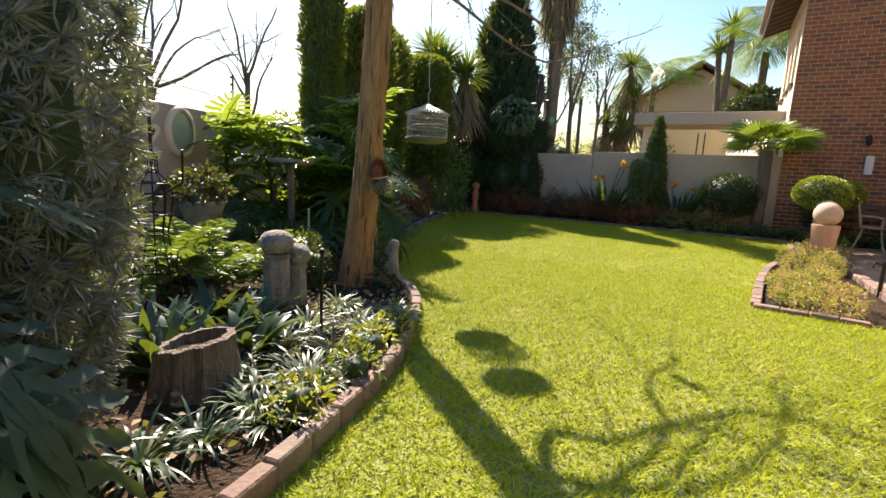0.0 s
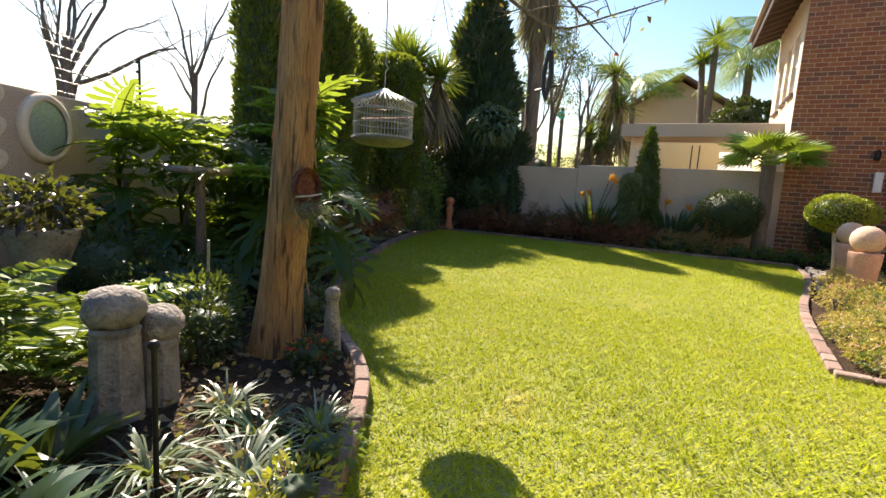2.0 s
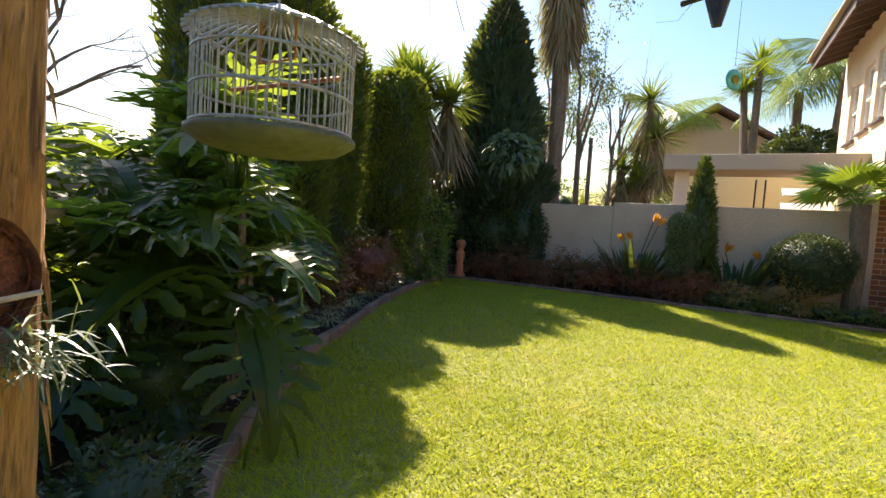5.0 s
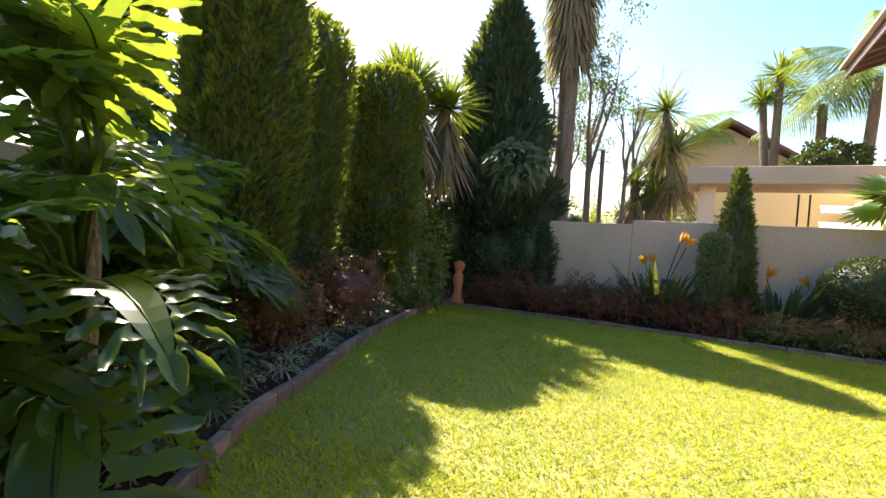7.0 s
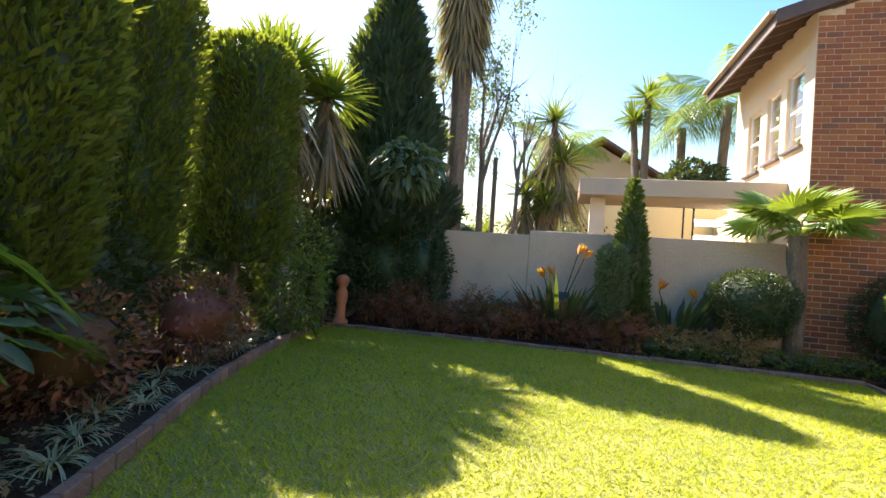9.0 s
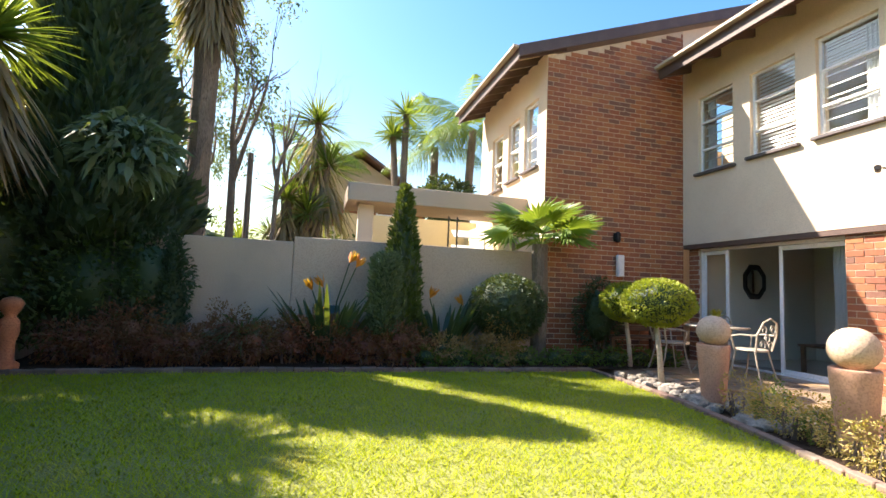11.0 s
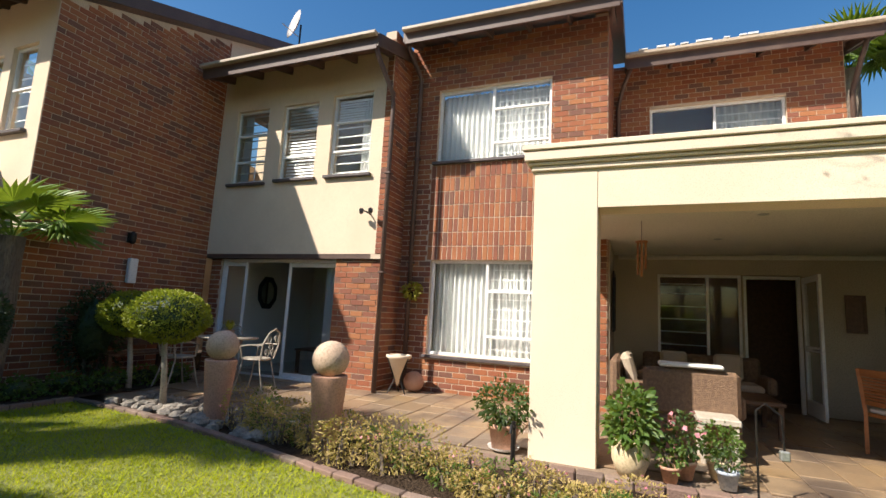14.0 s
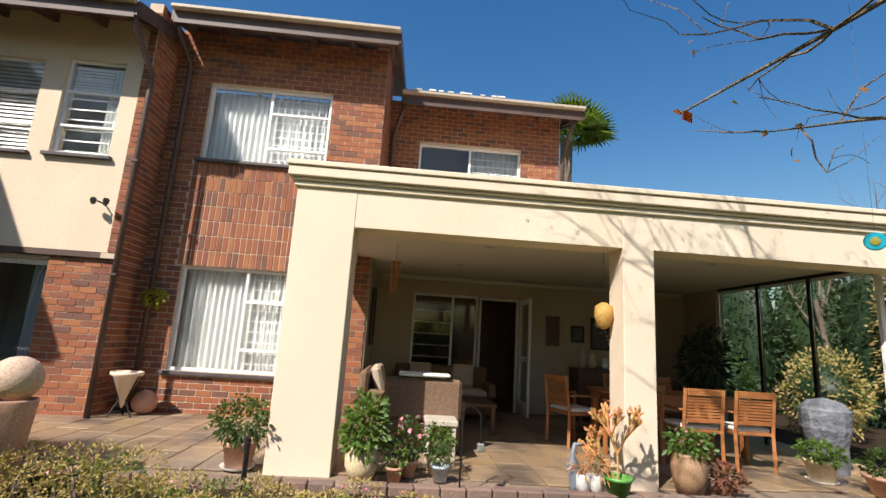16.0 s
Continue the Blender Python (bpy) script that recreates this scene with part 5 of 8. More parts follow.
# ---- tall plants along the left side ----
for x, y, rad, z0, z1, n, seed, label in ((-7.01, 7.53, 0.27, 0.5, 4.3, 9000, 2, "slim tall clipped green cypress column in the bed"), (-7.42, 8.98, 0.49, 0.75, 3.86, 16000, 3, "broad clipped green cypress beside a taller one"),
                                          (-8.12, 10.47, 0.53, 0.9, 3.95, 12000, 5, "rounded clipped green cypress in the row"), (-7.83, 11.88, 0.52, 0.95, 3.74, 14000, 4, "shorter clipped cypress with a golden flat top")):
    column("clipped_cypress", pose(x, y, 0.08), rad, z0, z1, CYPRESS, label, "tree", n, seed, spray=(0.11, 0.034), lump=0.12, plume=0.40)
yucca(pose(-8.4, 13.3, 0.05), [(0.3, -0.2, 3.9), (-0.35, 0.2, 4.3), (0.65, 0.5, 3.7), (-0.2, 0.7, 3.8)], "tall yucca with several green heads and dead skirts", 3, 0.92, 0.065, True, 0.13, n=230)
CONIFER_TOP = 6.65
column("dark_conifer", pose(-7.4, 15.7, 0.0), 1.5, 1.0, CONIFER_TOP, CONIFER, "dense dark blue-green conifer behind the wall", "tree", 12000, 6, pointed=1, spray=(0.30, 0.08), trunk=0.14, lump=0.3)
fan_palm(pose(-6.2, 16.6, 0.0), 8.0, 26, "tall palm with a thick brown skirt of dead fronds", 5, 1.3, 0.2, "skirted_fan_palm", 2.4)
bush("dark_evergreen_tree", pose(-8.1, 14.5, 0.0), (0, 0, 1.4), (1.0, 0.6, 1.3), DEEP, "dark evergreen shrub in the back corner", "shrub", 4500, (0.11, 0.045), seed=4)
bush("dark_evergreen_tree", pose(-7.0, 14.75, 0.0), (0, 0, 1.0), (0.85, 0.5, 0.85), SHRUB, "dark leafy shrub before the back wall", "shrub", 2600, (0.10, 0.04), seed=5)
bush("dark_evergreen_tree", pose(-6.3, 14.8, 0.0), (0, 0, 1.1), (0.6, 0.35, 0.75), DEEP, "dark leafy shrub before the back wall", "shrub", 1800, (0.09, 0.04), seed=6)
bush("cabbage_tree", pose(-6.55, 14.5, 0.05), (0, 0, 2.75), (0.55, 0.5, 0.42), SILVER, "slender young tree with drooping grey-green leaves", "tree", 500, (0.24, 0.10), stems=1, core=0, seed=7, droop=0.6)
for k, (x, y) in enumerate([(-7.75, 9.75), (-8.3, 11.2), (-8.45, 12.5), (-7.25, 8.3)]):
    bush("dark_evergreen_shrub", pose(x, y, 0.05), (0, 0, 0.75), (0.5, 0.6, 0.72), DEEP, "dark leafy shrub under the cypresses", "shrub", 2200, (0.09, 0.04), seed=210 + k, lump=0.35)
bush("corner_shrub", pose(-7.7, 12.9, 0.05), (0, 0, 0.9), (0.55, 0.6, 0.95), COVER, "sunlit green shrub in the back corner", "shrub", 1100, (0.12, 0.05), core=0, seed=8, flowers=(GOLD, 110, 0.06))
bush("corner_shrub", pose(-7.2, 10.6, 0.05), (0, 0, 0.45), (0.4, 0.6, 0.42), NANDINA, "low reddish shrub under the cypress", "shrub", 1200, (0.07, 0.03), seed=9)
bush("corner_shrub", pose(-7.0, 9.2, 0.05), (0, 0, 0.4), (0.4, 0.5, 0.4), NANDINA, "low reddish shrub under the cypress", "shrub", 1200, (0.07, 0.03), seed=10)
bush("corner_shrub", pose(-7.35, 12.5, 0.05), (0, 0, 0.6), (0.45, 0.4, 0.55), COVER, "sunlit low shrub under the yucca", "shrub", 700, (0.10, 0.05), core=0, seed=11)
for k, (x, y, t, c, s) in enumerate([(-6.5, 6.55, 1.1, 20, 1.0), (-5.4, 6.7, 1.32, 26, 1.0), (-5.6, 6.2, 0.8, 18, 0.9), (-6.5, 7.6, 0.95, 18, 1.0), (-6.75, 5.6, 1.1, 18, 0.95), (-6.9, 8.2, 0.9, 14, 0.9), (-6.3, 5.9, 0.9, 16, 0.9), (-5.9, 7.2, 0.75, 16, 0.85)]):
    split_leaf_plant(pose(x, y, 0.06), c, t, s, ("glossy split-leaf philodendron with big lobed leaves", "large split-leaf philodendron catching the sun")[k in (1, 4)], 20 + k, (115, 365) if k in (1, 7) else (-110, 110) if k == 4 else (0, 360))
# shaded copy of the split leaves: a darker green carries the plant's shade
SHADED_LEAVES = [split_leaf_mesh(13, 0.46, 0.36, 0.9, 0.8), split_leaf_mesh(14, 0.42, 0.4, 0.7, 1.0), split_leaf_mesh(15, 0.5, 0.4, 1.0, 0.9)]
for me in SHADED_LEAVES:
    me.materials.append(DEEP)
split_leaf_plant(pose(-2.98, 1.85, 0.06), 24, 0.66, 0.80, "split-leaf philodendron beside the tall shrub, shade in its dark leaf colour", 31, blades_of=SHADED_LEAVES, cover=DEEP)
sk = thing("spiky_shrub", pose(-3.39, 2.27, 0.05), "tall dense shrub with grey-green needle whorls", "shrub")
rg = np.random.default_rng(14)
part("trunk", Geo().tube([(0, 0, -0.05), (0, 0, 2.0)], [0.06, 0.02], 8), GREY_BARK, sk)
# filler core behind the whorls, dark like the shaded inside
part("inner_mass", Geo().ball((0, 0, 1.25), 1.0, 20, 0.3, 4, (0.40, 0.28, 1.1)), CONIFER, sk, smooth=True)
p, d = shell(rg, 2300, (0, 0, 1.25), (0.53, 0.39, 1.36), 0.12, 2.4, 0.78, 3)
p, d = np.repeat(p, 20, 0), np.repeat(d, 20, 0)
part("foliage", leaves("foliage", p, d * 0.45 + unit(rg.normal(size=d.shape)), 0.078 * rg.uniform(0.7, 1.2, len(p)), 0.0085, rg, 0.05), SPIKY, sk, kind="stuff")
for k in range(26):
    y = 5.9 + k * 0.3
    lx = float(np.interp(y, [q[1] for q in LEFT_EDGE], [q[0] for q in LEFT_EDGE]))
    if k % 2 == 0 or y > 7.5:
        strap_clump("variegated_grass", pose(lx - 0.28 - 0.1 * (k % 3), y, 0.06), 52, 0.34, 0.017, VARIEGATED, "low clump of striped strap leaves", "plant", 0.8, 40 + k, "grass clumps along the bed", 0.8)

# ---- left bed by the start ----
for k, (x, y, L) in enumerate([(-3.05, 3.35, 0.34), (-3.2, 3.7, 0.38), (-3.3, 4.05, 0.36), (-3.45, 3.55, 0.40), (-3.0, 3.0, 0.3), (-3.5, 4.3, 0.32), (-3.6, 3.9, 0.36), (-2.95, 2.7, 0.26), (-2.9, 3.25, 0.28), (-3.15, 3.15, 0.34), (-3.3, 4.45, 0.28), (-3.4, 3.2, 0.36), (-3.75, 4.35, 0.3), (-2.85, 2.95, 0.24), (-3.1, 4.0, 0.3), (-3.0, 2.5, 0.3)]):
    strap_clump("strap_leaf_clump", pose(x, y, 0.06), 60, L, 0.022, (SILVERLEAF, STREL)[k % 2], ("shiny striped strap-leaf clump by the edging", "dark green strap-leaf clump by the edging")[k % 2], "plant", 0.65, 60 + k, "strap-leaf clumps")
for k, (x, y, L) in enumerate([(-3.75, 3.35, 0.6), (-3.95, 3.05, 0.65), (-4.1, 3.55, 0.55), (-3.6, 2.95, 0.55), (-3.8, 3.0, 0.6), (-3.55, 3.4, 0.5), (-3.9, 3.7, 0.5)]):
    strap_clump("broad_leaf_lily", pose(x, y, 0.06), 26, L * 0.85, 0.105, STREL, "broad-leaved lily with upright glossy leaves", "plant", 0.35, 80 + k, "lilies in the bed", 1.3, single=True)
for k, (x, y) in enumerate([(-2.95, 3.75), (-2.82, 3.45), (-3.0, 4.0), (-3.1, 4.25), (-2.78, 3.05)]):
    bush("golden_groundcover", pose(x, y, 0.05), (0, 0, 0.09), (0.13, 0.13, 0.11), GOLD if k % 2 == 0 else COVER, "small golden-leaved groundcover by the edging", "plant", 160, (0.05, 0.018), stems=2, core=0.5, seed=90 + k)
bush("small_leafy_shrub", pose(-4.35, 4.7, 0.06), (0, 0, 0.20), (0.17, 0.17, 0.17), DEEP, "small leafy green shrub behind the posts", "shrub", 910, (0.05, 0.02), seed=97)
bush("small_leafy_shrub", pose(-4.75, 4.95, 0.06), (0, 0, 0.22), (0.26, 0.23, 0.21), SHRUB, "small dark shrub in the bed", "shrub", 1040, (0.05, 0.02), seed=98)
bush("red_flowering_plant", pose(-3.78, 4.93, 0.06), (0, 0, 0.10), (0.12, 0.12, 0.09), DEEP, "low plant with a cluster of red flowers", "plant", 200, (0.05, 0.03), seed=99, stems=2, flowers=(RED, 90, 0.028))


def fern(m, n, length, label, seed):
    ob = thing("fern", m, label, "plant", "ferns in the bed")
    rg, r = np.random.default_rng(seed), random.Random(seed)
    k = 22
    t = np.repeat(np.linspace(0.1, 1, k), 2)
    side = np.tile([-1.0, 1.0], k)
    base = np.stack([t * length * 0.9, np.zeros(2 * k), length * (0.75 * t - 0.6 * t * t)], 1)
    way = np.stack([np.full(2 * k, 0.3), side, np.full(2 * k, 0.05)], 1)
    me = leaves("frond", base, way, length * 0.28 * np.sin(np.pi * (0.12 + 0.83 * t)), length * 0.06, rg, 0.15)
    me.materials.append(COVER)
    for i in range(n):
        part("frond", me, COVER, ob).matrix_basis = pose(0, 0, 0, 0, 0, i * 137.5) @ pose(0, 0, 0, r.uniform(-15, 15), r.uniform(-35, 5), 0) @ Matrix.Scale(r.uniform(0.7, 1.1), 4)
    return ob


fern(pose(-4.6, 4.2, 0.25), 12, 0.55, "arching light green fern fronds", 3)
fern(pose(-5.2, 3.9, 0.1), 12, 0.6, "arching light green fern fronds", 4)
fern(pose(-4.9, 3.3, 0.1), 12, 0.6, "fern in the shade of the wall", 5)
fern(pose(-4.72, 3.7, 0.3), 14, 0.68, "broad fern with light green fronds", 7)
fern(pose(-4.45, 3.95, 0.2), 12, 0.5, "arching light green fern fronds", 8)
fern(pose(-4.4, 2.8, 0.1), 10, 0.5, "fern in the shade of the wall", 6)
bush("dark_undergrowth", pose(-5.2, 5.1, 0.05), (0, 0, 0.22), (0.42, 0.42, 0.26), DEEP, "dark leafy undergrowth below the wall", "shrub", 1950, (0.05, 0.02), seed=101)
bush("dark_undergrowth", pose(-5.9, 5.0, 0.05), (0, 0, 0.30), (0.34, 0.42, 0.34), DEEP, "dark leafy undergrowth below the wall", "shrub", 1560, (0.05, 0.02), seed=102)
bush("dark_undergrowth", pose(-5.3, 6.1, 0.05), (0, 0, 0.26), (0.42, 0.34, 0.30), DEEP, "dark leafy undergrowth below the philodendrons", "shrub", 1560, (0.05, 0.02), seed=103)
bush("dark_undergrowth", pose(-4.5, 5.6, 0.05), (0, 0, 0.15), (0.26, 0.21, 0.17), DEEP, "dark low undergrowth behind the tree", "shrub", 910, (0.05, 0.02), seed=104)
bush("dark_undergrowth", pose(-4.7, 2.3, 0.05), (0, 0, 0.38), (0.51, 0.51, 0.45), DEEP, "dark leafy undergrowth below the wall", "shrub", 1950, (0.05, 0.02), seed=105)

# leaf litter on the left bed
rg = np.random.default_rng(17)
k = 2600
ly = rg.uniform(1.5, 9.5, k)
lx = np.interp(ly, [q[1] for q in LEFT_EDGE], [q[0] for q in LEFT_EDGE]) - rg.uniform(0.12, 2.2, k)
d = rg.normal(size=(k, 3)) * np.array([1, 1, 0.25])
tagged(part("leaf_litter", leaves("leaf_litter", np.stack([lx, ly, rg.uniform(0.085, 0.12, k)], 1), d, 0.05 * rg.uniform(0.5, 1.4, k), 0.03, rg, 0.0), DEADLEAF, kind="stuff"), "dry brown fallen leaves on the soil", "leaf litter")

# ---- back bed ----
rn = random.Random(77)
for k in range(17):
    x = -6.9 + k * 0.36 + rn.uniform(-0.12, 0.12)
    # the sunny end of the row gets the lit leaf colour
    tan = x > -2.3
    hz = rn.uniform(0.22, 0.40)
    bush("nandina", pose(x, 14.42 + rn.uniform(-0.12, 0.2), 0.05), (0, 0, hz), (rn.uniform(0.24, 0.38), rn.uniform(0.2, 0.3), hz * rn.uniform(0.75, 1.0)), NANDINA_SUNLIT if tan else NANDINA, "low red shrub with sunlight in its tan leaf colour" if tan else "low dark red shrub along the bed", "shrub", 1500, (0.06, 0.022), stems=3, core=0.4, lump=0.5, seed=120 + k, group="red shrubs in the back bed")
for k in range(9):
    bush("groundcover", pose(-2.5 + k * 0.52, 14.28 + 0.05 * (k % 2), 0.05), (0, 0, 0.12), (0.24, 0.14, 0.15), COVER, "low green groundcover with yellow flowers", "plant", 380, (0.05, 0.03), stems=2, seed=150 + k, group="groundcover in the back bed", flowers=(GOLD, 8, 0.03))
column("small_conifer", pose(-5.95, 14.75, 0.05), 0.24, 0.15, 1.72, CONIFER, "small dark cone-shaped conifer", "shrub", 1600, 11, 1, (0.08, 0.03), 0.03)
column("tall_conifer", pose(-2.80, 14.75, 0.05), 0.40, 0.2, 2.66, SHRUB, "slender grey-green conifer with a thin top", "tree", 3000, 12, 1, (0.11, 0.04), 0.04, lump=0.25)
column("silver_conifer", pose(-3.08, 14.45, 0.05), 0.21, 0.42, 1.58, SILVER, "small pale egg-shaped grey-green conifer", "shrub", 3000, 13, 0, (0.08, 0.03), 0.03)
strap_clump("cycad", pose(-5.0, 14.75, 0.35), 110, 0.95, 0.05, SHRUB, "dark spreading cycad fronds", "plant", 0.55, 14, "", 0.8)


def strelitzia(m, n, length, label, seed, blooms):
    rg, r = np.random.default_rng(seed), random.Random(seed)
    ob = thing("strelitzia", m, label, "plant", "strelitzias in the back bed")
    a = rg.uniform(0, 6.283, n)
    out = np.stack([np.cos(a) * rg.uniform(0.2, 1.5, n), np.sin(a) * 0.5, np.full(n, 1.25)], 1)
    b = np.stack([np.cos(a) * 0.16, np.sin(a) * 0.10, np.zeros(n)], 1)
    for i in range(n):
        part("leaf", blades("leaf", b[i:i + 1], out[i:i + 1], length * rg.uniform(0.62, 1.05), 0.16, rg, 0.14, 6), STREL, ob)
    for bx, bz in blooms:
        stalk = part("flower_stalk", Geo().tube([(0, 0, 0), (bx * 0.4, 0, bz * 0.6), (bx, 0, bz)], [0.012, 0.011, 0.009], 6), STREL, ob)
        k = 7
        w = np.stack([r.choice((-1, 1)) * rg.uniform(0.1, 0.9, k), rg.normal(size=k) * 0.3, rg.uniform(0.4, 1.2, k)], 1)
        part("bloom", leaves("bloom", np.tile([[bx, 0, bz]], (k, 1)), w, 0.22, 0.06, rg, 0.0), ORANGE, stalk, "orange pointed petals", kind="stuff")
    return ob


strelitzia(pose(-3.85, 14.7, 0.05), 70, 1.4, "strelitzia with grey-green leaves and orange flowers", 5, [(0.25, 1.42), (0.35, 1.36), (-0.25, 1.0), (0.62, 1.05), (-0.1, 1.05)])
strelitzia(pose(-2.15, 14.72, 0.05), 60, 1.3, "strelitzia with one orange flower", 6, [(0.35, 0.85), (-0.2, 0.95)])
bush("ball_shrub", pose(-1.12, 14.55, 0.05), (0, 0, 0.86), (0.60, 0.50, 0.52), DEEP, "clipped round dark green shrub", "shrub", 9000, (0.045, 0.024), stems=5, core=0.8, lump=0.06, seed=16)
fan_palm(pose(-0.52, 14.70, 0.05), 1.90, 10, "fan palm with broad green fronds and shaggy trunk", 6, 1.08, 0.12)
bush("ball_shrub", pose(0.75, 14.9, 0.05), (0, 0, 0.75), (0.45, 0.3, 0.7), DEEP, "dark shrub against the brick wall", "shrub", 1800, (0.06, 0.03), seed=17)

# ---- clipped lime ball trees by the patio ----
for x, y, z, rx, seed in ((0.33, 12.93, 1.06, 0.45, 3), (0.80, 14.2, 1.04, 0.43, 4)):
    ob = thing("topiary_tree", pose(x, y, 0.03), "clipped lime-green ball tree on a pale stem", "tree", "topiary trees")
    part("stem", Geo().tube([(0.06, 0, -0.03), (0.03, 0.01, 0.4), (-0.05, 0.0, z - 0.15)], [0.04, 0.034, 0.03], 10), STEM_WHITE, ob, smooth=True)
    for a in (0.4, 2.4, 4.4):
        part("stem", Geo().tube([(-0.03, 0, z - 0.32), (0.15 * math.cos(a), 0.15 * math.sin(a), z - 0.1)], [0.02, 0.012], 6), STEM_WHITE, ob)
    rg = np.random.default_rng(seed)
    # dark ball under the lime leaves, painting the shade inside the crown
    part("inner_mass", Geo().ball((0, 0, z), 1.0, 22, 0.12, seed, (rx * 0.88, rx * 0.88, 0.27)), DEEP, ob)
    p, d = shell(rg, 6500, (0, 0, z), (rx, rx, 0.31), 0.05, 3.0, 0.86, seed)
    part("crown", leaves("crown", p, d + rg.normal(size=d.shape) * 0.5, 0.035 * rg.uniform(0.6, 1.3, len(p)), 0.022, rg, 0.1), LIME, ob, kind="stuff")

# ---- flower bed beside the patio ----
rgb = random.Random(44)
for k in range(44):
    t = k / 43
    y = 7.15 + t * 4.4
    ex = float(np.interp(y, [q[1] for q in RIGHT_EDGE[::-1]], [q[0] for q in RIGHT_EDGE[::-1]]))
    x = ex + rgb.uniform(0.2, 0.75)
    h = rgb.uniform(0.07, 0.13) if y < 9.2 else rgb.uniform(0.12, 0.22)
    kind = k % 4
    bush("bedding_plant", pose(x, y, 0.0), (0, 0, h), (0.165, 0.165, h), (DRY, DRY, COVER, DRY)[kind], ("dry golden-brown flowering plant", "dry golden-brown flowering plant", "low green bedding plant by the lawn", "dry golden-brown flowering plant")[kind], "plant", 360, (0.04, 0.013), stems=3, core=0, seed=200 + k,
         group="bedding plants by the patio", flowers=((GOLD, PINK, GOLD, PINK)[kind], 14, 0.025))
g, rr = Geo(), random.Random(6)
for k in range(110):
    y = rr.uniform(10.9, 13.7)
    ex = float(np.interp(y, [q[1] for q in RIGHT_EDGE[::-1]], [q[0] for q in RIGHT_EDGE[::-1]]))
    g.ball((ex + rr.uniform(0.1, 0.8), y, 0.03), rr.uniform(0.03, 0.09), 8, 0.5, k, (1.2, 1, 0.7))
tagged(part("bed_stones", g, STONE, kind="stuff"), "rough grey stones in the bed", "stones")

# ---- beyond the walls ----
def pollard(m, height, forks, label, seed, radius=0.07):
    """A cut-back trunk with a few knobby upright branches."""
    ob = thing("pollarded_tree", m, label, "tree", "cut-back trees behind the wall")
    r = random.Random(seed)
    lean = r.uniform(-0.15, 0.15)
    top = height * 0.62
    part("trunk", Geo().tube([(0, 0, -0.1), (lean * 0.4, 0, top * 0.5), (lean, 0.05, top)], [radius * 1.25, radius, radius * 0.8], 9, lump=0.15, rng=r), GREY_BARK, ob)
    for k in range(forks):
        g, z = Geo(), top * (0.72 + 0.28 * (k + 1) / forks)
        a = k * 2.4 + r.uniform(-0.4, 0.4)
        limb_tree(g, (lean * z / top, 0.04, z), (0.28 * math.cos(a), 0.28 * math.sin(a), 1.0), (height - z) * r.uniform(0.5, 0.7), radius * 0.7, 2, r, [], 0.28, (2, 3), -0.05, None, 0.10)
        part("limb", g, GREY_BARK, ob)
    return ob


pollard(pose(-5.62, 17.0, 0), 5.9, 4, "bare trunk with cut knobby branches", 3, 0.075)
pollard(pose(-4.95, 17.4, 0), 5.5, 3, "slender bare trunk with cut branches", 5, 0.055)
pollard(pose(-4.75, 17.9, 0), 5.6, 3, "slender bare trunk with cut branches", 8, 0.05)
wp = thing("wooden_post", pose(-5.38, 17.0, 0), "rough upright wooden post behind the wall", "post")
part("post", Geo().tube([(0, 0, -0.1), (0.01, 0, 1.8), (0, 0, 3.55)], [0.06, 0.055, 0.05], 8, lump=0.1, rng=random.Random(3)), GREY_BARK, wp)
bare_tree(pose(-7.6, 20.5, 0), 8.0, "airy tree with small grey-green leaves", 9, 0.1, 4, 0.5, leaf_n=9000, leaf_mat=SILVER, name="airy_tree")
yucca(pose(-4.3, 17.9, 0), [(0, 0, 2.6), (0.35, 0.2, 3.7), (-0.45, 0.1, 2.9), (0.1, 0.3, 4.7), (-0.15, 0.5, 3.4)], "yucca clump with spiky green heads", 12, 0.85, 0.055, True, 0.09, n=130)
yucca(pose(-5.6, 17.8, 0), [(0, 0, 1.9), (0.6, 0.3, 2.1)], "low yucca behind the wall", 13, 0.7, 0.05, False, 0.08)
feather_palm(pose(-4.3, 24.5, 0), 5.6, 13, "feather palm beside the neighbouring house", 4, 2.0, 0.13)
feather_palm(pose(-0.5, 22.5, 0), 5.8, 11, "feather palm with drooping fronds behind the carport", 5, 2.0, 0.15)
feather_palm(pose(0.0, 21.0, 0), 6.0, 13, "feather palm with drooping fronds behind the carport", 6, 2.2, 0.14, (0.3, 0))
yucca(pose(-1.6, 22.0, 0), [(0, 0, 6.6), (-0.35, 0.2, 5.9)], "tall spiky palm-like tree", 15, 0.9, 0.07, False, 0.12, n=140)
bush("dark_evergreen_tree", pose(-0.6, 20.5, 0), (0, 0, 3.7), (0.8, 0.6, 0.6), DEEP, "dark evergreen tree behind the carport", "tree", 2400, (0.16, 0.07), seed=31)
bush("garden_hedge", pose(-6.5, 18.5, 0), (0, 0, 1.4), (1.2, 0.7, 1.3), COVER, "green shrub behind the back wall", "shrub", 2000, (0.12, 0.05), seed=32)
bush("garden_hedge", pose(-3.2, 19.5, 0), (0, 0, 1.4), (1.0, 0.7, 1.2), SHRUB, "green shrub behind the back wall", "shrub", 2000, (0.12, 0.05), seed=33)
for k, (x, y, h) in enumerate([(-13.5, 8.5, 6.5), (-14.5, 12.0, 7.0), (-12.5, 5.5, 5.5), (-16.0, 9.5, 7.0), (-13.0, 15.5, 6.0), (-11.0, 2.5, 5.0)]):
    bare_tree(pose(x, y, 0), h, "bare winter tree beyond the boundary wall", 50 + k, 0.1, 5, 0.5)
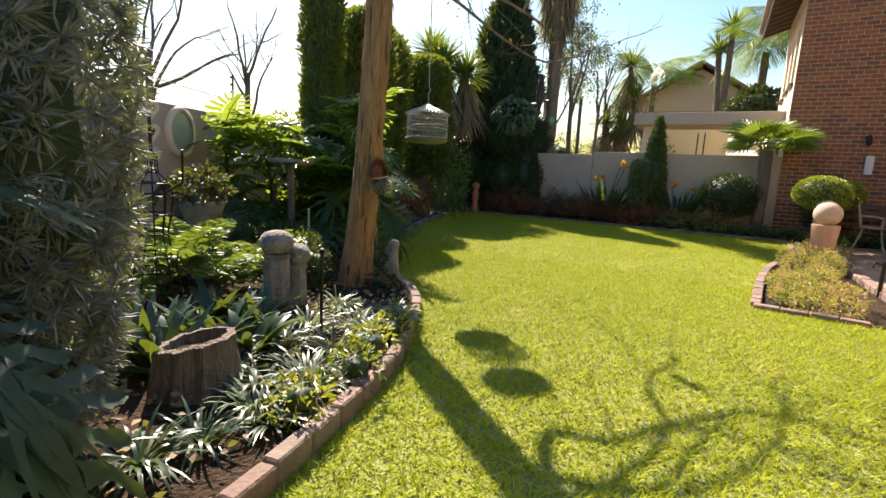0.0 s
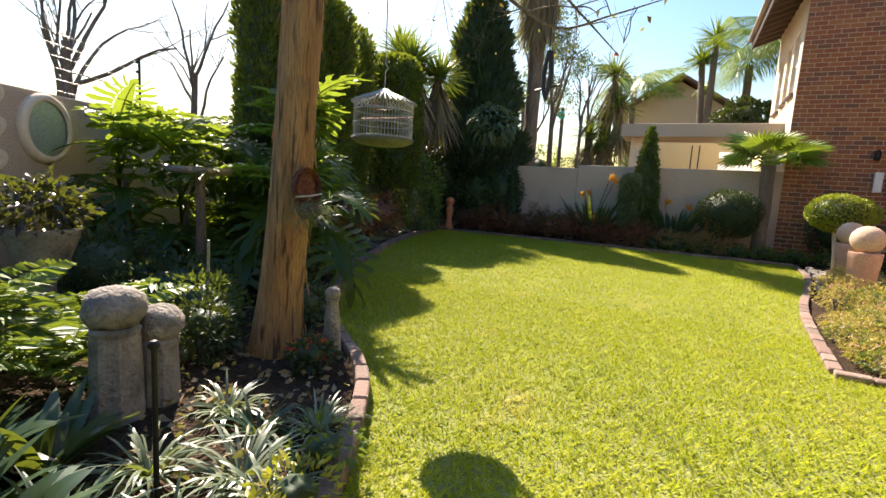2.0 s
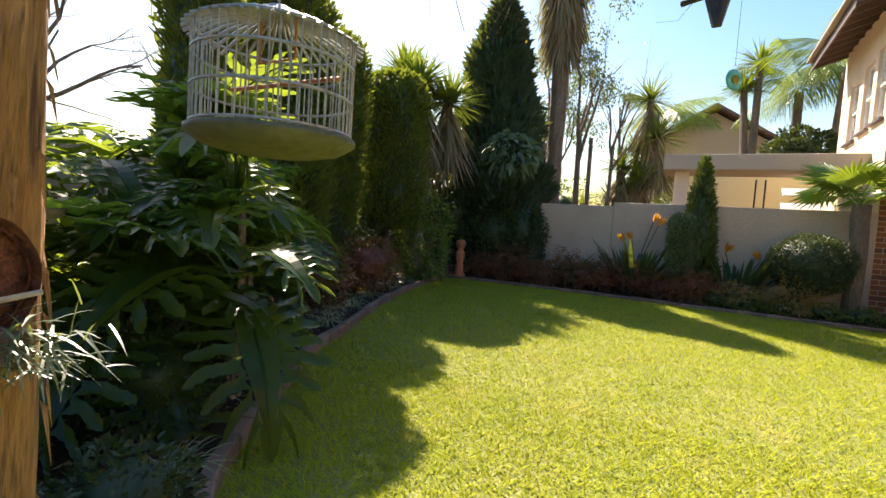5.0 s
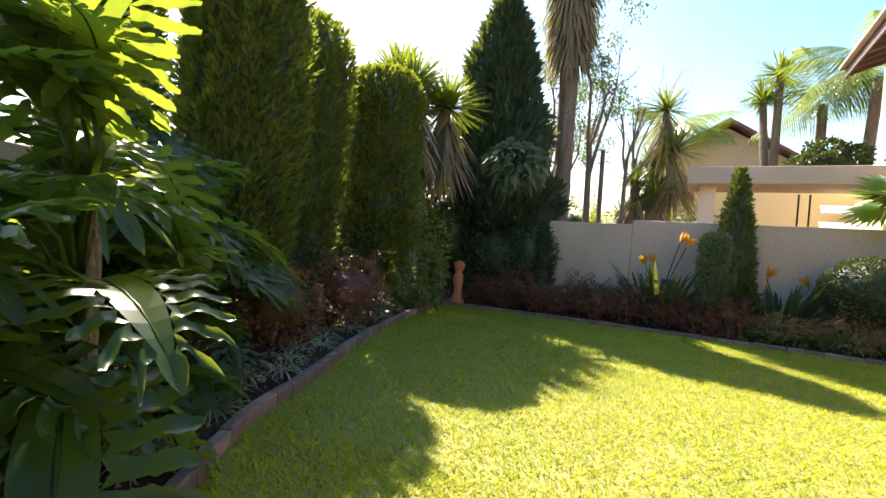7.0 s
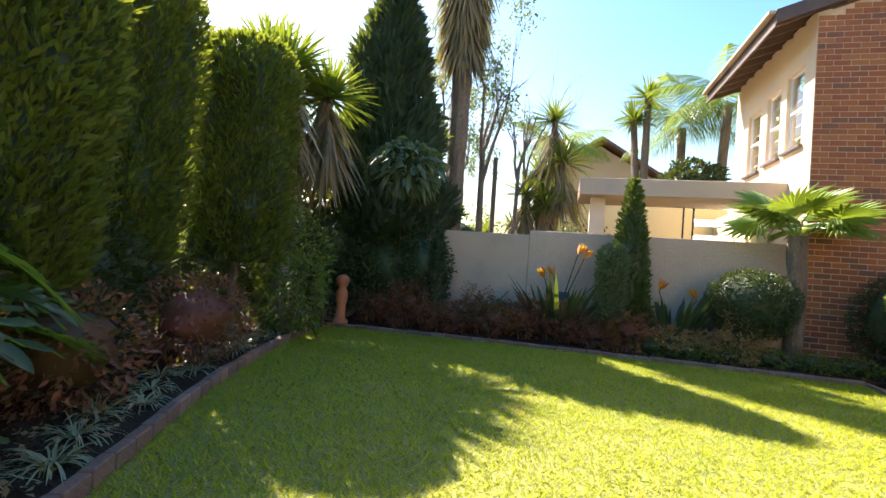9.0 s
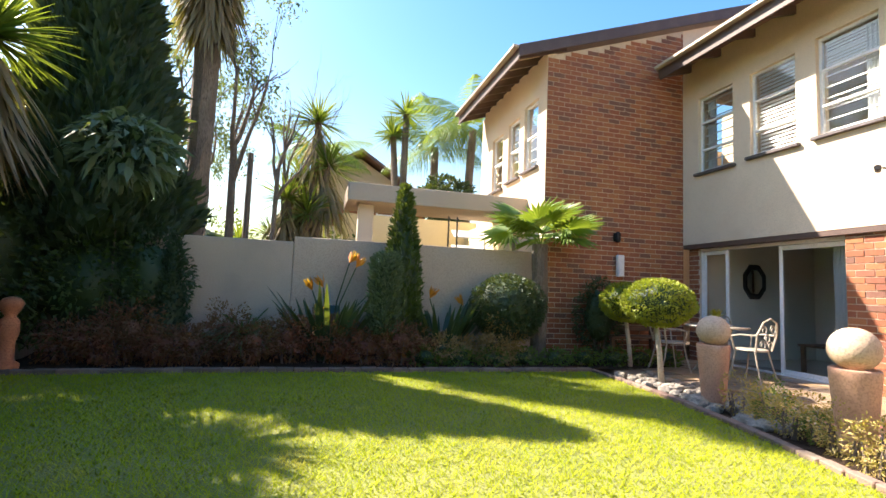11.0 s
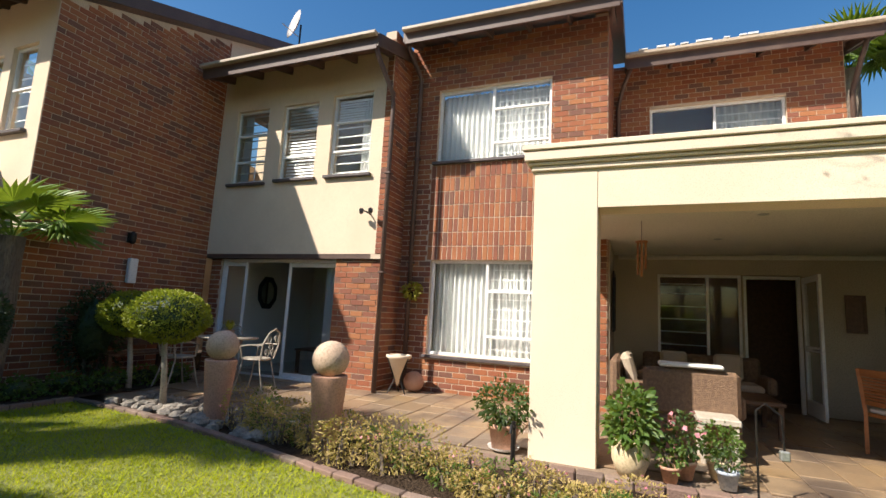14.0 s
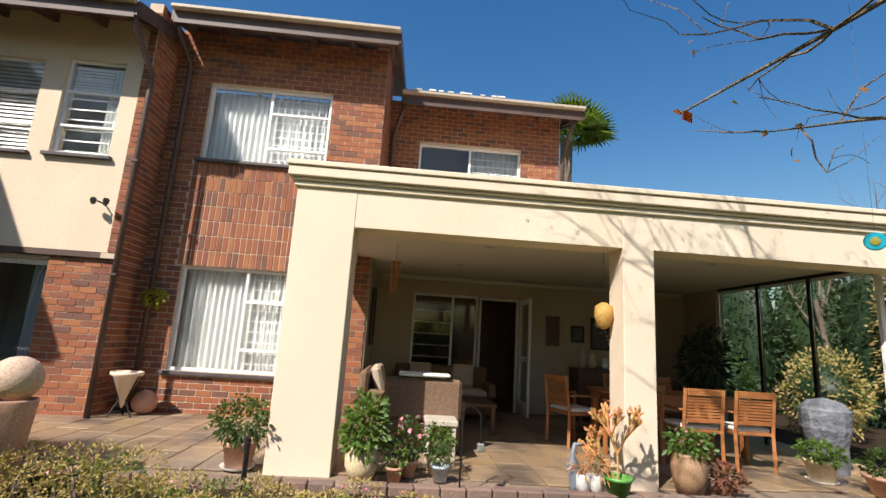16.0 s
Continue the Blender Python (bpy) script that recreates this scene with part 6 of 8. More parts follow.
for k, (x, y) in enumerate([(-15, 4.5), (-17, 8), (-15, 14), (-13, 18), (-18, 13)]):
    bush("far_hedge", pose(x, y, 0), (0, 0, 1.3), (2.0, 1.8, 1.5), DRY if k % 2 else SHRUB, "straggly hedge beyond the boundary wall", "shrub", 2200, (0.18, 0.08), seed=60 + k)
fan_palm(pose(9.2, 3.0, 0), 7.4, 22, "green fan palm beyond the house roof", 9, 1.5, 0.16)
for k, (x, y, mt) in enumerate([(2.2, -1.2, SHRUB), (3.6, -2.0, COVER), (5.0, -0.8, DRY), (6.4, -2.2, COVER), (1.0, -3.0, SHRUB), (7.5, -0.5, SHRUB)]):
    bush("side_garden_shrub", pose(x, y, -0.08), (0, 0, 0.8), (0.8, 0.6, 0.85), mt, "shrub in the side garden behind the glass", "shrub", 1500, (0.1, 0.045), seed=70 + k)
# added hedge: fills in for dark trees and keeps sky off the patio
for k, x in enumerate((0.6, 2.2, 3.8, 5.4, 7.0, 8.6, 9.3, 9.4)):
    bush("tall_hedge", pose(x, -4.2 + 0.3 * (k % 2) if k < 6 else -2.4 + 2.2 * (k - 6), -0.08), (0, 0, 2.1), (1.25, 0.8, 2.5), (SHRUB, DEEP, SHRUB, DRY, DEEP, SHRUB, DEEP, SHRUB)[k], "tall hedge added behind the side garden to block skylight", "hedge", 3600, (0.14, 0.06), seed=170 + k, core=0.8)
for k, (x, y) in enumerate([(3.0, -2.5), (5.5, -3.0), (7.8, -3.5), (1.2, -5.0)]):
    bare_tree(pose(x, y, -0.08), 5.5, "bare tree in the side garden", 80 + k, 0.08, 4, 0.5)


# ---- patio floor ----
structure("floor_patio", Geo().box(0.47, 1.2, -0.12, 7.2, 15.27, 0.012, 0), mat("dark_grout", (0.24, 0.175, 0.12), (0.30, 0.22, 0.15), 0.8, 3, 50, 0.4), "grouted base of the slate paving")
edge = thing("patio_edge", pose(0, 0, 0), "row of worn bricks along the patio's edge", "edging", kind="structure")
me = Geo().box(-0.06, -0.108, -0.12, 0.06, 0.108, 0.062, 0.012).mesh("brick")
me.materials.append(EDGE_BRICK)
r = random.Random(4)
for k in range(42):
    part("brick", me, EDGE_BRICK, edge).matrix_basis = pose(0.42, 2.4 + k * 0.225, r.uniform(-0.006, 0.004), 0, 0, r.uniform(-2, 2))
paving = thing("paving", pose(0, 0, 0), "brown slate paving stones, some wet", "paving", kind="structure")
shapes = []
for w, d in ((0.42, 0.36), (0.6, 0.36), (0.3, 0.36), (0.5, 0.36)):
    m = Geo().box(0.006, 0.006, 0, w - 0.006, d - 0.006, 0.02, 0.005).mesh("tile")
    m.materials.append(SLATE)
    shapes.append((w, m))
y, count = 1.3, 0
while y < 14.9:
    x = 0.49 - r.uniform(0, 0.2)
    stop = 5.2 if y < 7.9 else 3.5
    while x < stop and count < 300:
        w, m = shapes[r.randrange(4)]
        if x >= 0.48 and not (y > 11.1 and x < 0.8) and x + w < stop + 0.25:
            part("tile", m, SLATE, paving).matrix_basis = pose(x, y, 0.012 + r.uniform(-0.002, 0.004))
            count += 1
        x += w
    y += 0.36

edging("edging_left", LEFT_EDGE[12:], "curved row of worn bricks edging the bed", (0.215, 0.075, 0.10), 0, 0.02)
edging("edging_back", BACK_EDGE, "brick edging along the back bed", (0.215, 0.10, 0.06), 0, 0.02)
edging("edging_right", RIGHT_EDGE + [np.array((-0.88, 7.0)), np.array((-0.1, 6.95))], "brick edging round the flower bed", (0.215, 0.09, 0.045), 0, 0.0)

# ---- neighbouring buildings ----
cp = thing("carport", pose(-3.6, 16.0, 0), "cream carport with a flat taupe roof slab", "carport")
part("roof_slab", Geo().box(0, 0, 2.66, 3.6, 1.3, 2.98, 0.01), GREY_PLASTER, cp, "taupe plastered slab")
part("column", Geo().box(0.22, 0.3, -0.1, 0.5, 0.58, 2.655, 0.01), CREAM, cp)
part("rear_wall", Geo().box(0.1, 3.2, -0.1, 3.5, 3.4, 2.9, 0), YELLOW_CREAM, cp, "pale yellow plastered wall")
part("side_wall", Geo().box(3.2, 0.6, -0.1, 3.4, 3.19, 2.655, 0), YELLOW_CREAM, cp)
aw = thing("white_awning", pose(-1.30, 17.2, 0), "pair of white slanted awning panels under the carport", "awning")
for z in (2.02, 2.34):
    part("panel", Geo().box(0, -0.15, -0.012, 0.75, 0.15, 0.012, 0.004, pose(0, 0, z, 35)), WHITE, aw)
for x in (0.72,):
    part("post", Geo().box(x - 0.02, 0.02, -0.1, x + 0.02, 0.06, 2.4), WHITE, aw)

hs = thing("neighbour_house", pose(-2.62, 26.0, -0.1), "neighbouring house with peach walls and brown gable roof", "house")
g = Geo().add([(-2.2, 0, 0), (2.6, 0, 0), (2.6, 0, 4.6), (0, 0, 6.2), (-2.2, 0, 5.0), (-2.2, 6, 0), (2.6, 6, 0), (2.6, 6, 4.6), (0, 6, 6.2), (-2.2, 6, 5.0)], [(0, 1, 2, 3, 4), (9, 8, 7, 6, 5), (0, 5, 6, 1), (1, 6, 7, 2), (4, 9, 5, 0)])
part("wall", g, PLASTER, hs, "peach plastered gable wall")
part("brick_band", Geo().box(-2.2, -0.03, 3.5, 2.6, -0.004, 4.4, 0), BRICK, hs)
for sx, ex, ez in ((-1, -2.7, 4.85), (1, 3.1, 4.45)):
    v = [(0, 6.45), (ex, ez), (ex, ez - 0.12), (0, 6.33)]
    g = Geo().add([(x, -0.6, z) for x, z in v] + [(x, 6.4, z) for x, z in v], [(0, 1, 2, 3), (7, 6, 5, 4), (0, 4, 5, 1), (1, 5, 6, 2), (2, 6, 7, 3), (3, 7, 4, 0)])
    part("roof", g, ROOF, hs, "brown tiled roof slope")
wn2 = part("window", Geo().box(0.7, -0.08, 4.0, 1.7, -0.035, 4.07).box(0.7, -0.08, 4.43, 1.7, -0.035, 4.5).box(0.7, -0.08, 4.07, 0.77, -0.035, 4.43).box(1.63, -0.08, 4.07, 1.7, -0.035, 4.43), WHITE, hs)
part("pane", Geo().box(0.77, -0.06, 4.07, 1.63, -0.05, 4.43, 0), GLASS, wn2)

for x in (-1.95, -1.80):
    ob = thing("fence_pole", pose(x, 15.25, 1.86), "thin dark electric fence pole on the wall", "pole", "electric fence poles")
    part("pole", Geo().tube([(0, 0, 0), (0, 0, 0.52)], 0.014, 8), METAL_DARK, ob)
    for k in range(5):
        part("insulator", Geo().tube([(0, 0, 0.08 + k * 0.1), (0, -0.03, 0.08 + k * 0.1)], 0.016, 8), BLACK, ob)
pl = thing("fence_pole", WALL_M @ pose(1.31, 0.1, 1.72), "thin dark electric fence pole on the wall", "pole", "electric fence poles")
part("pole", Geo().tube([(0, 0, 0), (0, 0, 0.6)], 0.014, 8), METAL_DARK, pl)
for k in range(6):
    part("insulator", Geo().tube([(0, 0, 0.06 + k * 0.1), (0, 0.035, 0.06 + k * 0.1)], 0.016, 8), BLACK, pl)
for k in range(6):
    ob = part("fence_wire", Geo().tube([(-9, 0.13, 1.78 + k * 0.1), (1.31, 0.13, 1.78 + k * 0.1)], 0.0025, 4), WIRE)
    ob.matrix_basis = WALL_M
    tagged(ob, "thin electric fence wire above the wall", "wire", "electric fence wires")

# ---- ornaments on and by the left wall ----
mr = thing("wall_mirror", WALL_M @ pose(0.0, 0, 1.42), "oval mirror in a pale stone frame", "mirror")
prof, nn = [(0.0, 0.045), (0.02, 0.06), (0.05, 0.05), (0.065, 0.02), (0.065, 0.0)], 40
vs, fs = [], []
for dr_, dy in prof:
    for k in range(nn):
        a = 2 * math.pi * k / nn
        vs.append((math.cos(a) * (0.185 + dr_), -dy, math.sin(a) * (0.225 + dr_)))
for i in range(len(prof) - 1):
    for k in range(nn):
        fs.append((i * nn + k, i * nn + (k + 1) % nn, (i + 1) * nn + (k + 1) % nn, (i + 1) * nn + k))
part("frame", Geo().add(vs, fs), CREAM, mr, smooth=True)
part("mirror_glass", Geo().add([(math.cos(6.283 * k / nn) * 0.19, -0.03, math.sin(6.283 * k / nn) * 0.23) for k in range(nn)], [tuple(range(nn))]), OLD_MIRROR, mr)


def heart(t, s):
    return (s * 16 * math.sin(t) ** 3 / 17, s * (13 * math.cos(t) - 5 * math.cos(2 * t) - 2 * math.cos(3 * t) - math.cos(4 * t)) / 17)


for z in (1.62, 1.38, 1.13):
    hb = thing("heart_ornament", WALL_M @ pose(-0.47, 0, z), "pale heart-shaped wall ornament with a mirror", "ornament", "hearts on the wall")
    vs, fs, nn = [], [], 36
    for s, dy in ((0.07, 0.012), (0.085, 0.03), (0.13, 0.024), (0.137, 0.0)):
        vs += [(heart(6.283 * k / nn, s)[0], -dy, heart(6.283 * k / nn, s)[1]) for k in range(nn)]
    fs = [(i * nn + k, i * nn + (k + 1) % nn, (i + 1) * nn + (k + 1) % nn, (i + 1) * nn + k) for i in range(3) for k in range(nn)]
    part("frame", Geo().add(vs, fs), CREAM, hb)
    part("mirror_glass", Geo().add([(heart(6.283 * k / nn, 0.066)[0], -0.01, heart(6.283 * k / nn, 0.066)[1]) for k in range(nn)], [tuple(range(nn))]), MIRROR, hb)
tp = thing("wall_pot", WALL_M @ pose(-0.95, -0.06, 1.55), "small terracotta wall pot", "pot")
part("pot", Geo().lathe([(0.04, -0.06), (0.06, 0.05), (0.065, 0.06), (0.05, 0.06)], 16), TERRA, tp)

wf = thing("wire_sculpture", pose(-4.55, 3.45, 0.08), "dark twisted wire dress-form sculpture in the bed", "sculpture")
WAIST = ((0.0, 0.20), (0.15, 0.19), (0.3, 0.16), (0.45, 0.12), (0.55, 0.10), (0.68, 0.13), (0.8, 0.15), (0.88, 0.12), (0.95, 0.045), (1.05, 0.04))
for z, q in WAIST:
    part("hoop", Geo().tube([(math.cos(a) * q, math.sin(a) * q * 0.75, z) for a in np.linspace(0, 6.283, 17)], 0.006, 5), METAL_DARK, wf)
for k in range(10):
    a = 6.283 * k / 10
    part("rib", Geo().tube([(math.cos(a) * q, math.sin(a) * q * 0.75, z) for z, q in WAIST], 0.005, 5), METAL_DARK, wf)
part("neck", Geo().tube([(0, 0, 1.0), (0, 0, 1.3), (-0.14, 0, 1.32)], 0.012, 6), METAL_DARK, wf)
for pts in ([(0.13, 0, 0.82), (0.3, 0.02, 0.9), (0.34, 0, 1.1)], [(-0.13, 0, 0.82), (-0.3, 0.02, 0.7), (-0.36, 0, 0.5)]):
    part("arm", Geo().tube(pts, 0.008, 6), METAL_DARK, wf)

ur = thing("urn_planter", pose(-5.55, 4.45, 0.08), "brown stone urn planted with dark foliage", "planter")
part("urn", Geo().lathe([(0.10, 0), (0.11, 0.03), (0.06, 0.08), (0.06, 0.30), (0.12, 0.40), (0.20, 0.62), (0.22, 0.66), (0.17, 0.66), (0.15, 0.6)], 22), STONE, ur, smooth=True)
rg = np.random.default_rng(3)
p, d = shell(rg, 700, (0, 0, 0.78), (0.24, 0.24, 0.18), 0.3, 2.4, 0.3, 2)
part("foliage", leaves("foliage", p, d + rg.normal(size=d.shape) * 0.5, 0.07, 0.04, rg), BRONZE, ur, kind="stuff")

bb = thing("bird_feeder", pose(-5.62, 5.6, 0.08), "round stone dish on a slender post", "bird feeder")
part("post", Geo().tube([(0, 0, -0.05), (0.01, 0, 0.5), (0, 0, 1.06)], [0.05, 0.04, 0.035], 10), GREY_BARK, bb)
part("dish", Geo().lathe([(0.05, 1.02), (0.24, 1.05), (0.27, 1.10), (0.255, 1.10), (0.22, 1.07), (0.02, 1.065)], 28), STONE, bb, smooth=True)

def ball_post(m, h, w, rb, label, rough=0.15, group="stone posts"):
    ob = thing("stone_post", m, label, "post", group)
    g = Geo()
    vs = []
    for z, s in ((-0.05, 1.0), (0.02, 1.0), (h * 0.5, 0.95), (h - 0.02, 0.9), (h, 0.82)):
        for k in range(8):
            a = 2 * math.pi * (k + 0.5) / 8
            vs.append((math.cos(a) * w * s, math.sin(a) * w * s, z))
    fs = [(i * 8 + k, i * 8 + (k + 1) % 8, (i + 1) * 8 + (k + 1) % 8, (i + 1) * 8 + k) for i in range(4) for k in range(8)] + [tuple(range(32, 40))]
    part("shaft", g.add(vs, fs), STONE, ob)
    part("collar", Geo().lathe([(rb * 0.75, h - 0.01), (rb * 0.8, h + 0.01), (rb * 0.7, h + 0.025)], 16), STONE, ob)
    part("ball", Geo().ball((0, 0, h + rb * 0.85), rb, 18, rough, h * 7, (1, 1, 0.8)), STONE, ob, "rough dark stone ball", smooth=True)
    return ob


ball_post(pose(-4.09, 4.065, 0.06), 0.39, 0.105, 0.122, "weathered stone post with a rough ball top")
ball_post(pose(-4.10, 4.26, 0.06), 0.29, 0.09, 0.11, "weathered stone post with a rough ball top")
sp = thing("stone_post", pose(-3.83, 5.17, 0.06), "small tapered stone post with a ball top", "post", "stone posts")
part("shaft", Geo().lathe([(0.062, -0.05), (0.062, 0.0), (0.054, 0.13), (0.040, 0.31), (0.036, 0.35), (0.043, 0.357), (0.043, 0.368)], 18), STONE, sp, smooth=True)
part("ball", Geo().ball((0, 0, 0.40), 0.049, 16, 0.1, 3, (1, 1, 0.85)), STONE, sp, smooth=True)

stp = thing("tree_stump", pose(-3.40, 2.98, 0.05), "hollow sawn tree stump used as a planter", "stump")
vs, fs, nn = [], [], 30
for q, z in ((0.23, -0.06), (0.195, 0.05), (0.178, 0.15), (0.172, 0.24), (0.135, 0.245), (0.12, 0.15)):
    for k in range(nn):
        a = 6.283 * k / nn
        w = q * (1 + 0.14 * noise.noise(Vector((math.cos(a) * 2.5, math.sin(a) * 2.5, z))) + 0.06 * math.sin(a * 11))
        vs.append((w * math.cos(a), w * math.sin(a), z + (0.03 * math.sin(a + 1) if z > 0.2 else 0)))
fs = [(i * nn + k, i * nn + (k + 1) % nn, (i + 1) * nn + (k + 1) % nn, (i + 1) * nn + k) for i in range(5) for k in range(nn)] + [tuple(range(5 * nn, 6 * nn))]
part("bark_shell", Geo().add(vs, fs), GREY_BARK, stp)
part("soil_fill", Geo().lathe([(0.125, 0.15), (0.12, 0.18), (0.02, 0.20)], 16), SOIL, stp)
sk = thing("garden_stake", pose(-3.37, 3.78, 0.05), "thin dark metal garden stake", "stake")
part("rod", Geo().tube([(0, 0, -0.05), (0, 0, 0.56)], 0.009, 6), METAL_DARK, sk)
part("knob", Geo().ball((0, 0, 0.57), 0.018, 10), METAL_DARK, sk)
sk = thing("garden_stake", pose(-4.72, 4.98, 0.05), "pale slender garden stake", "stake")
part("rod", Geo().tube([(0, 0, -0.05), (0.02, 0, 0.66)], 0.01, 6), WIRE, sk)

# ---- plaque with an air plant on the trunk ----
pq = thing("bark_plaque", pose(-3.912, 5.01, 1.09, 0, 0, 80), "oval reddish bark plaque tied to the trunk", "plaque")
vs, fs, nn = [], [], 30
for s, dy in ((0.0, 0.004), (0.6, 0.006), (0.85, 0.02), (1.0, 0.022), (1.0, -0.02), (0.8, -0.022)):
    for k in range(nn):
        a = 6.283 * k / nn
        w = 1 + 0.06 * noise.noise(Vector((math.cos(a) * 2, math.sin(a) * 2, 4)))
        vs.append((math.cos(a) * 0.088 * s * w, -dy * (1 if s > 0.9 else -0.6), math.sin(a) * 0.115 * s * w))
fs = [(i * nn + k, i * nn + (k + 1) % nn, (i + 1) * nn + (k + 1) % nn, (i + 1) * nn + k) for i in range(5) for k in range(nn)]
REDWOOD = mat("red_bark", (0.16, 0.05, 0.025), (0.24, 0.085, 0.04), 0.9, 14, 60, 1.0, 0.012)
part("plate", Geo().add(vs, fs), REDWOOD, pq)
part("tie", Geo().tube([(-0.088, -0.025, -0.05), (0, -0.03, -0.045), (0.088, -0.025, -0.03)], 0.006, 6), STEM_WHITE, pq)
rg = np.random.default_rng(31)
n = 230
a = rg.normal(size=(n, 3)) + np.array([0.25, -0.9, 0.15])
c = np.stack([rg.normal(size=n) * 0.07 + 0.01, rg.normal(size=n) * 0.02 - 0.05, rg.normal(size=n) * 0.03 - 0.13], 1)
part("air_plant", blades("air_plant", c, a, 0.10 * rg.uniform(0.5, 1.1, n), 0.008, rg, 0.25, 3), SILVERLEAF, pq, "spiky grey-green air plant", kind="stuff")
part("moss", Geo().ball((0, -0.035, -0.13), 0.065, 14, 0.5, 2, (1.2, 0.7, 0.7)), GREY_BARK, pq)

# ---- hanging bird cage ----
cg = thing("bird_cage", pose(-3.74, 5.50, 1.41), "round whitish wire bird cage hanging from a branch", "bird cage")
R, Hc = 0.185, 0.24
part("base", Geo().lathe([(0.11, -0.035), (0.16, -0.024), (R + 0.012, 0.0), (R + 0.012, 0.012), (R - 0.005, 0.012), (0.15, -0.012), (0.02, -0.018)], 36), mat("cage_base", (0.10, 0.11, 0.07), (0.16, 0.165, 0.11), 0.7, 6, 40, 0.4, 0.003), cg, "green-grey tin base", smooth=True)
for z in (0.02, 0.10, 0.18, Hc):
    part("ring", Geo().tube([(math.cos(t) * R, math.sin(t) * R, z) for t in np.linspace(0, 6.2832, 41)], 0.004, 5), WIRE, cg)
me = Geo().tube([(R, 0, 0.01), (R, 0, Hc)], 0.0022, 4).mesh("bar")
me.materials.append(WIRE)
for k in range(54):
    part("bar", me, WIRE, cg).matrix_basis = pose(0, 0, 0, 0, 0, k * 360 / 54)
me = Geo().tube([(R + 0.02, 0, Hc - 0.012), (R * 0.75, 0, Hc + 0.022), (R * 0.4, 0, Hc + 0.044), (0.02, 0, Hc + 0.075)], 0.0045, 4).mesh("roof_wire")
me.materials.append(WIRE)
for k in range(40):
    part("roof_wire", me, WIRE, cg).matrix_basis = pose(0, 0, 0, 0, 0, k * 9)
part("perch", Geo().tube([(-R, 0.02, 0.14), (R, 0.02, 0.14)], 0.006, 6), WOOD, cg)
part("swing", Geo().tube([(-0.06, 0, Hc + 0.06), (-0.06, 0, 0.19), (0.06, 0, 0.19), (0.06, 0, Hc + 0.06)], 0.004, 5), WOOD, cg)
part("hanger", Geo().tube([(0, 0, Hc + 0.09), (0, 0, Hc + 0.18), (0.02, 0, Hc + 0.2), (0, 0, Hc + 0.23), (0.02, -0.05, 1.32)], 0.004, 5), WIRE, cg)

# ---- things hanging from the branches over the lawn ----
ft = thing("hanging_tray", pose(-4.60, 6.10, 3.02), "round dark feeding tray hanging high from a branch", "bird feeder")
part("tray", Geo().lathe([(0.02, 0.0), (0.16, 0.0), (0.19, 0.02), (0.195, 0.05), (0.185, 0.05), (0.16, 0.012), (0.02, 0.01)], 28), METAL_DARK, ft, smooth=True)
for k in range(3):
    a = 2.094 * k
    part("cord", Geo().tube([(0.19 * math.cos(a), 0.19 * math.sin(a), 0.05), (0.0, 0.0, 0.6)], 0.003, 4), BLACK, ft)
part("cord", Geo().tube([(0, 0, 0.6), (0.02, 0, 1.2)], 0.004, 4), BLACK, ft)
hang = thing("wind_chime", pose(-2.81, 5.86, 1.70), "long black wind chime hanging from a branch", "wind chime")
part("tube", Geo().tube([(0, 0, 0), (0.012, 0, 0.08), (0.022, 0, 0.16), (0.01, 0, 0.29)], [0.010, 0.016, 0.016, 0.012], 8), BLACK, hang)
part("tube", Geo().tube([(0, 0, 0), (-0.02, 0, 0.08), (-0.024, 0, 0.16), (-0.004, 0, 0.29)], [0.010, 0.014, 0.014, 0.012], 8), BLACK, hang)
part("cross_bar", Geo().tube([(-0.075, 0.02, 0.065), (0.09, -0.02, 0.085)], 0.007, 6), BLACK, hang)
part("cord", Geo().tube([(0, 0, 0.29), (0, 0, 1.1)], 0.003, 4), BLACK, hang)
BLUEGLASS = mat("blue_glass", (0.02, 0.35, 0.50), (0.05, 0.50, 0.62), 0.1, 6, 40, 0, leaf=0.3)
hd = thing("glass_disc", pose(-2.76, 6.10, 1.65), "blue-green glass disc hanging on a thin thread", "ornament")
part("disc", Geo().lathe([(0.002, -0.004), (0.024, -0.003), (0.027, 0), (0.024, 0.003), (0.002, 0.004)], 24, pose(0, 0, 0, 90, 0, 45)), BLUEGLASS, hd)
part("eye", Geo().lathe([(0.001, -0.007), (0.012, -0.006), (0.012, 0.006), (0.001, 0.007)], 16, pose(0, 0, 0, 90, 0, 45)), GOLD, hd)
part("thread", Geo().tube([(0, 0, 0.034), (0, 0, 1.2)], 0.0005, 4), BLACK, hd)
# ---- garden statue: a plain terracotta shape ----
RUST = mat("rust_terracotta", (0.50, 0.16, 0.07), (0.60, 0.24, 0.11), 0.85, 6, 60, 0.4, 0.003)
st = part("garden_statue", Geo().lathe([(0.12, -0.03), (0.13, 0.06), (0.08, 0.1), (0.07, 0.3), (0.10, 0.42), (0.09, 0.55), (0.05, 0.6), (0.09, 0.66), (0.12, 0.74), (0.08, 0.8), (0.01, 0.82)], 18), RUST, smooth=True)
st.matrix_basis = pose(-7.38, 14.08, 0.04)
tagged(st, "small weathered terracotta garden statue on the bed's edge", "statue")
fp = thing("garden_table", pose(-7.75, 13.5, 0.04), "small dark garden table in the corner", "table")
part("tabletop", Geo().box(-0.3, -0.18, 0.40, 0.3, 0.18, 0.44, 0.008), DARK_WOOD, fp)
